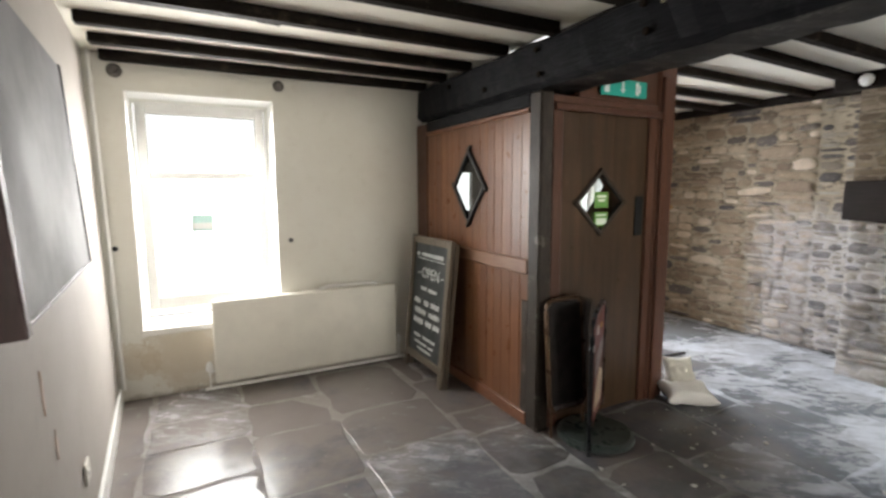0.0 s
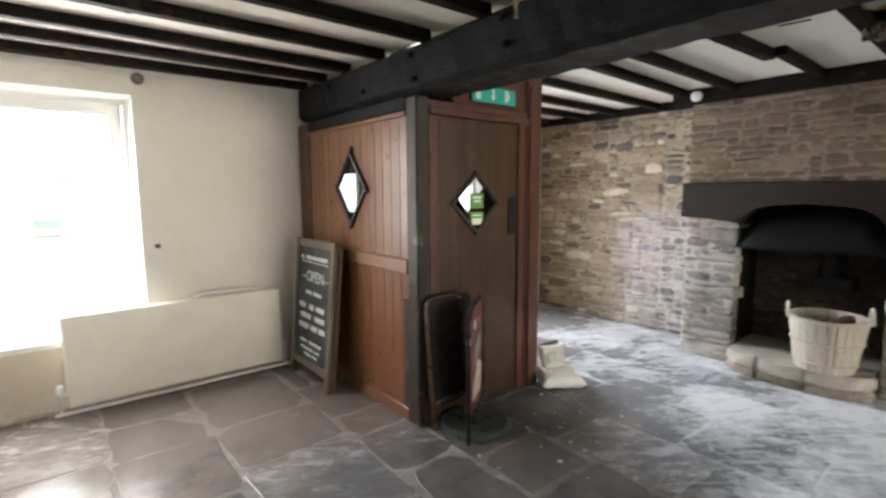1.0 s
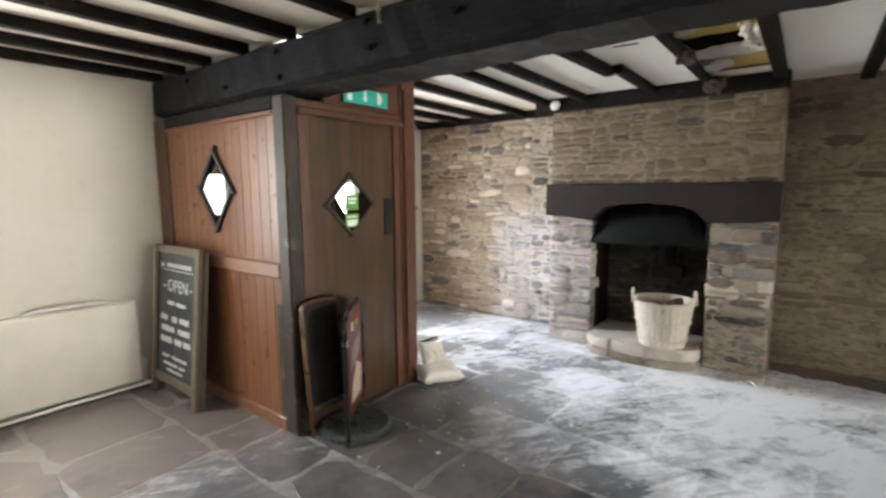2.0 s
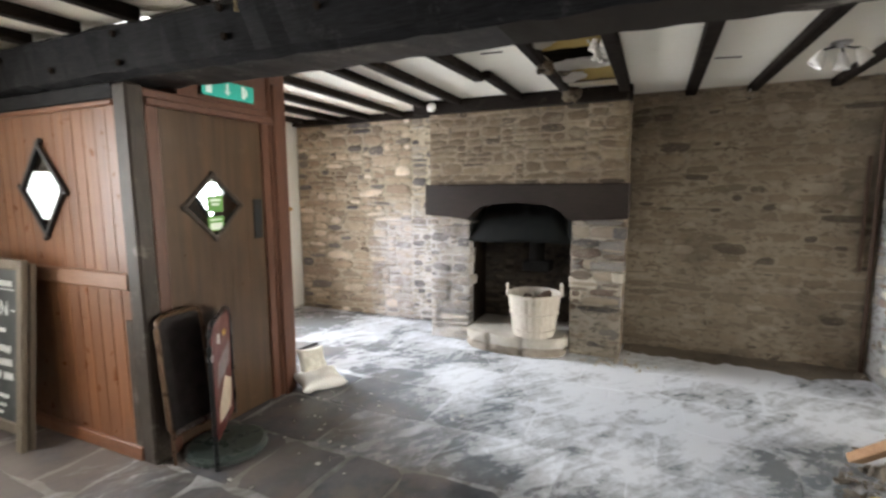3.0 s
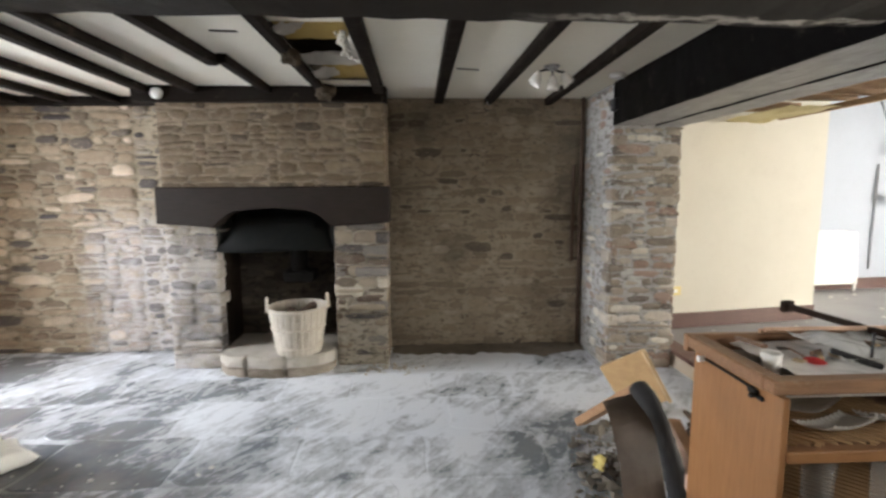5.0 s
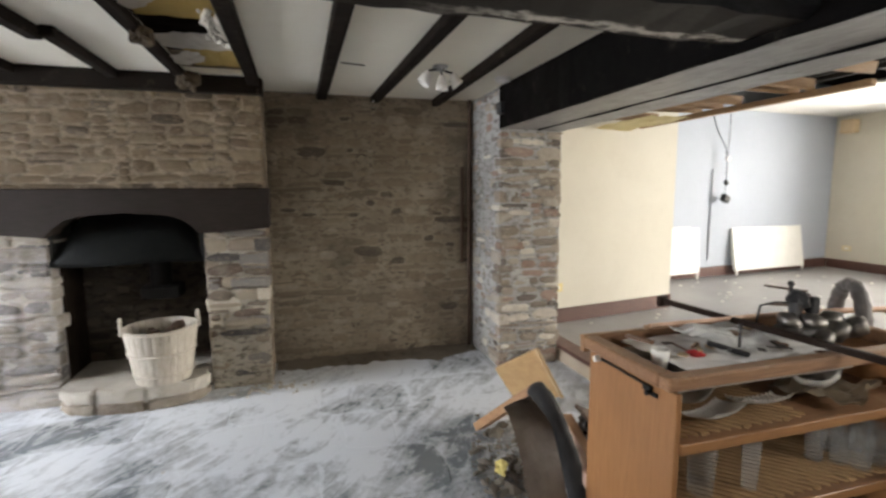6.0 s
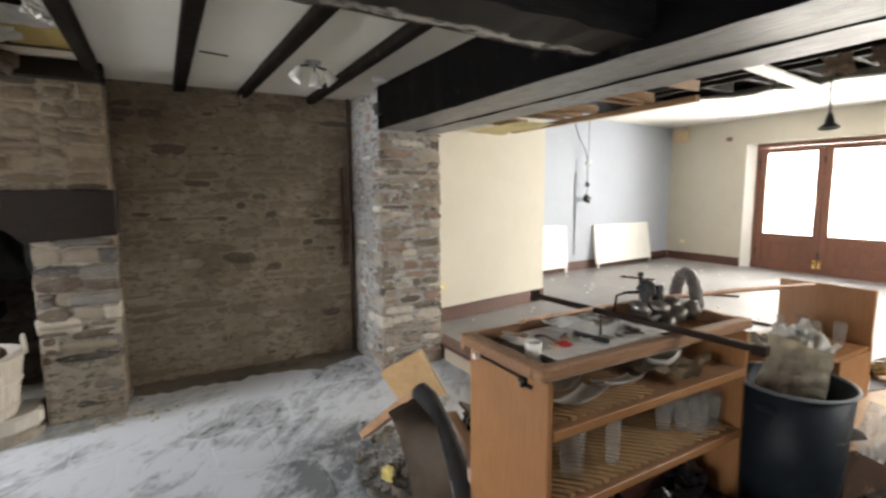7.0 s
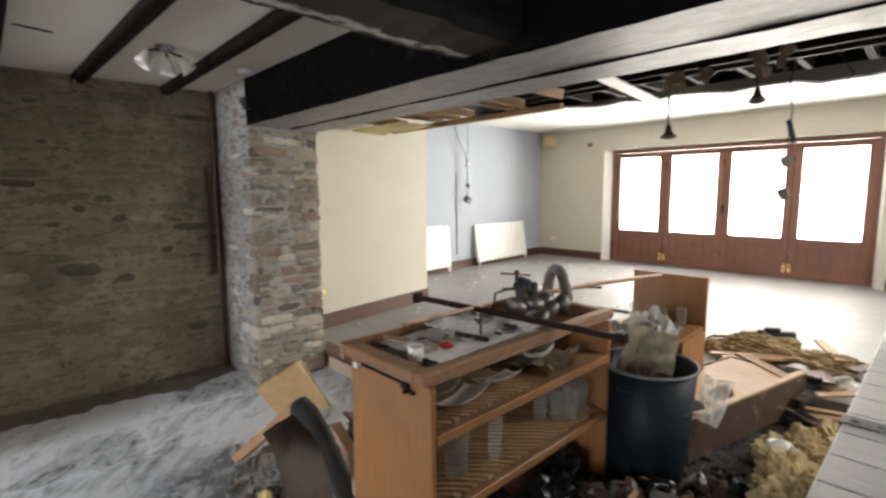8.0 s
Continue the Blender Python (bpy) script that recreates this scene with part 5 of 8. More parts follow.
for z, r in ((0.06, 0.19), (0.21, 0.2135), (0.365, 0.2365)):
    bm = tube(bmesh.new(), [(r * math.cos(2 * math.pi * k / 32), r * math.sin(2 * math.pi * k / 32), z) for k in range(32)], 0.009, 6, closed=True)
    part("hoop", bm, pale_wood, basket, smooth=True)
for a in (radians(95), radians(-85)):
    pts = []
    for k in range(9):
        u = -0.075 + 0.15 * k / 8
        pts.append((0.238 * math.cos(a) - u * math.sin(a), 0.238 * math.sin(a) + u * math.cos(a), 0.36 + 0.10 * math.sin(math.pi * k / 8) ** 0.7))
    part("handle", tube(bmesh.new(), pts, 0.011, 8), pale_wood, basket, smooth=True)
bark = timber("log bark", (0.16, 0.10, 0.06), (0.06, 0.04, 0.03), 0.9, (3, 14, 14))
for k, (x, y, z, rz, ry) in enumerate(((0.0, 0.05, 0.32, 20, 8), (-0.03, -0.07, 0.335, -15, -10), (0.05, 0.0, 0.29, 80, 5))):
    lg = part("log", beam_mesh(0.27, 0.075, 0.07, 5, 0.004, 0.5, 40 + k), bark)
    lg.matrix_world = Matrix.Translation((4.50, 0.955, 0.181)) @ pose(x, y, z, 0, ry, rz) @ Matrix.Translation((-0.135, 0, 0))
    tagged(lg, "split log with dark bark in the pale basket", "log", "logs in the basket")

# Brown pipe and batten at the alcove's edge.
copper = plain("browned copper pipe", (0.075, 0.045, 0.03), 0.45, 0.5, 0.4)
ob = part("alcove_pipe", tube(bmesh.new(), [(5.03, -1.555, 0.0), (5.03, -1.553, 1.2), (5.03, -1.556, 2.38)], 0.016, 10), copper)
tagged(ob, "brown painted pipe running up the alcove corner", "pipe")
ob = part("alcove_batten", boxes((5.035, 5.06, -1.50, -1.475, 0.82, 1.72), bevel=0.004), timber("brown batten", (0.13, 0.075, 0.045), (0.07, 0.04, 0.025), 0.6, (14, 14, 1.2)))
tagged(ob, "short brown wooden batten on the stone alcove wall", "batten")

# Dirt swept against the alcove and crumbled mortar at the chimney's foot.
rnd = random.Random(88)
dirt = bmesh.new()
steps, across = 90, 12
ridge = []
for i in range(steps + 1):
    y = -1.585 + 1.80 * i / steps
    reach = 0.24 + 0.20 * noise.noise(Vector((y * 2.2, 0, 4))) + 0.09 * noise.noise(Vector((y * 9, 0, 7)))
    row = []
    for j in range(across + 1):
        f = j / across
        x = 5.068 - reach * f
        z = 0.017 * (1 - f) ** 1.3 * (1 + 0.7 * noise.noise(Vector((x * 12, y * 12, 0)))) + 0.006 * noise.noise(Vector((x * 40, y * 40, 2))) * (1 - f)
        row.append(dirt.verts.new((x, y, max(z, 0.0) + (0.004 if j < across else 0.0))))
    ridge.append(row)
for p, q in zip(ridge, ridge[1:]):
    for j in range(across):
        dirt.faces.new((p[j], p[j + 1], q[j + 1], q[j]))
for k in range(90):
    x, y, a = 5.05 - abs(rnd.gauss(0, 0.11)), rnd.uniform(-1.56, 0.18), rnd.choice((0.005, 0.008, 0.014, 0.022))
    lump(dirt, (a, a * rnd.uniform(0.4, 1), a * 0.5), k, 1, 0.8, pose(x, y, a * 0.3 + 0.01, 0, 0, rnd.uniform(0, 360)))
tagged(part("swept_dirt", dirt, plaster("dark swept dirt", (0.22, 0.185, 0.14), (0.09, 0.074, 0.056), 1.0, 0.95, 0.6)), "dark dirt swept against the foot of the alcove", "dirt", kind="stuff")
crumb = bmesh.new()
for k in range(90):
    x, y, a = 4.58 + rnd.gauss(0, 0.06) - 0.05, 0.22 + rnd.gauss(0, 0.14), rnd.choice((0.004, 0.006, 0.01, 0.018))
    lump(crumb, (a, a * rnd.uniform(0.5, 1), a * 0.6), k, 1, 0.8, pose(min(x, 4.60), y, a * 0.3, 0, 0, rnd.uniform(0, 360)))
tagged(part("mortar_crumbs", crumb, plaster("pale mortar crumbs", (0.56, 0.52, 0.45), (0.3, 0.26, 0.2), 0.8, 0.95, 0.6)), "pale mortar crumbs at the foot of the chimney", "rubble", kind="stuff")

# ---- on the ceiling ----
def round_box(name, at, r, h, material, label, category, up=-1, m=None):
    bm = lathe(bmesh.new(), [(r, 0), (r, h * 0.45), (r * 0.86, h * 0.8), (r * 0.5, h), (0.0, h)], 24, Matrix.Translation(at) @ (m or Matrix.Rotation(math.pi, 4, "X")))
    return tagged(part(name, bm, material), label, category)


round_box("smoke_detector", (4.555, 1.99, 2.262), 0.045, 0.028, white_gloss, "small round white detector on the wall plate", "detector", m=Matrix.Rotation(radians(-90), 4, "Y"))
round_box("ceiling_rose", (4.13, -1.50, CZ), 0.06, 0.035, white_gloss, "white ceiling rose between the joists", "ceiling rose")
bulb = group_of("bare_bulb", "small bare bulb hanging near the alcove", "bulb")
part("flex", tube(bmesh.new(), [(4.95, -0.66, CZ), (4.95, -0.66, 2.25)], 0.004, 6), white_gloss, bulb)
part("globe", lathe(bmesh.new(), [(0.012, 0.05), (0.022, 0.03), (0.028, 0.0), (0.02, -0.02), (0.0, -0.028)], 16, Matrix.Translation((4.95, -0.66, 2.215))), glass("bulb glass", (0.95, 0.95, 0.92), 0.2), bulb, smooth=True)
cluster = group_of("ceiling_light", "three-armed ceiling light with white glass shades, broken", "ceiling light", m=Matrix.Translation((3.92, -0.96, CZ)) @ Matrix.Diagonal((0.85, 0.85, 1.05, 1)))
part("rose", lathe(bmesh.new(), [(0.06, 0), (0.06, -0.012), (0.03, -0.03), (0.0, -0.034)], 20), steel, cluster)
shade_white = plain("white glass shade", (0.90, 0.88, 0.83), 0.25, 0, 0.1)
for k, (dx, dy, dz) in enumerate(((-0.02, 0.11, -0.06), (0.03, -0.02, -0.075), (0.05, -0.12, -0.05))):
    arm = part("arm", tube(bmesh.new(), [(0, 0, -0.02), (dx * 0.6, dy * 0.6, -0.03), (dx, dy, dz + 0.02)], 0.007, 6), black_plastic, cluster)
    part("shade", lathe(bmesh.new(), [(0.018, 0.02), (0.03, 0.0), (0.042, -0.04), (0.05, -0.07), (0.045, -0.07), (0.037, -0.04), (0.012, 0.012)], 18, Matrix.Translation((dx, dy, dz)) @ Matrix.Rotation(radians((30, 0, -35)[k]), 4, "X")), shade_white, cluster, smooth=True)
jb = part("junction_box", boxes((4.30, 4.38, -1.60, -1.55, 2.10, 2.19), bevel=0.005), black_plastic)
tagged(jb, "small black junction box at the beam's end", "junction box")

# Torn edges of the hole by the chimney, with insulation showing above.
torn = plaster("torn plaster edge", (0.72, 0.69, 0.62), (0.5, 0.46, 0.38), 0.5, 0.9, 0.8)
insul = plaster("yellow insulation wool", (0.55, 0.40, 0.13), (0.40, 0.27, 0.08), 0.7, 0.95, 1.0)
rnd = random.Random(23)
for x0, x1, y0, y1 in ((3.05, 3.54, 0.28, 0.70), (3.97, 4.52, 0.27, 0.62)):
    bm = sheet(bmesh.new(), x1 - x0, y1 - y0, 16, 12, lambda u, v: 0.010 * noise.noise(Vector((u * 6 + x0, v * 5, 1))), Matrix.Translation(((x0 + x1) / 2, (y0 + y1) / 2, CZ + 0.05)))
    tagged(part("insulation", bm, insul), "flat yellow insulation showing in the ceiling hole", "insulation", "insulation in the hole")
# Black sheet added as the shade of the void over the hole.
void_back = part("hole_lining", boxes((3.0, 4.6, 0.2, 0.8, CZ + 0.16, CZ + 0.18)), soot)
tagged(void_back, "black sheet standing in for the shaded void above the ceiling hole", "ceiling", kind="structure")


def ragged_flap(x, y, w, h, rz, rx, dz=0.0):
    seed = rnd.random() * 9
    bm = sheet(bmesh.new(), w, h, 16, 16, lambda u, v: 0.022 * noise.noise(Vector((u * 3, v * 3, seed))))
    for v in bm.verts:
        v.co.x += 0.022 * noise.noise(v.co * 22 + Vector((seed, 0, 0))) + 0.012 * noise.noise(v.co * 55 + Vector((seed, 0, 0)))
        v.co.y += 0.022 * noise.noise(v.co * 22 + Vector((0, seed, 0))) + 0.012 * noise.noise(v.co * 55 + Vector((0, seed, 3)))
    bmesh.ops.solidify(bm, geom=bm.faces[:], thickness=0.014)
    ob = part("plaster_flap", bm, torn)
    ob.matrix_world = pose(x, y, CZ - 0.005 + dz, rx, 0, rz)
    tagged(ob, "torn piece of plaster hanging from the ceiling hole", "plaster", "torn plaster")


ragged_flap(3.81, 0.49, 0.29, 0.42, 0, 0, 0.012)
ragged_flap(4.15, 0.60, 0.26, 0.17, 4, -12)
ragged_flap(3.50, 0.33, 0.34, 0.10, 3, 18)
ragged_flap(3.20, 0.62, 0.20, 0.14, 30, -15)
ragged_flap(3.78, 0.32, 0.22, 0.09, -6, 14)
for k, (x, y, z, a) in enumerate(((4.47, 0.66, 2.25, 0.085), (3.50, 0.665, 2.26, 0.065))):
    ob = part("sacking_scrap", lump(bmesh.new(), (a, a * 0.7, a * 0.75), 11 + k, 3, 0.6, Matrix.Translation((x, y, z))), plain("brown sacking %d" % k, (0.075, 0.055, 0.034), 0.95, 0, 0.6, 20, 0.6))
    tagged(ob, "crumpled brown sacking hanging on a ceiling joist", "sacking", "sacking scraps")
beadrow = bmesh.new()
for k in range(60):
    lump(beadrow, (rnd.uniform(0.008, 0.026),) * 3, k, 1, 0.5, Matrix.Translation((rnd.uniform(3.25, 3.75), 0.33 + rnd.gauss(0, 0.03), CZ - rnd.uniform(-0.01, 0.025))))
ob = part("plaster_crumbs", beadrow, torn)
tagged(ob, "crumbling plaster along the edge of the hole", "plaster", kind="stuff")

# Slits and screw holes left in the plaster.
for x, y, w, rz in ((4.02, -0.40, 0.16, 12), (3.25, 0.95, 0.14, 5), (4.35, -1.18, 0.05, 20)):
    ob = part("ceiling_slit", boxes((-0.012, 0.012, -w / 2, w / 2, CZ - 0.0025, CZ + 0.001), m=pose(x, y, 0, 0, 0, rz)), soot)
    tagged(ob, "narrow dark slit in the plaster ceiling", "slit", "ceiling slits")
for x, y, w, h in ((0.55, 3.06, 0.12, 0.03), (0.95, 3.02, 0.10, 0.02), (0.35, 2.62, 0.06, 0.03)):
    ob = part("ceiling_chip", boxes((-w / 2, w / 2, -h / 2, h / 2, CW - 0.0025, CW + 0.001), m=pose(x, y, 0, 0, 0, 8)), soot)
    tagged(ob, "dark chip in the plaster ceiling", "chip", "ceiling chips")
hook = part("beam_hook", tube(bmesh.new(), [(1.90, 1.62, 2.33), (1.885, 1.62, 2.29), (1.885, 1.615, 2.24)], 0.010, 8), plain("old string", (0.5, 0.42, 0.25), 0.8))
tagged(hook, "short yellowed peg hanging at the beam", "peg")


# ---- stripped-out bar: shelf cabinet, its clutter and the rubbish round it ----
oak = timber("orange veneer", (0.36, 0.175, 0.072), (0.27, 0.128, 0.05), 0.42, (10, 10, 1.0), spread=0.15, strength=0.1)
oak_y = timber("orange veneer along y", (0.38, 0.19, 0.075), (0.24, 0.11, 0.04), 0.42, (10, 1.0, 10), spread=0.2, strength=0.1)
rail_brown = timber("worn brown rail", (0.36, 0.20, 0.105), (0.20, 0.105, 0.055), 0.45, (10, 1.0, 10), (0.4, 0.3, 0.2), 0.4)
cab = group_of("bar_cabinet", "open orange veneered bar cabinet with its top removed", "cabinet")
KX0, KX1, KY0, KY1 = 1.945, 2.465, -2.43, -1.155
part("end_panel", boxes((KX0 + 0.012, KX1 - 0.018, KY1 - 0.055, KY1 - 0.033, 0.0, 0.845), bevel=0.002), oak, cab)
part("end_panel", boxes((KX0 + 0.012, KX1 - 0.01, KY0, KY0 + 0.022, 0.0, 0.845), bevel=0.002), oak, cab)
part("top_rail", boxes((KX0 + 0.055, KX1 - 0.03, KY1 - 0.055, KY1 + 0.008, 0.855, 0.905), bevel=0.006), rail_brown, cab)
part("top_rail", boxes((KX0, KX0 + 0.055, KY0, KY1 + 0.008, 0.860, 0.907), bevel=0.006), rail_brown, cab)
part("top_rail", boxes((KX1 - 0.03, KX1, KY0, KY1 + 0.008, 0.835, 0.905), bevel=0.004), rail_brown, cab)
part("top_rail", boxes((KX0 + 0.055, KX1 - 0.03, KY0, KY0 + 0.05, 0.845, 0.905), bevel=0.006), rail_brown, cab)
part("back_panel", boxes((KX1 - 0.028, KX1 - 0.012, KY0 + 0.022, KY1 - 0.055, 0.05, 0.80)), oak_y, cab)
for z in (0.668, 0.366):
    part("shelf", boxes((KX0 + 0.02, KX1 - 0.028, KY0 + 0.022, KY1 - 0.055, z - 0.02, z), bevel=0.002), rail_brown, cab)
    part("shelf_edge", boxes((KX0 + 0.004, KX0 + 0.02, KY0 + 0.022, KY1 - 0.055, z - 0.035, z + 0.003), bevel=0.003), oak_y, cab)
part("plinth", boxes((KX0 + 0.24, KX0 + 0.26, KY0 + 0.022, KY1 - 0.055, 0.0, 0.09)), skirt_wood, cab)
face_y = KY1 - 0.033
part("slide_bar", tube(bmesh.new(), [(2.36, face_y + 0.008, 0.829), (2.22, face_y + 0.008, 0.828), (2.10, face_y + 0.008, 0.826)], 0.0048, 8), iron, cab, "dark slide bar on the end panel")
bm = boxes((2.065, 2.105, face_y, face_y + 0.018, 0.810, 0.832), bevel=0.004)
lathe(bm, [(0.008, 0), (0.009, 0.02), (0.005, 0.023)], 10, pose(2.066, face_y + 0.012, 0.812, -90))
block(bm, 2.035, 2.066, face_y + 0.004, face_y + 0.014, 0.80, 0.815, bevel=0.003)
part("catch", bm, iron, cab, "black metal catch")
part("white_stop", lathe(bmesh.new(), [(0.013, 0), (0.013, 0.022), (0.0, 0.024)], 10, pose(2.385, face_y, 0.822, -90)), white_gloss, cab)

# Slatted drip mats on the two shelves: crossed diagonal slats.
mat_tan = plain("tan rubber mat", (0.42, 0.27, 0.135), 0.6, 0, 0.25, 20, 0.1)
for zi, z in enumerate((0.672, 0.370)):
    drip = group_of("drip_mat", "tan slatted drip mat lying on the cabinet shelf", "mat", "", "drip mats")
    x0, x1, y0, y1 = KX0 + 0.035, KX1 - 0.05, (-1.80 if zi == 0 else KY0 + 0.06), KY1 - 0.075
    for k in range(44):
        c = -0.62 + k * 0.046
        for s, dz in ((1, 0.006), (-1, 0.0)):
            if s < 0 and k % 4:
                continue
            pts = []
            for j in range(2):
                x = (x0, x1)[j]
                pts.append((x, y1 - c - 0.42 + (x - x0) * 1.0 if s > 0 else y1 - c + 0.2 - (x - x0) * 0.7))
            (xa, ya), (xb, yb) = pts
            lo, hi = min(ya, yb), max(ya, yb)
            if hi < y0 or lo > y1:
                continue
            def cut(x, y, ox, oy):
                if y > y1:
                    return x + (ox - x) * (y - y1) / (y - oy), y1
                if y < y0:
                    return x + (ox - x) * (y0 - y) / (oy - y), y0
                return x, y
            (xa, ya), (xb, yb) = cut(xa, ya, xb, yb), cut(xb, yb, xa, ya)
            way = Vector((xb - xa, yb - ya, 0))
            if way.length < 0.03:
                continue
            part("slat", boxes((0, way.length, -0.008, 0.008, 0, 0.006), m=Matrix.Translation((xa, ya, z + dz)) @ Matrix.Rotation(math.atan2(way.y, way.x), 4, "Z")), mat_tan, drip)

# Paper trays, cups and cartons on the shelves.
paper = plain("dusty white card", (0.68, 0.64, 0.55), 0.8, 0, 0.3, 10, 0.2)
n = Nodes("milky clear plastic")
clear = n.done((0.60, 0.60, 0.57), 0.08, None, Alpha=0.13)
tray_plastic = plain("dusty milky plastic", (0.92, 0.90, 0.85), 0.2, 0, 0.08, 14, 0.15)


def carton(name, at, size, rz, label, tilt=0.0):
    """A soft plastic tray, bowed and dented."""
    a, b, c = size
    key = at[1] * 7
    bm = sheet(bmesh.new(), 2 * a, 2 * b, 12, 16, lambda u, v: 0.004 + c * (0.75 * abs(2 * u - 1) ** 3 + 0.55 * abs(2 * v - 1) ** 5) + 0.018 * noise.noise(Vector((u * 2.5, v * 3.5, key))) ** 2)
    bmesh.ops.solidify(bm, geom=bm.faces[:], thickness=-0.003)
    ob = part(name, bm, tray_plastic, smooth=True)
    ob.matrix_world = Matrix.Translation(at) @ Matrix.Rotation(radians(rz), 4, "Z") @ Matrix.Rotation(radians(tilt), 4, "Y")
    return tagged(ob, label, "tray", "plastic trays")


def ribbed_tray(at, size, turn, label):
    """A moulded tray with ribs across it, bent along its length."""
    a, b = size
    bm = sheet(bmesh.new(), a, b, 10, 48, lambda u, v: 0.014 * (2 * v - 1) ** 2 + 0.016 * abs(2 * u - 1) ** 4 + 0.004 * math.sin(v * 66))
    bmesh.ops.solidify(bm, geom=bm.faces[:], thickness=-0.003)
    ob = part("plastic_tray", bm, tray_plastic, smooth=True)
    ob.matrix_world = pose(*at, *turn)
    return tagged(ob, label, "tray", "plastic trays")


ribbed_tray((2.21, -1.50, 0.715), (0.16, 0.26), (-8, 12, 28), "ribbed milky plastic tray tilted on the shelf")
ribbed_tray((2.06, -1.47, 0.695), (0.13, 0.26), (3, 16, 20), "bowed milky plastic tray lying on a shelf")
ribbed_tray((2.08, -1.69, 0.70), (0.14, 0.18), (-6, 20, -20), "dented milky plastic tray lying on a shelf")
carton("plastic_tray", (2.18, -2.10, 0.690), (0.09, 0.15, 0.09), 30, "cloudy plastic tray at the back of a shelf")


def tumbler(at, r, h, m=None):
    bm = lathe(bmesh.new(), [(r * 0.75, 0), (r * 0.8, 0.004), (r, h), (r - 0.003, h), (r * 0.75, 0.01), (0, 0.01)], 20, m or Matrix())
    ob = part("tumbler", bm, clear, smooth=True)
    ob.location = at
    return tagged(ob, "dusty clear tumbler standing on the shelf", "glass", "tumblers")


for x, y, r, h in ((2.05, -1.63, 0.034, 0.20), (2.08, -1.43, 0.055, 0.20), (2.14, -1.48, 0.05, 0.19), (2.126, -2.06, 0.040, 0.15), (2.077, -2.135, 0.042, 0.15), (2.02, -2.17, 0.042, 0.16), (2.03, -2.28, 0.042, 0.16), (2.16, -2.20, 0.042, 0.15), (2.12, -2.31, 0.042, 0.16)):
    tumbler((x, y, 0.383), r, h)

# Drip tray, sheet and small things in the open top.
tray = group_of("sink_tray", "shallow white tray covered with dusty sheet in the cabinet top", "tray")
part("tray_base", boxes((2.005, KX1 - 0.035, -2.05, -1.21, 0.825, 0.84), bevel=0.003), plain("grey tray", (0.55, 0.53, 0.48), 0.6, 0, 0.4, 7), tray)
bm = sheet(bmesh.new(), 0.36, 0.70, 26, 48, lambda u, v: 0.034 + 0.012 * abs(noise.noise(Vector((u * 3, v * 5, 2)))) + 0.006 * abs(noise.noise(Vector((u * 8, v * 11, 5)))), pose(2.24, -1.66, 0.842, 0, 0, 2))
part("crumpled_sheet", bm, plain("white polythene", (0.94, 0.93, 0.91), 0.12, 0, 0.06, 8, 0.2), tray, smooth=True)
cup = part("paper_cup", lathe(bmesh.new(), [(0.026, 0), (0.034, 0.08), (0.031, 0.08), (0.024, 0.006), (0, 0.006)], 20, Matrix.Translation((2.17, -1.30, 0.841))), plain("white paper cup", (0.9, 0.9, 0.88), 0.6, 0, 0.1), smooth=True)
tagged(cup, "small white paper cup in the cabinet top", "cup")
red = part("red_clip", lump(bmesh.new(), (0.035, 0.02, 0.015), 4, 2, 0.3, pose(2.17, -1.46, 0.885, 0, 0, 30)), plain("red plastic", (0.5, 0.03, 0.03), 0.35, 0, 0.1))
tagged(red, "small red plastic clip on the tray", "clip")
blk = part("black_tool", boxes((-0.075, 0.075, -0.012, 0.012, 0.0, 0.02), bevel=0.004, m=pose(2.14, -1.58, 0.893, 0, -14, 58)), black_plastic)
tagged(blk, "short black tool lying on the tray", "tool")
knob = part("white_tub", lathe(bmesh.new(), [(0.03, 0), (0.03, 0.022), (0.0, 0.024)], 16, Matrix.Translation((2.26, -1.26, 0.841))), white_gloss)
tagged(knob, "small white plastic tub on the tray", "tub")

rnd = random.Random(52)
scrap_tones = [plain("scrap %s" % nm, c, 0.5, 0, 0.3) for nm, c in (("card", (0.55, 0.42, 0.26)), ("white", (0.85, 0.84, 0.80)), ("dark", (0.05, 0.04, 0.035)), ("brown", (0.22, 0.13, 0.08)))]
for k in range(22):
    x, y, w, h = rnd.uniform(2.08, 2.38), rnd.uniform(-1.95, -1.28), rnd.uniform(0.03, 0.12), rnd.uniform(0.008, 0.04)
    ob = part("scrap", boxes((-w / 2, w / 2, -h / 2, h / 2, 0, rnd.choice((0.003, 0.008, 0.014))), bevel=0.001, m=pose(x, y, 0.886 + 0.002 * k % 0.01, rnd.uniform(-5, 5), rnd.uniform(-5, 5), rnd.uniform(0, 180))), scrap_tones[k % 4])
    tagged(ob, "small scrap of card and wood on the tray", "scrap", "scraps on the tray")
rod = part("thin_rod", tube(bmesh.new(), [(2.16, -1.66, 0.88), (2.165, -1.665, 0.985)], 0.005, 8), black_plastic)
tagged(rod, "thin dark rod standing up from the tray", "rod")
bar = group_of("steel_bar", "long black square steel bar resting across the cabinet", "bar", m=pose(1.66, -1.935, 0.925, 0, 0, 4.6))
part("tube", boxes((0.0, 1.13, -0.013, 0.013, -0.013, 0.013), bevel=0.003), plain("black steel", (0.022, 0.012, 0.008), 0.6, 0.0, 0.4, spec=0.12), bar)
part("cap", boxes((1.12, 1.155, -0.028, 0.028, -0.028, 0.028), bevel=0.006), bar.children[0].data.materials[0], bar)
part("ferrule", boxes((-0.02, 0.03, -0.02, 0.02, -0.02, 0.02), bevel=0.003), bar.children[0].data.materials[0], bar)

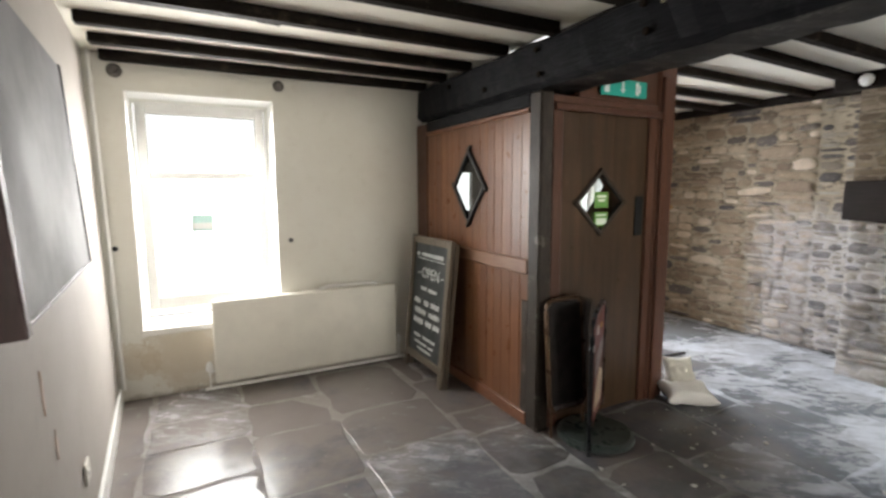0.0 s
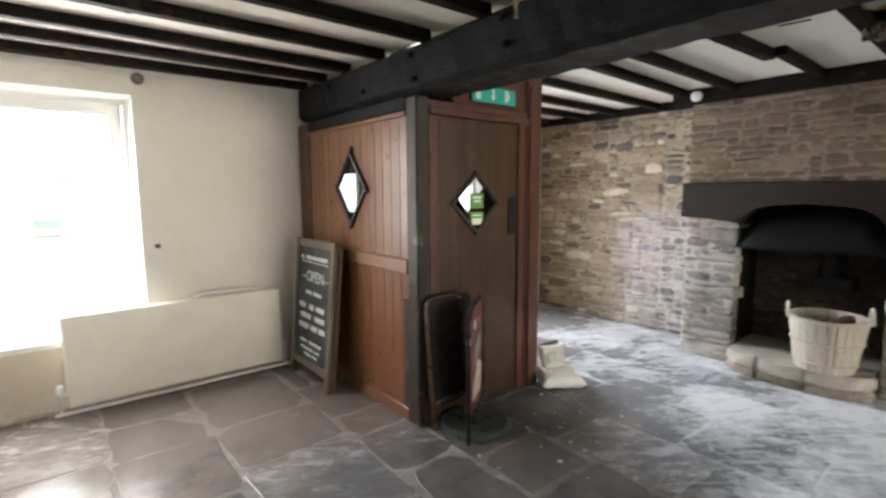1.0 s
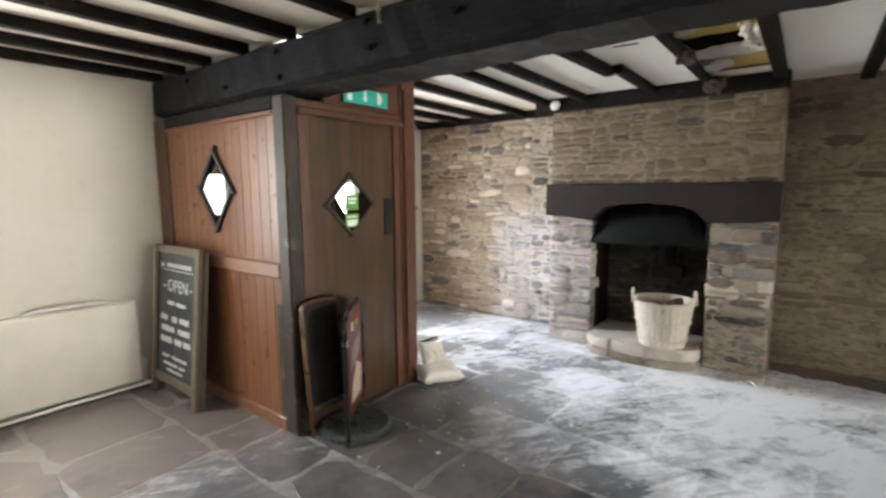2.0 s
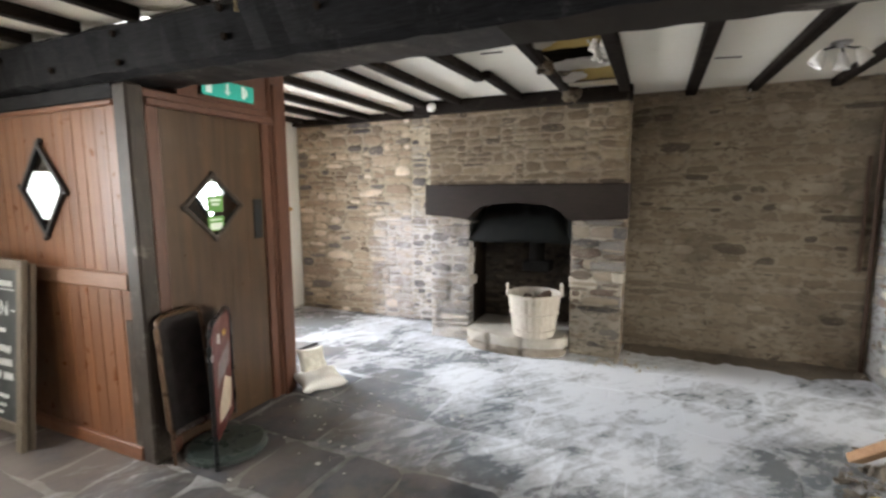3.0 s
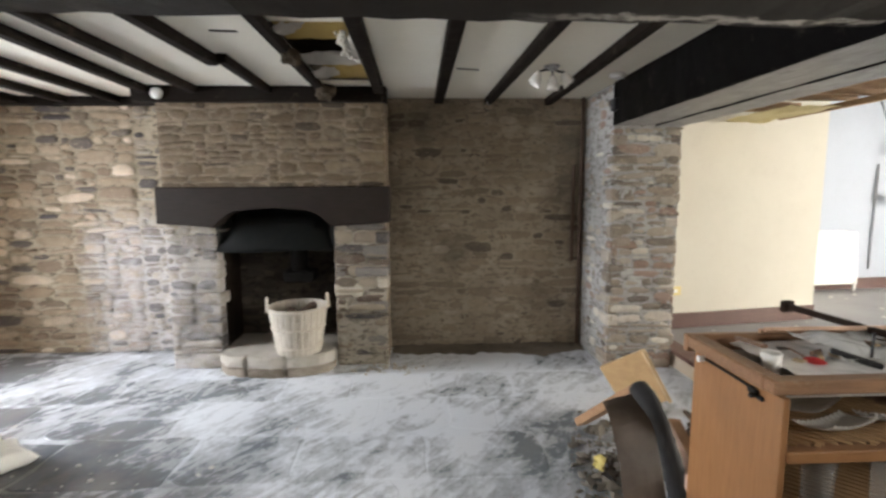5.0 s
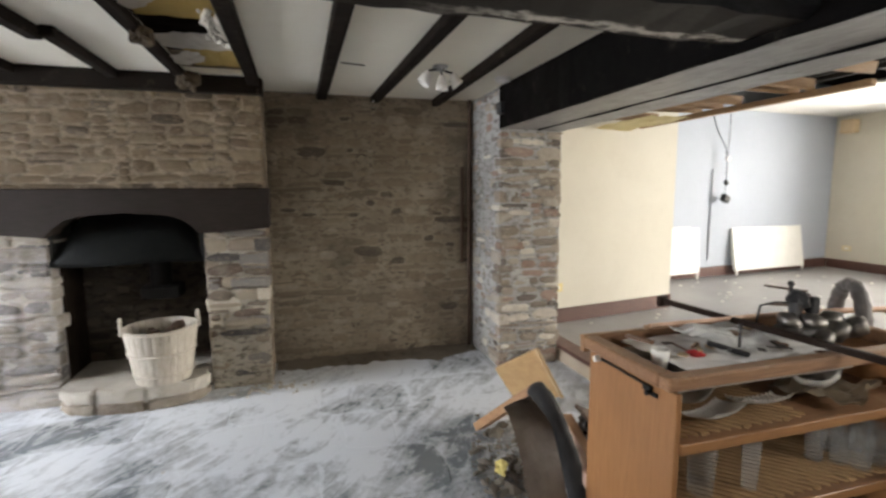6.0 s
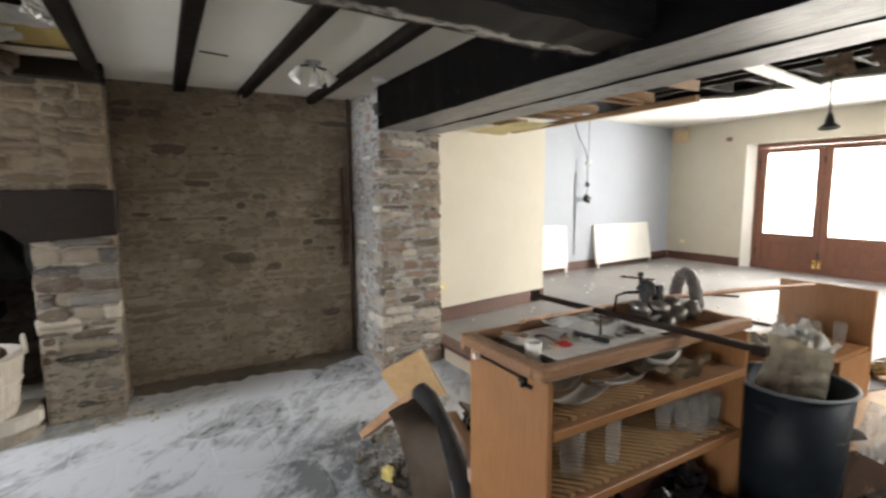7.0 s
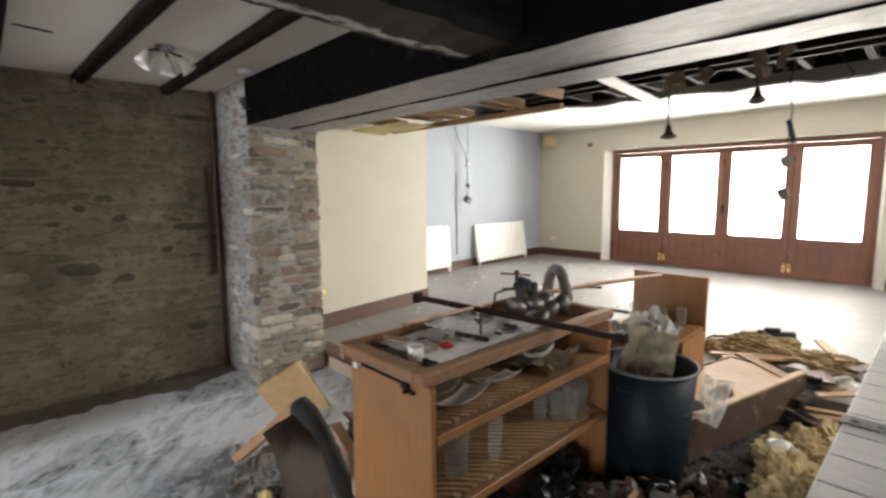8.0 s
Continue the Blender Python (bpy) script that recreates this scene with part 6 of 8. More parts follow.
# Beer taps and hose on the back of the cabinet.
taps = group_of("beer_taps", "cluster of dirty chrome beer taps with a black handle", "beer taps", m=Matrix.Translation((2.24, -2.17, 0.80)))
part("base", boxes((-0.06, 0.08, -0.22, 0.16, 0.06, 0.115), bevel=0.012), plain("dirty chrome", (0.32, 0.31, 0.30), 0.32, 1.0, 0.6, 18), taps)
for k, (x, y, z, r) in enumerate(((0.05, 0.09, 0.125, 0.058), (0.0, 0.02, 0.13, 0.055), (0.02, -0.10, 0.13, 0.058), (-0.05, -0.04, 0.10, 0.06), (-0.07, 0.06, 0.075, 0.055), (-0.06, -0.15, 0.115, 0.05))):
    part("knob", lathe(bmesh.new(), [(0.012, -0.05), (r * 0.6, -0.03), (r, 0.0), (r * 0.9, 0.022), (r * 0.4, 0.034), (0, 0.036)], 18, pose(x, y, z, 20 - 15 * k, 12 * k - 20, 0)), plain("tarnished chrome", (0.30, 0.28, 0.26), 0.45, 1.0, 0.7, 24), taps, smooth=True)
bm = tube(bmesh.new(), [(0.05, 0.06, 0.12), (0.06, 0.05, 0.20), (0.075, 0.02, 0.24)], [0.02, 0.03, 0.024], 10)
lump(bm, (0.05, 0.055, 0.045), 6, 2, 0.4, Matrix.Translation((0.075, 0.015, 0.215)))
block(bm, 0.03, 0.07, -0.06, -0.01, 0.15, 0.23, bevel=0.008)
lathe(bm, [(0.008, 0), (0.008, 0.03), (0.016, 0.036), (0.010, 0.052)], 10, pose(0.095, 0.04, 0.245))
part("tap_handle", bm, black_plastic, taps, "black tap handle")
part("spout", tube(bmesh.new(), [(0.06, 0.05, 0.205), (0.10, 0.12, 0.205), (0.12, 0.18, 0.19), (0.125, 0.19, 0.11)], 0.005, 8), iron, taps)
part("lever", boxes((-0.01, 0.01, -0.07, 0.02, 0.17, 0.18), bevel=0.003, m=pose(0.06, 0.0, 0, 25, 0, 10)), steel, taps)
hose = group_of("hose_coil", "thick grey ribbed hose arched behind the taps", "hose")
pts = []
for k in range(17):
    a = math.pi * (0.06 + 0.92 * k / 16)
    pts.append((2.345 + 0.105 * math.cos(a), -2.52 - 0.06 * math.cos(a), 0.87 + 0.185 * math.sin(a)))
part("ribbed_tube", tube(bmesh.new(), pts, [0.030 + 0.004 * (k % 2) for k in range(17)], 12), plain("grey rubber hose", (0.13, 0.12, 0.115), 0.5, 0, 0.4), hose)
for (dx, z0, rx) in ((0, 0.892, 0), (0.03, 0.906, 0.6)):
    ob = part("copper_strip", tube(bmesh.new(), [(2.44 - dx, -1.45, z0 + 0.022), (2.42 - dx, -2.3, z0 + 0.025), (2.30 - dx, -2.9, z0 + 0.03), (2.16 - dx, -3.45, z0 + 0.028)], 0.011, 6), plain("copper trim", (0.42, 0.26, 0.17), 0.4, 0.2, 0.4))
    tagged(ob, "long reddish copper trim lying along the units", "trim", "copper trims")

# Second unit farther along, seen from its open side.
unit = group_of("bar_unit", "low brown open bar unit with a shelf", "cabinet")
UX0, UX1, UY0, UY1 = 1.92, 2.44, -3.74, -3.02
part("end_panel", boxes((UX0, UX1, UY0, UY0 + 0.022, 0.0, 0.90), bevel=0.002), oak, unit)
part("shelf", boxes((UX0 + 0.01, UX1, UY0 + 0.022, UY1, 0.535, 0.557), bevel=0.002), oak_y, unit)
part("shelf", boxes((UX0 + 0.01, UX1, UY0 + 0.022, UY1, 0.10, 0.122), bevel=0.002), oak_y, unit)
part("side_panel", boxes((UX0, UX0 + 0.02, UY0 + 0.022, UY0 + 0.42, 0.122, 0.53), bevel=0.002), oak, unit)
part("end_panel", boxes((UX0 + 0.05, UX1, UY1, UY1 + 0.02, 0.0, 0.56), bevel=0.002), oak, unit)
for k in range(4):
    tumbler((2.02 + 0.1 * k, -3.55 + 0.08 * (k % 2), 0.557), 0.035, 0.15)
carton("plastic_tray", (2.14, -3.25, 0.558), (0.12, 0.15, 0.09), 14, "crumpled plastic tray on the far unit")
poly = plain("cloudy polythene", (0.52, 0.50, 0.45), 0.18, 0, 0.6, 14, 0.3)


def crumple(name, at, size, seed, material, label, category, rough=0.55, cuts=3, group="", floor_z=None, rz=0):
    bm = lump(bmesh.new(), size, seed, cuts, rough)
    if floor_z is not None:
        for v in bm.verts:
            v.co.z = max(v.co.z, floor_z - at[2])
    ob = part(name, bm, material)
    ob.matrix_world = pose(*at, 0, 0, rz)
    return tagged(ob, label, category, group)




def crumpled(name, at, size, turn, seed, material, label, category, amp=0.05, cells=15, group=""):
    """A stiff plastic sheet, folded and creased, with a torn outline."""
    shift = Vector((seed * 1.9, seed * 0.7, seed))
    bm = sheet(bmesh.new(), size[0], size[1], cells, cells, lambda u, v: amp * (abs(noise.noise(Vector((u * 2.4, v * 2.4, 0)) + shift)) * 1.6 + 0.5 * noise.noise(Vector((u * 6, v * 5, 3)) + shift)))
    for v in bm.verts:
        v.co.x += 0.10 * size[0] * noise.noise(v.co * 9 + shift)
        v.co.y += 0.10 * size[1] * noise.noise(v.co * 9 - shift)
    bmesh.ops.solidify(bm, geom=bm.faces[:], thickness=0.002)
    ob = part(name, bm, material)
    ob.matrix_world = pose(*at, *turn)
    return tagged(ob, label, category, group)


sheen = plain("clear polythene", (0.92, 0.93, 0.92), 0.12, 0, 0.25, 14, 0.2)
n = Nodes("thin clear polythene")
film = n.done((0.80, 0.81, 0.80), 0.1, n.noise(20, 5, 0.7), 0.4, 0.01, Alpha=0.45)
for k, (at, size, turn) in enumerate((((2.16, -3.10, 0.615), (0.30, 0.34), (12, 8, 20)), ((2.06, -3.22, 0.625), (0.22, 0.26), (-28, 14, 70)), ((2.22, -3.28, 0.60), (0.26, 0.20), (40, -10, 130)))):
    crumpled("polythene_sheet", at, size, turn, 12 + k, (poly, sheen, film)[k], "crumpled clear polythene sheet beside the bin", "polythene", 0.07, 15, "polythene sheets")

crumpled("polythene_sheet", (2.27, -1.74, 0.895), (0.27, 0.44), (4, -6, 4), 33, sheen, "bright crumpled polythene over the tray in the cabinet top", "polythene", 0.035, 20)
crumpled("dusty_sheet", (2.12, -2.08, 0.688), (0.30, 0.34), (3, 5, 20), 37, plain("dusty brown film", (0.36, 0.29, 0.20), 0.35, 0, 0.5, 12, 0.3), "dusty crumpled film on the upper cabinet shelf", "polythene", 0.05, 18)

# Bin with rubbish.
bin_ob = group_of("dustbin", "dark blue plastic dustbin full of polythene", "bin", m=Matrix.Translation((1.845, -2.625, 0.0)) @ Matrix.Diagonal((1, 1, 1.07, 1)))
navy = plain("dark blue plastic", (0.011, 0.017, 0.025), 0.5, 0, 0.5, 9, 0.1, spec=0.22)
tub = part("tub", lathe(bmesh.new(), [(0.185, 0.0), (0.195, 0.01), (0.215, 0.2), (0.236, 0.56), (0.23, 0.56), (0.21, 0.2), (0.185, 0.02), (0.0, 0.02)], 40), navy, bin_ob, smooth=True)
part("rim", tube(bmesh.new(), [(0.241 * math.cos(2 * math.pi * k / 40), 0.241 * math.sin(2 * math.pi * k / 40), 0.562) for k in range(40)], 0.008, 8, closed=True), plain("scuffed blue rim", (0.17, 0.19, 0.21), 0.4, 0, 0.3), tub, smooth=True)
for s in (-1, 1):
    part("handle", boxes((-0.04, 0.04, s * 0.235 - 0.015, s * 0.235 + 0.015, 0.47, 0.50), bevel=0.006), navy, tub)
bag_grey = plain("grey plastic bag", (0.46, 0.43, 0.35), 0.3, 0, 0.5, 9, 0.3)
crumpled("rubbish_bag", (1.87, -2.68, 0.63), (0.26, 0.27), (70, 9, 203), 5, bag_grey, "stiff cloudy plastic bag standing folded in the bin", "bag", 0.05, 16, "bags in the bin")
crumpled("rubbish_bag", (1.93, -2.72, 0.62), (0.22, 0.24), (62, -14, 178), 9, bag_grey, "stiff cloudy plastic bag standing folded in the bin", "bag", 0.06, 14, "bags in the bin")
crumple("dust_pile", (1.83, -2.64, 0.40), (0.19, 0.19, 0.08), 5, plain("dark rubbish", (0.05, 0.04, 0.035), 0.9, 0, 0.5), "dark rubbish filling the bin", "rubbish")

# Low plinth of boards beside the bin, with rubbish on it.
plinth = group_of("timber_plinth", "low broken wooden plinth of pale boards", "plinth")
PM = Matrix.Translation((1.70, -2.80, 0.0)) @ Matrix.Rotation(math.atan2(-1.26, -0.29), 4, "Z")
ply = timber("raw plywood", (0.50, 0.33, 0.18), (0.34, 0.2, 0.10), 0.7, (1.2, 12, 12))
dirty_board = timber("dirty board", (0.085, 0.046, 0.027), (0.036, 0.02, 0.013), 0.65, (1.2, 12, 12), (0.4, 0.34, 0.26), 0.5)
part("front_board", boxes((0.0, 1.30, -0.02, 0.02, 0.02, 0.27), bevel=0.004, m=PM), dirty_board, plinth)
part("top_edge", boxes((0.0, 1.30, -0.022, 0.022, 0.272, 0.285), bevel=0.003, m=PM), ply, plinth)
part("top_board", boxes((0.05, 1.28, 0.02, 0.46, 0.225, 0.245), bevel=0.002, m=PM), ply, plinth)
part("rear_board", boxes((0.05, 1.28, 0.46, 0.48, 0.0, 0.25), bevel=0.002, m=PM), dirty_board, plinth)
part("end_board", boxes((1.28, 1.30, 0.02, 0.46, 0.0, 0.25), bevel=0.002, m=PM), dirty_board, plinth)
crumpled("polythene_sheet", (1.62, -2.95, 0.36), (0.13, 0.26), (66, 14, 190), 21, film, "crumpled clear polythene sheet standing on the plinth", "polythene", 0.05, 14)
crumple("brick_piece", (1.68, -3.35, 0.27), (0.05, 0.04, 0.03), 14, plain("red clay", (0.22, 0.08, 0.05), 0.85, 0, 0.4), "broken red clay piece on the plinth", "brick")
wool_pile = plaster("dirty yellow wool", (0.48, 0.37, 0.19), (0.17, 0.125, 0.07), 1.0, 0.95, 1.0)
rnd = random.Random(5)
def tufts(at, size, seed, base):
    """A torn clump of wool: many small fibrous lumps in one piece."""
    bm = lump(bmesh.new(), (1, 1, 1), seed, 5, 0.0)
    for v in bm.verts:
        p = v.co.copy()
        key = p * 1.5 + Vector((seed, 0, 0))
        v.co *= 1 + 0.45 * noise.noise(key) + 0.30 * noise.noise(key * 2.6) + 0.22 * abs(noise.noise(key * 6)) + 0.14 * noise.noise(key * 13)
        v.co = Vector((v.co.x * size[0], v.co.y * size[1], max(v.co.z * size[2] + 0.35 * size[2], 0.001)))
    ob = part("insulation_wool", bm, wool_pile)
    ob.location = (at[0], at[1], base)
    return tagged(ob, "torn clump of dirty yellow insulation wool", "insulation", "insulation clumps")


for k, (x, y, sx, sy, sz) in enumerate(((1.20, -2.78, 0.16, 0.22, 0.17), (1.27, -3.12, 0.16, 0.18, 0.16), (1.13, -3.38, 0.16, 0.22, 0.14), (1.75, -4.62, 0.30, 0.14, 0.12), (1.40, -4.55, 0.28, 0.14, 0.11), (1.97, -4.52, 0.16, 0.12, 0.09))):
    tufts((x, y), (sx, sy, sz), 20 + k, 0.15 if y < -4 else 0.0)
for k, (x, y, rz, w, h, t) in enumerate(((1.35, -2.55, 20, 0.5, 0.10, 0.02), (1.30, -3.55, 70, 0.7, 0.12, 0.025), (1.15, -4.0, 40, 0.6, 0.08, 0.03), (1.55, -4.35, 5, 0.9, 0.14, 0.02), (1.15, -4.7, -25, 0.7, 0.10, 0.04), (2.1, -4.5, 30, 0.5, 0.09, 0.03))):
    z = 0.16 if y < -4.0 else 0.13 + 0.02 * k
    if y >= -4.0:
        z = 0.02 * k + 0.001
    ob = part("loose_board", boxes((-w / 2, w / 2, -h / 2, h / 2, 0, t), bevel=0.003, m=pose(x, y, z, 0, 0, rz)), dirty_board if k % 2 else ply)
    tagged(ob, "loose dirty board lying on the floor", "board", "loose boards")
blackbox = group_of("power_tool", "dark blue and black tool case on the rubbish", "tool case")
part("case", boxes((-0.13, 0.13, -0.06, 0.06, 0.0, 0.075), bevel=0.012, m=pose(1.70, -4.72, 0.30, 0, 4, 12)), plain("dark case", (0.05, 0.055, 0.07), 0.4, 0, 0.3), blackbox)
part("lid", boxes((0.05, 0.16, -0.05, 0.07, 0.076, 0.11), bevel=0.01, m=pose(1.62, -4.73, 0.30, 0, 4, 12)), black_plastic, blackbox)
part("side_pocket", boxes((0.13, 0.25, -0.05, 0.05, 0.0, 0.06), bevel=0.01, m=pose(1.70, -4.72, 0.295, 0, 4, 12)), plain("tan case side", (0.22, 0.18, 0.13), 0.6), blackbox)
white_lump = plain("white rubble", (0.70, 0.68, 0.64), 0.85, 0, 0.3, 12, 0.4)
for k, (x, y, s) in enumerate(((1.85, -4.05, 0.09), (1.66, -4.12, 0.08), (1.22, -4.30, 0.10), (1.05, -4.55, 0.12), (1.30, -2.95, 0.07))):
    crumple("plaster_lump", (x, y, 0.19 if y < -4 else 0.22), (s, s * 0.7, s * 0.5), 30 + k, white_lump, "lump of broken white plaster", "plaster", 0.5, 2, "plaster lumps", rz=k * 50)

rnd = random.Random(73)
for k in range(22):
    x, y = rnd.uniform(0.98, 2.0), rnd.uniform(-4.75, -3.75)
    w, h = rnd.uniform(0.25, 0.7), rnd.uniform(0.03, 0.11)
    z = (0.155 if y < -4.05 else 0.05) + 0.012 * k * rnd.random()
    ob = part("broken_board", boxes((-w / 2, w / 2, -h / 2, h / 2, 0, 0.016), bevel=0.002, m=pose(x, y, z, rnd.uniform(-6, 6), rnd.uniform(-7, 7), rnd.uniform(0, 180))), (dirty_board, ply, lath_wood, skirt_wood)[k % 4])
    tagged(ob, "splintered board in the heap of rubbish", "board", "boards in the heap")
for k in range(7):
    x, y, a = rnd.uniform(1.0, 1.95), rnd.uniform(-4.6, -3.9), rnd.uniform(0.03, 0.09)
    crumple("plaster_lump", (x, y, 0.17 + a * 0.3), (a, a * 0.7, a * 0.5), 60 + k, white_lump, "lump of broken white plaster", "plaster", 0.6, 2, "plaster lumps", rz=k * 40)
brown_bits = bmesh.new()
for k in range(170):
    x, y = rnd.gauss(1.45, 0.22), rnd.gauss(-2.25, 0.38)
    a = rnd.choice((0.015, 0.025, 0.04, 0.06))
    if 0.97 < x < 1.9 and y < -1.3 and (x - 1.83) ** 2 + (y + 2.64) ** 2 > 0.08:
        lump(brown_bits, (a, a * rnd.uniform(0.2, 0.7), a * rnd.uniform(0.2, 0.5)), k, 1, 0.9, pose(x, y, a * 0.3 + 0.02, rnd.uniform(-40, 40), rnd.uniform(-30, 30), rnd.uniform(0, 360)))
tagged(part("wood_debris", brown_bits, plaster("brown wood debris", (0.15, 0.11, 0.07), (0.045, 0.032, 0.022), 1.0, 0.85, 0.5)), "brown splintered debris on the dark floor", "debris", kind="stuff")

rnd = random.Random(19)
for k in range(46):
    x, y = rnd.uniform(1.28, 1.78), rnd.uniform(-2.42, -1.85)
    w = rnd.uniform(0.06, 0.24)
    ob = part("splinter", boxes((-w / 2, w / 2, -0.012, 0.012, 0, rnd.uniform(0.006, 0.02)), bevel=0.002, m=pose(x, y, 0.03 + 0.10 * rnd.random() ** 2, rnd.uniform(-25, 25), rnd.uniform(-25, 25), rnd.uniform(0, 180))), (ply, dirty_board, lath_wood)[k % 3])
    tagged(ob, "splintered piece of wood among the floor rubbish", "splinter", "splinters")

# Rubbish on the floor in front of the units.
n = Nodes("dusty jar glass")
jar_glass = n.done((0.42, 0.43, 0.42), 0.08, None, Alpha=0.4)
for k, (x, y, r, h) in enumerate(((1.72, -2.05, 0.055, 0.12), (1.58, -2.16, 0.05, 0.11), (1.80, -2.25, 0.045, 0.10), (1.62, -2.33, 0.06, 0.13), (1.45, -2.2, 0.05, 0.1))):
    jar = group_of("glass_jar", "dusty empty glass jar on the dark floor", "jar", "glass jars", m=pose(x, y, 0.0, 0, 0, k * 30))
    part("jar_body", lathe(bmesh.new(), [(r * 0.9, 0.0), (r, 0.01), (r, h * 0.75), (r * 0.7, h * 0.9), (r * 0.7, h), (r * 0.66, h), (r * 0.66, h * 0.9), (r * 0.95, h * 0.74), (r * 0.95, 0.012), (0, 0.012)], 20), jar_glass, jar, smooth=True)
black_film = plain("black polythene", (0.016, 0.015, 0.016), 0.22, 0, 0.3, 12, 0.3)
brown_film = plain("dark brown polythene", (0.055, 0.038, 0.03), 0.3, 0, 0.4, 12, 0.3)
mauve_film = plain("dark mauve polythene", (0.10, 0.055, 0.06), 0.3, 0, 0.4, 12, 0.3)
for k, (x, y, a, h, tone) in enumerate(((2.00, -2.00, 0.10, 0.09, black_film), (1.87, -2.15, 0.08, 0.07, brown_film), (1.75, -2.25, 0.07, 0.07, mauve_film), (1.62, -2.40, 0.10, 0.07, black_film), (1.50, -2.58, 0.09, 0.08, brown_film), (1.40, -2.70, 0.08, 0.06, black_film), (2.08, -2.22, 0.11, 0.11, black_film), (2.10, -1.75, 0.12, 0.08, black_film))):
    crumple("film_scrap", (x, y, h * 0.55), (a, a * 0.8, h), 80 + k, tone, "crumpled dark polythene lying among the floor rubbish", "polythene", 0.9, 3, "dark polythene scraps", 0.0, k * 47)
rnd = random.Random(41)
dark_rubble = bmesh.new()
for k in range(190):
    x, y = rnd.uniform(1.2, 1.93), rnd.uniform(-3.0, -1.75)
    s = rnd.uniform(0.012, 0.055)
    lump(dark_rubble, (s, s * rnd.uniform(0.5, 1), s * rnd.uniform(0.3, 0.7)), k, 1, 0.5, pose(x, y, s * 0.3, 0, 0, rnd.uniform(0, 360)))
ob = part("floor_rubble", dark_rubble, plain("dark debris", (0.055, 0.043, 0.034), 0.9, 0, 0.6, 25, 0.3))
tagged(ob, "dark broken rubbish strewn over the floor", "rubble", kind="stuff")
crumbs = bmesh.new()
for k in range(230):
    x = rnd.gauss(2.95, 0.28)
    y = -1.03 + rnd.gauss(0, 0.10) - 0.25 * (x - 2.95)
    s = rnd.choice((0.006, 0.01, 0.014, 0.02, 0.035)) * rnd.uniform(0.7, 1.3)
    lump(crumbs, (s, s * rnd.uniform(0.3, 1), s * rnd.uniform(0.2, 0.6)), k, 1, 1.1, pose(x, y, s * 0.3, rnd.uniform(-40, 40), rnd.uniform(-30, 30), rnd.uniform(0, 360)))
ob = part("plaster_rubble", crumbs, plaster("grey plaster rubble", (0.23, 0.21, 0.175), (0.07, 0.058, 0.045), 1.0, 0.9, 0.6))
tagged(ob, "crumbled plaster rubble beside the cabinet", "rubble", kind="stuff")

# Wood and sheet leaning against the cabinet's end.
def plank_between(name, a, b, wide, thick, material, label, category, roll=0.0, group=""):
    a, b = Vector(a), Vector(b)
    way = b - a
    m = Matrix.Translation(a) @ way.to_track_quat("X", "Z").to_matrix().to_4x4() @ Matrix.Rotation(radians(roll), 4, "X")
    ob = part(name, boxes((0, way.length, -wide / 2, wide / 2, -thick / 2, thick / 2), bevel=0.003, m=m), material)
    return tagged(ob, label, category, group)


stud_wood = timber("sawn softwood", (0.42, 0.25, 0.13), (0.26, 0.14, 0.07), 0.7, (3, 6, 6), spread=0.1)
plank_between("timber_stud", (3.43, -1.06, 0.035), (2.90, -1.19, 0.49), 0.075, 0.05, stud_wood, "sawn timber stud propped on the rubbish", "stud")
mdf = timber("tan board", (0.56, 0.38, 0.19), (0.44, 0.28, 0.13), 0.6, (3, 3, 3), spread=0.0, strength=0.05)
A, B, C = Vector((3.37, -1.40, 0.51)), Vector((3.36, -1.58, 0.19)), Vector((3.66, -1.26, 0.30))
u, v = (B - A), (C - A)
nrm = u.cross(v).normalized()
bm = bmesh.new()
quad = [A, B, A + u + v * 0.95, C]
lo = [bm.verts.new(p) for p in quad]
hi = [bm.verts.new(p + nrm * 0.022) for p in quad]
bm.faces.new(lo)
bm.faces.new(hi[::-1])
for i in range(4):
    j = (i + 1) % 4
    bm.faces.new((lo[i], hi[i], hi[j], lo[j]))
ob = part("chipboard_offcut", bm, mdf)
tagged(ob, "tan chipboard offcut propped against the rubbish", "board")
plank_between("pale_batten", A + Vector((-0.015, -0.01, 0.012)), B + Vector((-0.015, -0.01, 0.0)), 0.03, 0.02, timber("pale batten wood", (0.66, 0.50, 0.28), (0.5, 0.36, 0.2), 0.6, (3, 3, 3)), "pale batten along the chipboard edge", "batten")
for k, (a, b, w, t) in enumerate((((2.55, -1.35, 0.10), (3.2, -1.52, 0.14), 0.10, 0.04), ((2.5, -1.27, 0.17), (3.05, -1.38, 0.22), 0.07, 0.05), ((2.52, -1.5, 0.22), (3.15, -1.62, 0.2), 0.12, 0.02))):
    plank_between("broken_plank", a, b, w, t, (stud_wood, plain("pink batten", (0.50, 0.36, 0.30), 0.7, 0, 0.3), dirty_board)[k], "short broken plank behind the cabinet end", "plank", k * 12, "broken planks")
crumple("black_bag", (3.0, -1.62, 0.10), (0.16, 0.10, 0.08), 8, plain("black polythene", (0.015, 0.016, 0.018), 0.22, 0, 0.2), "crumpled black polythene bag on the floor", "bag", 0.5, 3, "", 0.0)
crumple("yellow_sponge", (2.93, -1.0, 0.06), (0.05, 0.03, 0.035), 2, plain("yellow foam", (0.55, 0.46, 0.16), 0.9, 0, 0.5), "scrap of yellow foam in the rubble", "foam", 0.9, 2)

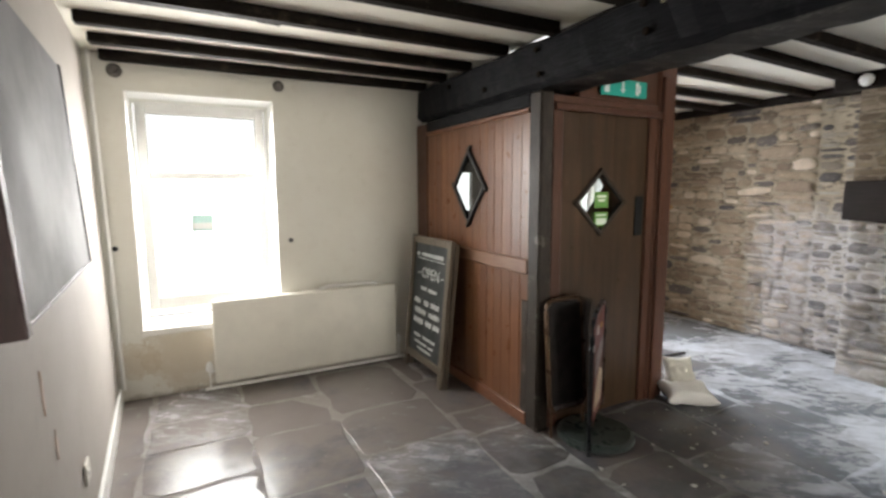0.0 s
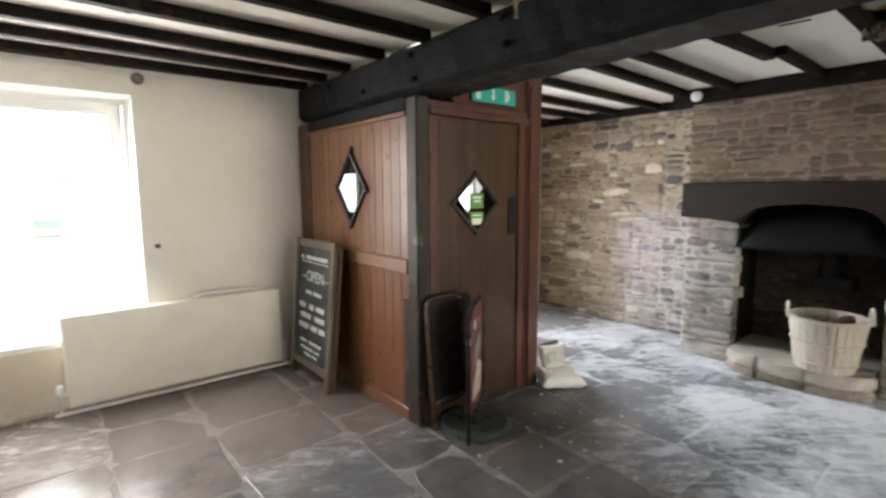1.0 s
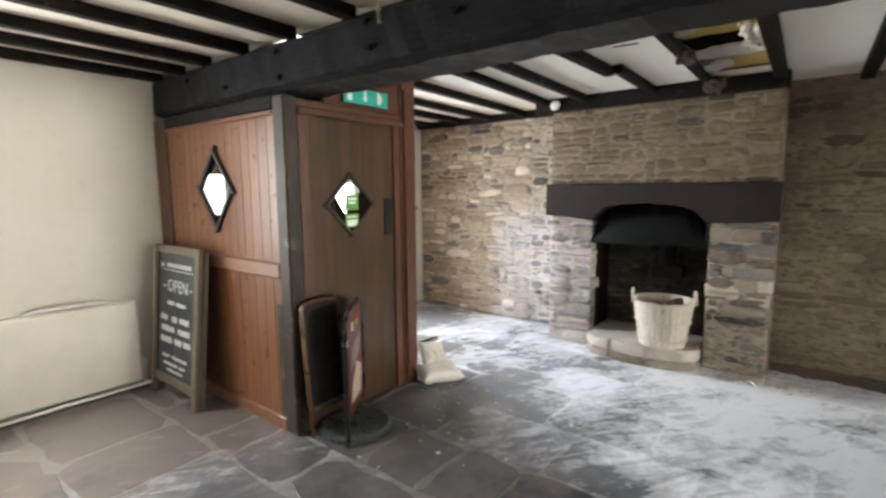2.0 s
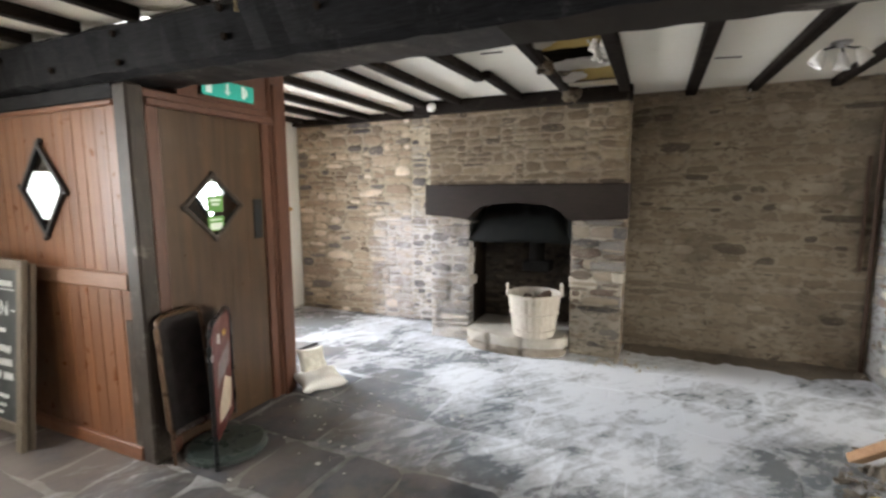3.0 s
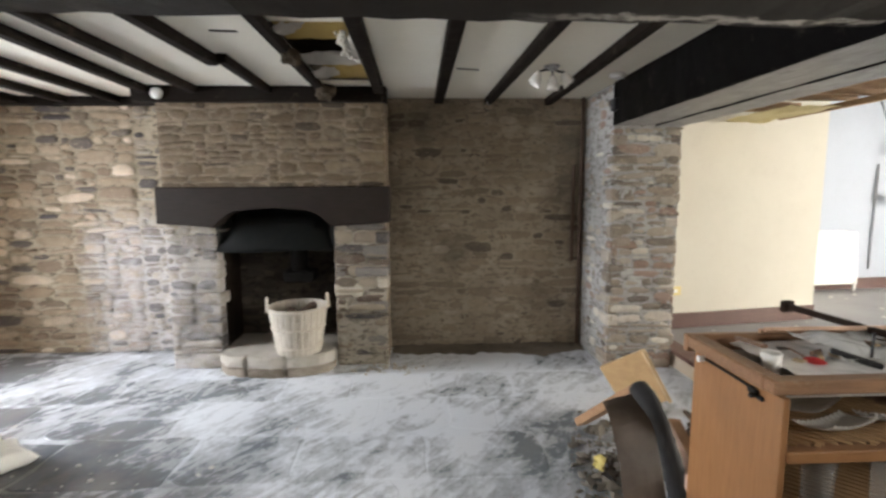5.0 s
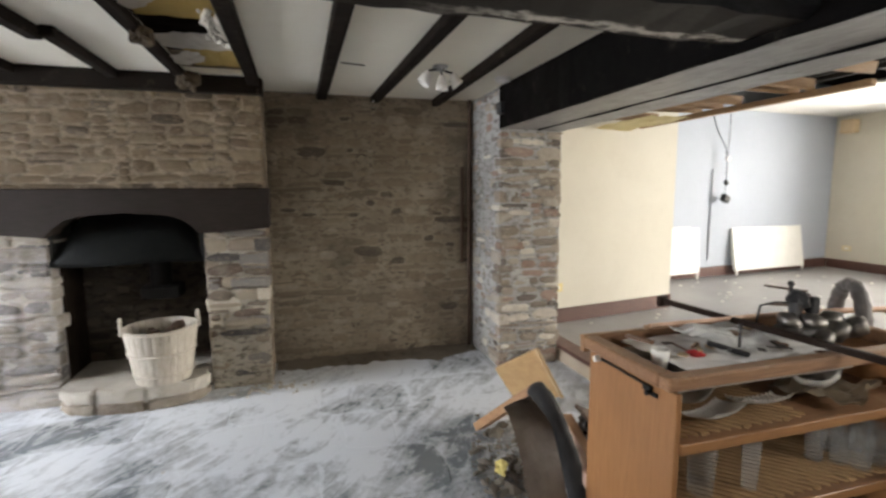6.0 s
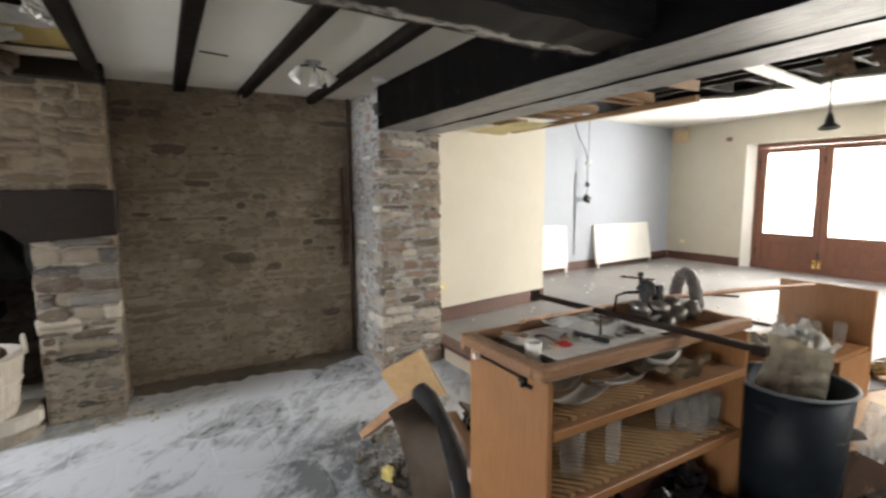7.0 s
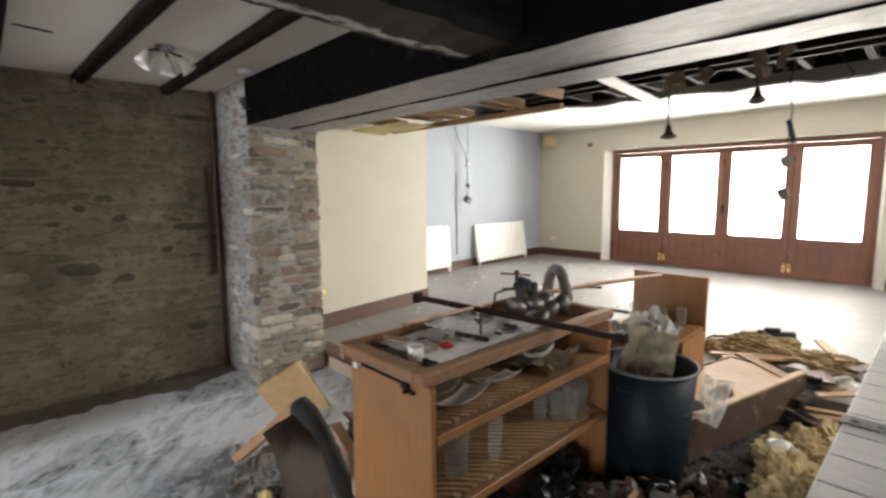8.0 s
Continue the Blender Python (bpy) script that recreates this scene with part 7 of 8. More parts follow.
# Brown curled sheet and a thick black hose over it.
bm = bmesh.new()
prof = []
for k in range(13):
    a = k / 12
    prof.append((2.83 - 0.46 * a ** 0.9, 0.46 - 0.40 * a ** 2.2 - 0.05 * a))
rows_v = []
for j in range(6):
    y = -0.915 - 0.045 * j
    rows_v.append([bm.verts.new((x + 0.02 * j - 0.03, y - 0.10 * (x - 2.5), z + 0.006 * noise.noise(Vector((x * 9, j, 0))))) for x, z in prof])
for p, q in zip(rows_v, rows_v[1:]):
    for i in range(12):
        bm.faces.new((p[i], p[i + 1], q[i + 1], q[i]))
bmesh.ops.solidify(bm, geom=bm.faces[:], thickness=0.012)
ob = part("curled_lino", bm, plaster("brown linoleum", (0.20, 0.155, 0.12), (0.05, 0.038, 0.03), 1.0, 0.6, 0.5))
tagged(ob, "brown curled sheet of old linoleum", "linoleum")
pts = [(2.90, -1.175, 0.475), (2.81, -1.18, 0.455), (2.73, -1.195, 0.375), (2.66, -1.215, 0.26), (2.60, -1.235, 0.14), (2.57, -1.245, 0.045)]
fine = []
for a, b in zip(pts, pts[1:]):
    fine += [tuple(Vector(a).lerp(Vector(b), f / 5)) for f in range(5)]
ob = part("black_hose", tube(bmesh.new(), fine + [pts[-1]], [0.052 + 0.007 * noise.noise(Vector((0.9 * k, 0, 0))) + 0.002 * (k % 2) for k in range(len(fine) + 1)], 14), plaster("dusty black rubber", (0.010, 0.010, 0.011), (0.045, 0.042, 0.04), 0.8, 0.9, 0.8), smooth=True)
tagged(ob, "thick black rubber hose curving to the floor", "hose")
ob = part("blue_rag", lump(bmesh.new(), (0.07, 0.05, 0.03), 3, 2, 0.4, Matrix.Translation((2.36, -1.05, 0.03))), plain("blue cloth", (0.03, 0.06, 0.22), 0.8, 0, 0.3), smooth=True)
tagged(ob, "blue rag on the floor by the cabinet", "rag")

# Counter beside the camera's end of the bar.
counter = group_of("bar_counter", "grey painted plank counter with a steel strap", "counter")
grey_paint = timber("worn grey painted planks", (0.62, 0.62, 0.62), (0.48, 0.48, 0.49), 0.5, (1.4, 10, 10), (0.3, 0.29, 0.28), 0.4, 0.2)
y = -2.95
while y < -1.0:
    part("top_plank", boxes((0.40, 0.955, y + 0.001, y + 0.144, 0.875, 0.91), bevel=0.003), grey_paint, counter)
    y += 0.145
part("front_panel", boxes((0.90, 0.925, -2.93, -1.02, 0.0, 0.872)), grey_paint, counter)
part("rear_panel", boxes((0.42, 0.445, -2.93, -1.02, 0.0, 0.872)), grey_paint, counter)
bm = boxes((0.72, 0.96, -1.76, -1.70, 0.911, 0.914), (0.957, 0.960, -1.76, -1.70, 0.80, 0.911))
for x in (0.76, 0.82, 0.88, 0.93):
    lathe(bm, [(0.009, 0), (0.009, 0.002), (0.004, 0.004)], 10, Matrix.Translation((x, -1.73, 0.914)))
part("strap", bm, plain("dull strap steel", (0.20, 0.20, 0.21), 0.4, 0.9, 0.4), counter)


# ---- far room ----
doors = tagged(new("door_folding"), "four-leaf folding doors of stained wood with frosted bright panes", "doors", kind="structure")
fy0, fy1 = DY - 0.24, DY - 0.16
part("door_frame", boxes((FX0, FX0 + 0.06, fy0, fy1, 0.13, DZ), (FX1 - 0.06, FX1, fy0, fy1, 0.13, DZ), (FX0 + 0.06, FX1 - 0.06, fy0, fy1, DZ - 0.07, DZ), (FX0 + 0.06, FX1 - 0.06, fy0, fy1, 0.13, 0.165), bevel=0.006), bifold_wood, doors)
brass = plain("polished brass", (0.75, 0.52, 0.16), 0.3, 1.0, 0.2)
frosted = glass("frosted door glass", (0.97, 0.98, 0.98), 0.15)
span = (FX1 - FX0 - 0.12) / 4
for k in range(4):
    a = FX0 + 0.06 + k * span + 0.0004
    b = a + span - 0.0008
    ly0, ly1 = fy0 + 0.012, fy1 - 0.012 + 0.006 * (k % 2)
    leaf_ob = part("door_leaf", boxes((a, a + 0.104, ly0, ly1, 0.17, DZ - 0.075), (b - 0.104, b, ly0, ly1, 0.17, DZ - 0.075), (a + 0.104, b - 0.104, ly0, ly1, DZ - 0.165, DZ - 0.075), (a + 0.104, b - 0.104, ly0, ly1, 0.62, 0.76), (a + 0.104, b - 0.104, ly0, ly1, 0.17, 0.30), bevel=0.004), bifold_wood, doors)
    for q in range(5):
        w = (b - a - 0.208) / 5
        part("panel_board", boxes((a + 0.104 + q * w + 0.001, a + 0.104 + (q + 1) * w - 0.001, ly0 + 0.012, ly1 - 0.012, 0.30, 0.62), bevel=0.002), bifold_wood, leaf_ob)
    p = part("pane", boxes((a + 0.104, b - 0.104, ly0 + 0.016, ly0 + 0.024, 0.76, DZ - 0.165)), frosted, leaf_ob)
    p.visible_shadow = False
    for z in (0.40, 1.9):
        part("hinge", boxes((b - 0.012, b + 0.012, ly1, ly1 + 0.012, z, z + 0.10), bevel=0.002), iron, leaf_ob)
    bx = b - 0.05 if k in (0, 2) else a + 0.02
    part("bolt", boxes((bx, bx + 0.035, ly1 + 0.002, ly1 + 0.02, 0.24, 0.37), bevel=0.003), brass, leaf_ob)
    if k in (1, 2):
        part("handle", boxes(((b if k == 1 else a) - 0.03, (b if k == 1 else a) + 0.01, ly1, ly1 + 0.04, 1.12, 1.25), bevel=0.005), iron, leaf_ob)

bm = bmesh.new()
for ring in ([(FX1 + 0.001, DY - 0.29), (DX1 - 0.001, DY - 0.29), (DX1 - 0.001, DY - 0.002), (FX1 + 0.001, DY - 0.15)], [(DX0 + 0.001, DY - 0.29), (FX0 - 0.001, DY - 0.29), (FX0 - 0.001, DY - 0.15), (DX0 + 0.001, DY - 0.002)]):
    prism(bm, [(x, y) for x, y in ring], 0.151, DZ - 0.001, Matrix(((1, 0, 0, 0), (0, 0, 1, 0), (0, 1, 0, 0), (0, 0, 0, 1))))
reveal = part("trim_door_reveal", bm, reveal_paint)
tagged(reveal, "white painted splayed reveal beside the folding doors", "reveal", kind="structure")

# Loose panel radiators along the blue wall.
for k, (a, b, z, lean) in enumerate(((0.75, 1.66, 0.24, 5), (2.40, 3.98, 0.22, 9))):
    rr = group_of("panel_radiator", "white panel radiator leaning loose against the blue wall" if k else "white panel radiator standing along the blue wall", "radiator", "loose radiators", m=BLUE_M @ Matrix.Translation((0, -0.10, 0)))
    part("panel", boxes((a, b, -0.045, 0.0, z, z + 0.68), bevel=0.008, m=Matrix.Translation((0, 0, z)) @ Matrix.Rotation(radians(-lean), 4, "X") @ Matrix.Translation((0, 0, -z))), white_gloss, rr)
    part("rear_panel", boxes((a + 0.03, b - 0.1, 0.01, 0.04, z + 0.08, z + 0.70), bevel=0.006, m=Matrix.Translation((0, 0, z)) @ Matrix.Rotation(radians(-lean), 4, "X") @ Matrix.Translation((0, 0, -z))), cream_enamel, rr)
    for x in (a + 0.04, b - 0.04):
        part("leg", boxes((x - 0.012, x + 0.012, -0.05, -0.02, 0.15, z + 0.06), bevel=0.002), white_gloss, rr)

# Conduit, cable and its loose fittings on the blue wall.
con = part("wall_conduit", tube(bmesh.new(), [(0, 0, 0.42), (0, 0, 1.8)], 0.011, 8), plain("grey conduit", (0.42, 0.45, 0.5), 0.5, 0, 0.2))
con.matrix_world = BLUE_M @ Matrix.Translation((1.95, -0.014, 0))
tagged(con, "thin grey conduit on the blue wall", "conduit")
cable = group_of("hanging_cable", "loose cable with dark fittings by the blue wall", "cable", m=BLUE_M @ Matrix.Translation((2.10, -0.12, 0)))
part("wire", tube(bmesh.new(), [(-0.35, 0.0, 2.62), (-0.22, 0, 2.35), (-0.06, 0, 2.15), (0, 0, 1.98), (0.01, 0, 1.70), (0.0, 0, 1.40)], 0.007, 6), black_plastic, cable)
part("wire", tube(bmesh.new(), [(0.02, 0.0, 2.68), (0.02, 0, 2.3), (0.0, 0, 1.98)], 0.005, 6), black_plastic, cable)
for z, s, rz in ((1.95, 0.045, 10), (1.60, 0.04, 40), (1.36, 0.07, 25)):
    part("fitting", boxes((-s, s, -s * 0.6, s * 0.6, -s * 0.8, s * 0.8), bevel=s * 0.25, m=pose(0.01, 0, z, 0, rz, 0)), iron if z < 1.9 else steel, cable)

# Sockets and small marks on the far walls.
def plate(m, w, h, label, material):
    th = group_of("socket_plate", label, "socket", "sockets", m=m)
    part("plate", boxes((-w / 2, w / 2, -0.010, -0.002, -h / 2, h / 2), bevel=0.003), material, th)
    part("switch", boxes((-w / 5, w / 5, -0.014, -0.010, -h / 6, h / 6)), white_gloss, th)


plate(CREAM_M @ Matrix.Translation((0.34, 0, 0.52)), 0.15, 0.09, "yellowed double socket on the cream wall", plain("yellowed plastic", (0.66, 0.55, 0.25), 0.5, 0, 0.2))
plate(Matrix.Translation((6.55, DY, 0.50)) @ Matrix.Rotation(math.pi, 4, "Z"), 0.15, 0.09, "yellowed double socket on the far wall", plain("yellowed plastic two", (0.66, 0.58, 0.36), 0.5, 0, 0.2))
for m, nm in ((CREAM_M @ Matrix.Translation((0.55, 0, 2.25)), "cream wall"), (Matrix.Translation((5.75, DY, 2.38)) @ Matrix.Rotation(math.pi, 4, "Z"), "end wall")):
    ob = part("cable_stub", boxes((-0.05, 0.05, -0.035, -0.002, -0.035, 0.035), bevel=0.008), plain("stub " + nm, (0.2, 0.12, 0.08), 0.7, 0, 0.4))
    ob.matrix_world = m
    tagged(ob, "small dark cable box still fixed to the " + nm, "cable box", "cable stubs")
ob = part("corner_speaker", boxes((6.50, 6.72, -8.78, -8.62, 2.40, 2.62), bevel=0.02), plain("tan speaker box", (0.62, 0.48, 0.30), 0.6, 0, 0.2))
tagged(ob, "tan box high in the room corner", "speaker")
for k, (x, y, rz, w) in enumerate(((5.6, -6.3, 20, 0.5), (4.9, -5.4, 60, 0.35), (5.4, -7.2, -10, 0.4), (4.2, -6.2, 35, 0.3), (3.4, -5.2, 10, 0.45))):
    ob = part("loose_offcut", boxes((-w / 2, w / 2, -0.03, 0.03, 0, 0.02), bevel=0.003, m=pose(x, y, 0.151, 0, 0, rz)), dirty_board)
    tagged(ob, "small offcut lying on the dusty floor", "offcut", "offcuts")
rnd = random.Random(77)
bits = bmesh.new()
for k in range(120):
    x, y = rnd.uniform(2.7, 6.3), rnd.uniform(-8.0, -2.8)
    s = rnd.uniform(0.008, 0.03)
    lump(bits, (s, s, s * 0.5), k, 1, 0.4, Matrix.Translation((x, y, 0.15 + s * 0.3)))
tagged(part("floor_crumbs", bits, white_lump), "white crumbs scattered over the far floor", "crumbs", kind="stuff")

# Fallen ceiling by the cross beam: bare joists, laths, torn board and hanging wires.
void = part("void_joists", boxes(*[(x, x + 0.06, -6.45, -2.17, 2.732, 2.88) for x in (0.4, 0.9, 1.4, 1.9, 2.4, 2.9, 3.4, 3.9, 4.4)], *[(0.3, 4.9, y, y + 0.05, 2.66, 2.73) for y in (-5.52, -5.25, -4.68, -4.42, -4.08, -3.42)], bevel=0.004), timber("old dark joists", (0.016, 0.011, 0.008), (0.007, 0.005, 0.004), 0.85, (14, 1.4, 14), spec=0.08))
tagged(void, "bare old joists where the ceiling has fallen", "joist", kind="structure")
rnd = random.Random(91)
for k in range(8):
    x = 2.85 + k * 0.29 + rnd.uniform(-0.04, 0.04)
    a = Vector((x, -2.18, 2.19 + rnd.uniform(0, 0.03)))
    b = Vector((x + rnd.uniform(-0.05, 0.1), -3.30 - rnd.uniform(0.0, 0.18), 2.17 + rnd.uniform(-0.02, 0.05)))
    plank_between("broken_lath", a, b, 0.04, 0.07, lath_wood, "broken raw wood lath behind the beam", "lath", rnd.uniform(-20, 20), "broken laths")
bm = boxes((2.9, 5.0, -3.42, -3.37, 2.12, 2.165), bevel=0.004)
ob = part("ceiling_batten", bm, lath_wood)
tagged(ob, "rough batten along the fallen ceiling", "batten")
ob = part("insulation_strip", sheet(bmesh.new(), 0.9, 0.4, 14, 6, lambda u, v: 0.03 * noise.noise(Vector((u * 5, v * 4, 3))), pose(4.62, -3.05, 2.11, 2, 0, 0)), plaster("pale yellow wool", (0.66, 0.58, 0.32), (0.5, 0.4, 0.2), 0.6, 0.95, 1.0))
tagged(ob, "strip of pale yellow insulation above the cream wall", "insulation")
grey_board = plaster("torn grey board", (0.20, 0.16, 0.125), (0.07, 0.054, 0.042), 0.7, 0.9, 0.6)
for k, (x, y, z, w, h, rx, ry, rz) in enumerate(((3.55, -4.1, 2.44, 0.14, 0.22, 70, 20, 30), (2.95, -4.0, 2.46, 0.2, 0.2, 80, -5, 80), (2.80, -5.2, 2.48, 0.26, 0.22, 80, 10, 20), (2.55, -5.3, 2.50, 0.22, 0.2, 75, -20, 60), (1.93, -4.6, 2.42, 0.13, 0.36, 85, 12, 15), (1.78, -4.7, 2.44, 0.10, 0.34, 80, -10, 50), (0.95, -4.4, 2.45, 0.2, 0.3, 70, 5, 10), (2.1, -3.4, 2.47, 0.3, 0.14, 40, 15, 30)  )):
    seed = 3.3 * k
    bm = sheet(bmesh.new(), w * 0.8, h * 0.8, 14, 14, lambda u, v: 0.05 * noise.noise(Vector((u * 3, v * 3, seed))) + 0.02 * noise.noise(Vector((u * 9, v * 9, seed))))
    for v in bm.verts:
        v.co += Vector((noise.noise(v.co * 14 + Vector((seed, 0, 0))), noise.noise(v.co * 14 + Vector((0, seed, 9))), 0)) * 0.05 + Vector((noise.noise(v.co * 45 + Vector((seed, 4, 0))), noise.noise(v.co * 45 + Vector((2, seed, 9))), 0)) * 0.025
    bmesh.ops.solidify(bm, geom=bm.faces[:], thickness=0.012)
    ob = part("torn_board", bm, grey_board)
    ob.matrix_world = pose(x, y, z + 0.10, rx, ry, rz)
    tagged(ob, "torn piece of ceiling board hanging down", "board", "torn ceiling boards")
ob = part("white_soffit_strip", boxes((-0.08, 0.08, -1.0, 1.0, 0, 0.02), m=pose(3.27, -5.2, 2.56, 3, 0, 2)), plaster("white soffit", (0.8, 0.79, 0.76), (0.6, 0.57, 0.5), 0.2))
tagged(ob, "loose white strip of ceiling lining", "ceiling lining")
for k, (x, y, z0, z1, r) in enumerate(((2.95, -5.5, 2.68, 2.06, 0.085), (2.15, -5.5, 2.68, 2.33, 0.075))):
    lamp = group_of("pendant_fitting", "dark metal light fitting hanging from the torn ceiling", "light fitting", "hanging light fittings", m=Matrix.Translation((x, y, 0)))
    part("rod", tube(bmesh.new(), [(0, 0, z0), (0.015, 0, (z0 + z1) / 2), (0, 0, z1 + 0.08)], 0.009, 6), iron, lamp)
    part("shade", lathe(bmesh.new(), [(0.02, 0.14), (0.035, 0.08), (0.04, 0.05), (r, 0.01), (r * 0.98, 0.0), (0.03, 0.03)], 20, pose(0, 0, z1, 8 * k + 6, 5, 0)), iron, lamp, smooth=True)
for k, pts in enumerate((((1.86, -5.5, 2.68), (1.90, -5.5, 2.45), (1.86, -5.48, 2.2), (1.88, -5.5, 2.0)), ((1.60, -5.4, 2.7), (1.45, -5.4, 2.45), (1.55, -5.4, 2.28), (1.84, -5.45, 2.30)), ((3.35, -5.2, 2.69), (3.3, -5.2, 2.5), (3.36, -5.2, 2.3)))):
    ob = part("loose_wire", tube(bmesh.new(), pts, 0.006, 6), black_plastic)
    tagged(ob, "loose black wire hanging from the torn ceiling", "wire", "loose wires")
strip = part("spot_strip", boxes((-0.02, 0.02, -0.02, 0.02, -0.11, 0.11), bevel=0.005, m=pose(1.86, -5.5, 2.02, 0, 14, 0)), iron)
tagged(strip, "small metal spotlight strip hanging by its wire", "spotlight")
for z, x in ((1.76, 1.88), (1.465, 1.885)):
    ob = part("hanging_box", boxes((-0.045, 0.045, -0.03, 0.03, -0.05, 0.05), bevel=0.012, m=pose(x, -5.5, z, 0, 20, 0)), plain("brown fitting %d" % int(z * 100), (0.12, 0.08, 0.06), 0.5, 0, 0.3))
    tagged(ob, "small brown fitting hanging on a wire", "fitting", "hanging fittings")
ob = part("loose_wire", tube(bmesh.new(), [(1.88, -5.5, 2.0), (1.89, -5.5, 1.85), (1.87, -5.5, 1.65), (1.885, -5.5, 1.46)], 0.005, 6), black_plastic)
tagged(ob, "thin black wire with hanging fittings", "wire", "loose wires")


# ---- pieces of walls and floor ----
wash_lit_stones = stone_meshes(stone_wash_lit, 26, 2)
joint_stones = stone_meshes(stone_joint, 22, 6)
old_stones = stone_meshes(stone_old, 22, 3, (2.8, 7.0))
smeared_stones = stone_meshes(stone_smeared, 22, 5, (3.5, 9.0))
pier_stones = stone_meshes(stone_pier, 26, 4, (3.0, 7.0))
slab_stones = stone_meshes(stone_jamb, 22, 8, (3.5, 9.0))
soot_stones = stone_meshes(stone_soot, 16, 9)
WEST_FACE = ((0, 1, 0), (-1, 0, 0))
# Wall beside the chimney, with darker stones where the two meet.
bedding(wall_east, (5.10, 2.06, 0.0), *WEST_FACE, 2.04, 2.33, mortar_wash_lit, 1)
rubble(wall_east, (5.10, 2.50, 0.0), *WEST_FACE, 1.60, 2.33, wash_lit_stones, 21, rows=(0.055, 0.135), lengths=(0.13, 0.34), proud=(0.010, 0.036), gap=0.013)
rubble(wall_east, (5.10, 2.06, 0.0), *WEST_FACE, 0.44, 2.33, joint_stones, 29, rows=(0.04, 0.12), lengths=(0.08, 0.22), proud=(0.005, 0.026), gap=0.014)
# Chimney: left jamb, right jamb of long slabs over a mortared foot, and the breast above.
bedding(chimney, (CX, OY1, 0.0), *WEST_FACE, CY1 - OY1, OZ, mortar_wash_lit, 2)
rubble(chimney, (CX, OY1, 0.0), *WEST_FACE, CY1 - OY1, OZ, joint_stones, 23, rows=(0.04, 0.12), lengths=(0.11, 0.28), proud=(0.006, 0.03), gap=0.013)
bedding(chimney, (CX, CY0, 0.0), *WEST_FACE, OY0 - CY0, OZ, mortar_jamb, 3)
rubble(chimney, (CX, CY0, 0.40), *WEST_FACE, OY0 - CY0, OZ - 0.40, slab_stones, 22, rows=(0.05, 0.12), lengths=(0.2, 0.42), proud=(0.012, 0.038), gap=0.014)
rubble(chimney, (CX, CY0, 0.0), *WEST_FACE, OY0 - CY0, 0.40, slab_stones, 32, rows=(0.06, 0.14), lengths=(0.12, 0.3), proud=(0.003, 0.014), gap=0.02, keep=0.55)
bedding(chimney, (CX, CY0, 1.52), *WEST_FACE, CY1 - CY0, 0.70, mortar_brown, 4, 0.006)
rubble(chimney, (CX, CY0, 1.52), *WEST_FACE, CY1 - CY0, 0.70, smeared_stones, 24, rows=(0.045, 0.11), lengths=(0.10, 0.30), proud=(0.007, 0.017), gap=0.012, keep=0.95)
quoins(chimney, CX, OY1, 1, 1, 0.0, 1.20, stone_joint, 41, proud=(0.0, 0.03))
quoins(chimney, CX, OY0, 1, -1, 0.38, 1.22, stone_jamb, 42, proud=(0.0, 0.014))
quoins(chimney, CX, CY0, 1, 1, 0.40, 1.22, stone_jamb, 43, proud=(0.004, 0.03))
quoins(chimney, CX, CY0, 1, 1, 1.54, 2.22, stone_smeared, 44, proud=(0.002, 0.012))
bedding(chimney, (CX, CY0, 0.0), (1, 0, 0), (0, -1, 0), 0.44, 2.30, mortar_brown, 5)
bedding(lining, (5.06, OY0, 0.16), *WEST_FACE, OY1 - OY0, 1.2, mortar_soot, 6)
rubble(lining, (5.06, OY0, 0.16), *WEST_FACE, OY1 - OY0, 1.2, soot_stones, 28, rows=(0.05, 0.12), proud=(0.004, 0.02), gap=0.014, keep=0.85)
# Alcove: thin stones almost flush with their mortar.
bedding(recess, (5.075, -1.60, 0.0), *WEST_FACE, 1.83, 2.31, mortar_dark, 7, 0.006)
rubble(recess, (5.075, -1.60, 0.0), *WEST_FACE, 1.82, 2.30, old_stones, 25, rows=(0.045, 0.115), lengths=(0.12, 0.36), proud=(0.004, 0.016), gap=0.012, keep=0.85)
# Pier.
bedding(pier, (PX, PY0, 0.0), *WEST_FACE, PY1 - PY0, 1.99, mortar_grey, 8)
rubble(pier, (PX, PY0, 0.0), *WEST_FACE, PY1 - PY0, 1.98, pier_stones, 26, rows=(0.04, 0.115), lengths=(0.10, 0.30), proud=(0.006, 0.028), gap=0.015)
bedding(pier, (PX, PY1, 0.0), (1, 0, 0), (0, 1, 0), 0.66, 2.32, mortar_grey, 9, 0.009)
rubble(pier, (PX + 0.02, PY1, 0.0), (1, 0, 0), (0, 1, 0), 0.64, 2.31, pier_stones, 27, rows=(0.04, 0.11), proud=(0.004, 0.018), gap=0.015, keep=0.42)
quoins(pier, PX, PY1, 1, -1, 0.0, 1.99, stone_pier, 45, long=(0.10, 0.22), short=(0.06, 0.10), proud=(0.004, 0.02))
quoins(pier, PX, PY0, 1, 1, 0.0, 1.99, stone_pier, 46, long=(0.10, 0.22), short=(0.06, 0.10), proud=(0.004, 0.02))


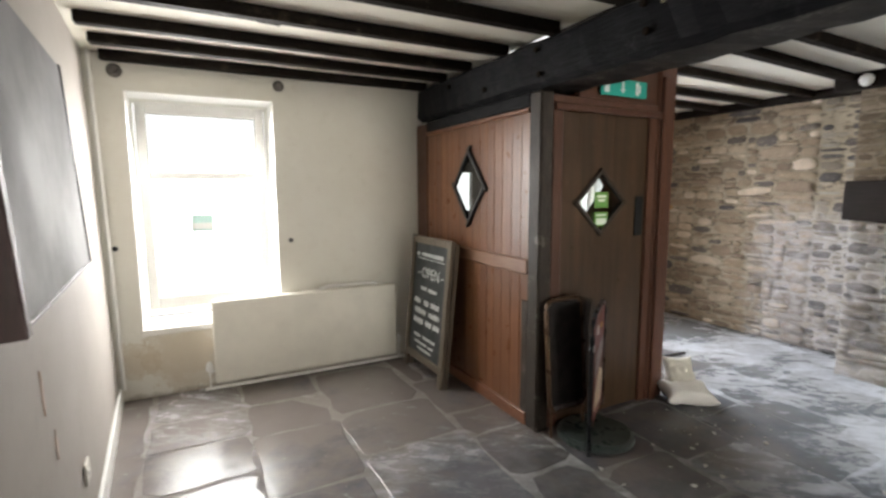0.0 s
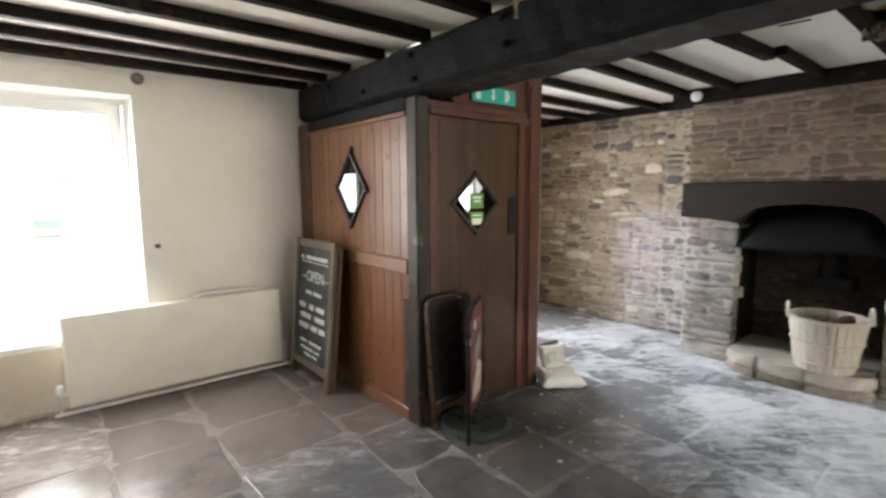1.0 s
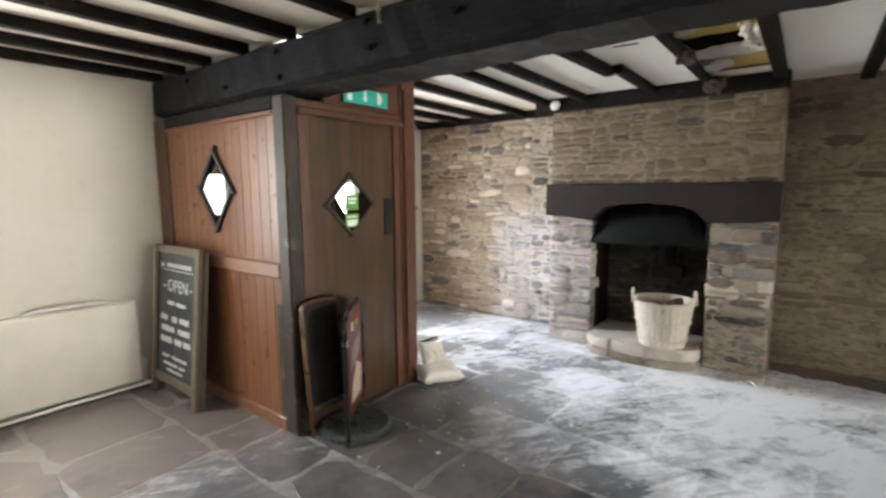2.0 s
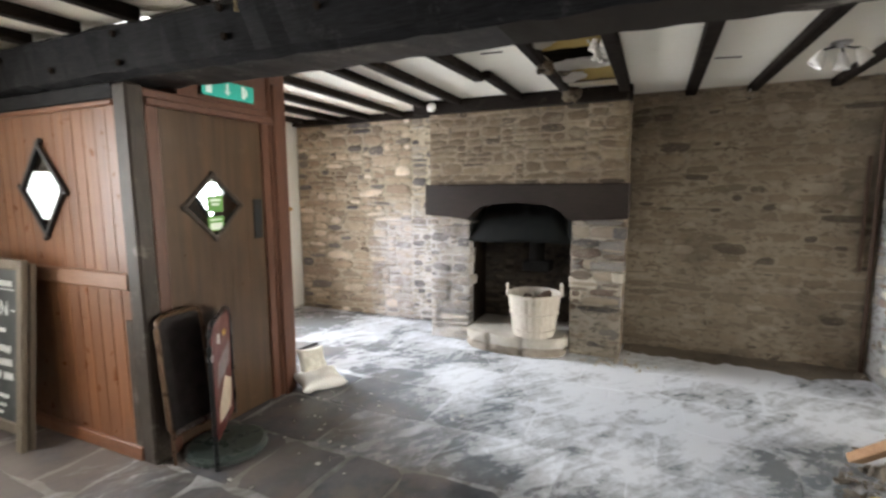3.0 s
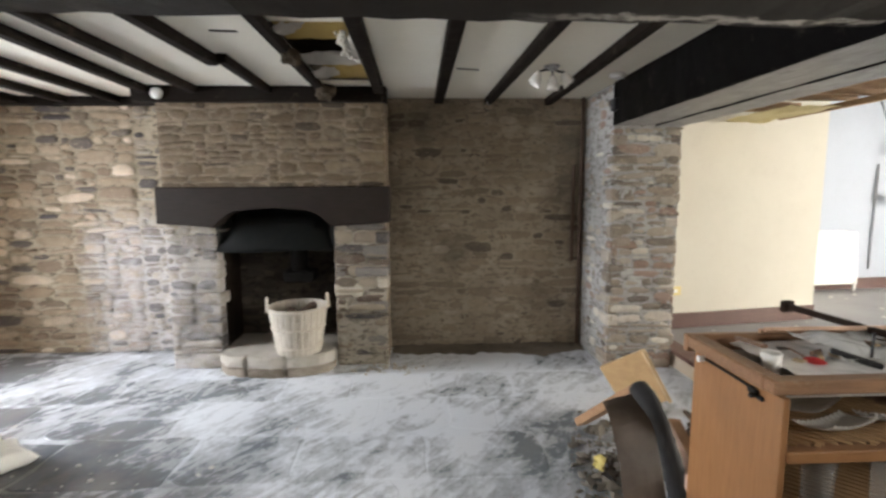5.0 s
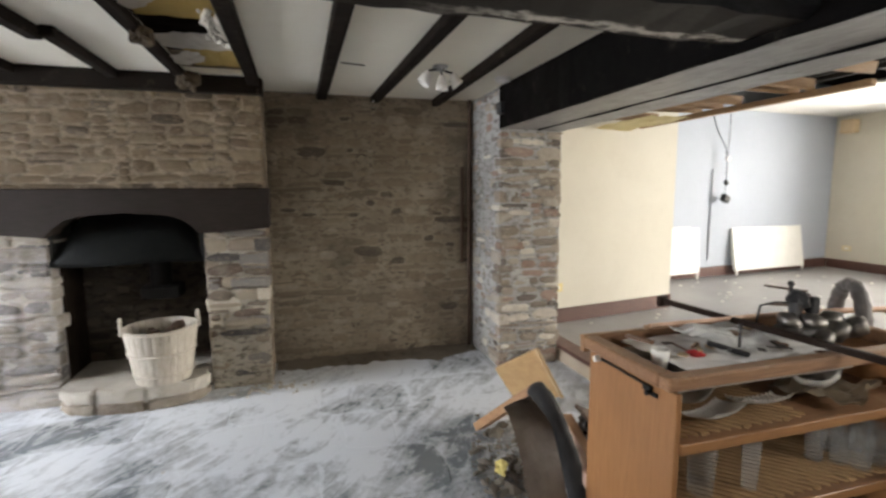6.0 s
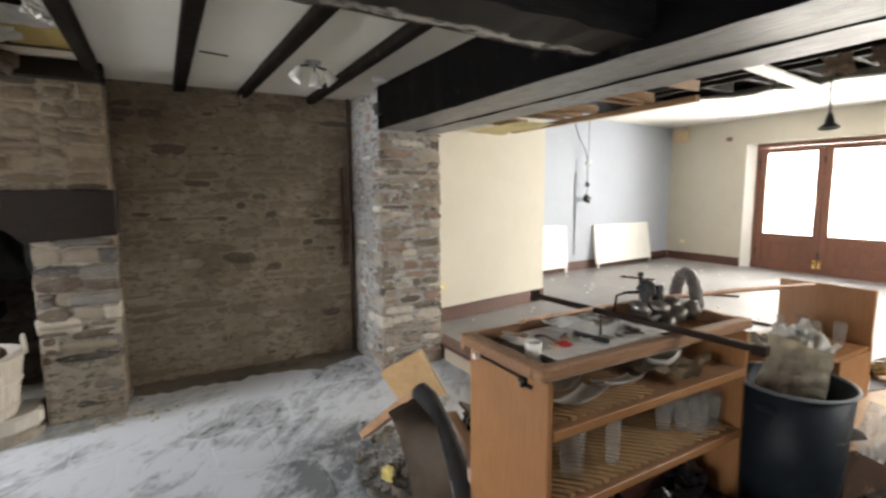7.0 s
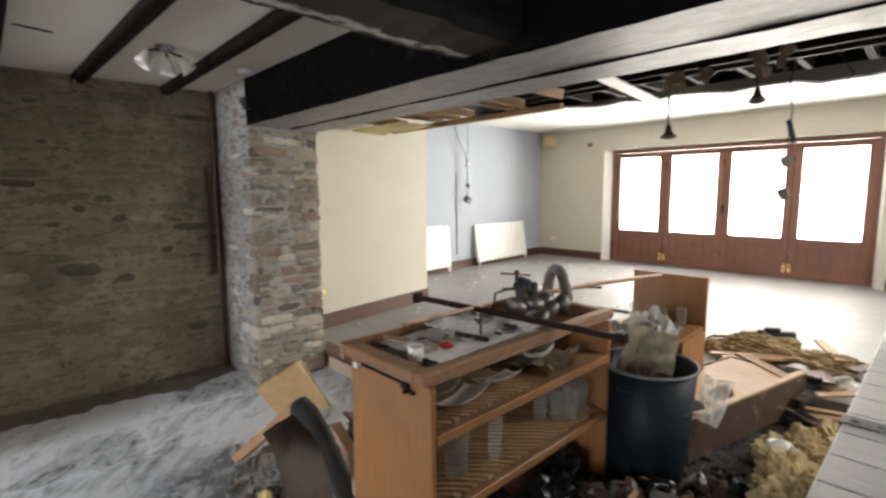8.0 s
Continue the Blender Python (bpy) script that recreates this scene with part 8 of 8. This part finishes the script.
def lay_flags(parent, x0, x1, y0, y1, seed, keep=lambda x, y: True):
    """Flags in uneven courses across x, each a worn slab with its own outline."""
    rnd = random.Random(seed)
    x = x0
    while x < x1:
        w = min(rnd.uniform(0.34, 0.66), x1 - x + 0.02)
        y = y0 - rnd.uniform(0, 0.4)
        while y < y1:
            h = rnd.uniform(0.28, 0.8)
            if keep(x + w / 2, y + h / 2):
                cuts = [(x, y, x + w, y + h)]
                if h > 0.7 and rnd.random() < 0.35:
                    s = rnd.uniform(0.35, 0.65)
                    cuts = [(x, y, x + w * s, y + h), (x + w * s, y, x + w, y + h)]
                for a, b, c, d in cuts:
                    g = rnd.choice((0.002, 0.005, 0.008, 0.014, 0.022))
                    corner = [(a + g, b + g), (c - g, b + g), (c - g, d - g), (a + g, d - g)]
                    pts = []
                    chop = [rnd.choice((0.03, 0.05, 0.09, 0.15)) for _ in range(5)]
                    for i in range(4):
                        p, q = Vector(corner[i]), Vector(corner[(i + 1) % 4])
                        for f in (chop[i], 0.35, 0.65, 1 - chop[i + 1]):
                            pts.append(p.lerp(q, f) + Vector((rnd.uniform(-1, 1), rnd.uniform(-1, 1))) * 0.017)
                    mid = sum(pts, Vector((0, 0))) / len(pts)
                    bm = bmesh.new()
                    lift, sx, sy = rnd.uniform(-0.0015, 0.002), rnd.uniform(-0.003, 0.003), rnd.uniform(-0.003, 0.003)
                    rings = []
                    for z, f in ((-0.05, 0.0), (-0.003, 0.0), (0.0, 0.006)):
                        ring = []
                        for p in pts:
                            e = p + (mid - p).normalized() * f - mid
                            ring.append(bm.verts.new((e.x, e.y, z + lift + sx * e.x + sy * e.y)))
                        rings.append(ring)
                    for r, s in zip(rings, rings[1:]):
                        for k in range(len(r)):
                            bm.faces.new((r[k], r[(k + 1) % len(r)], s[(k + 1) % len(r)], s[k]))
                    bm.faces.new(rings[-1])
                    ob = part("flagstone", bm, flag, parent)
                    ob.location = (mid.x, mid.y, 0.0)
            y += h
        x += w


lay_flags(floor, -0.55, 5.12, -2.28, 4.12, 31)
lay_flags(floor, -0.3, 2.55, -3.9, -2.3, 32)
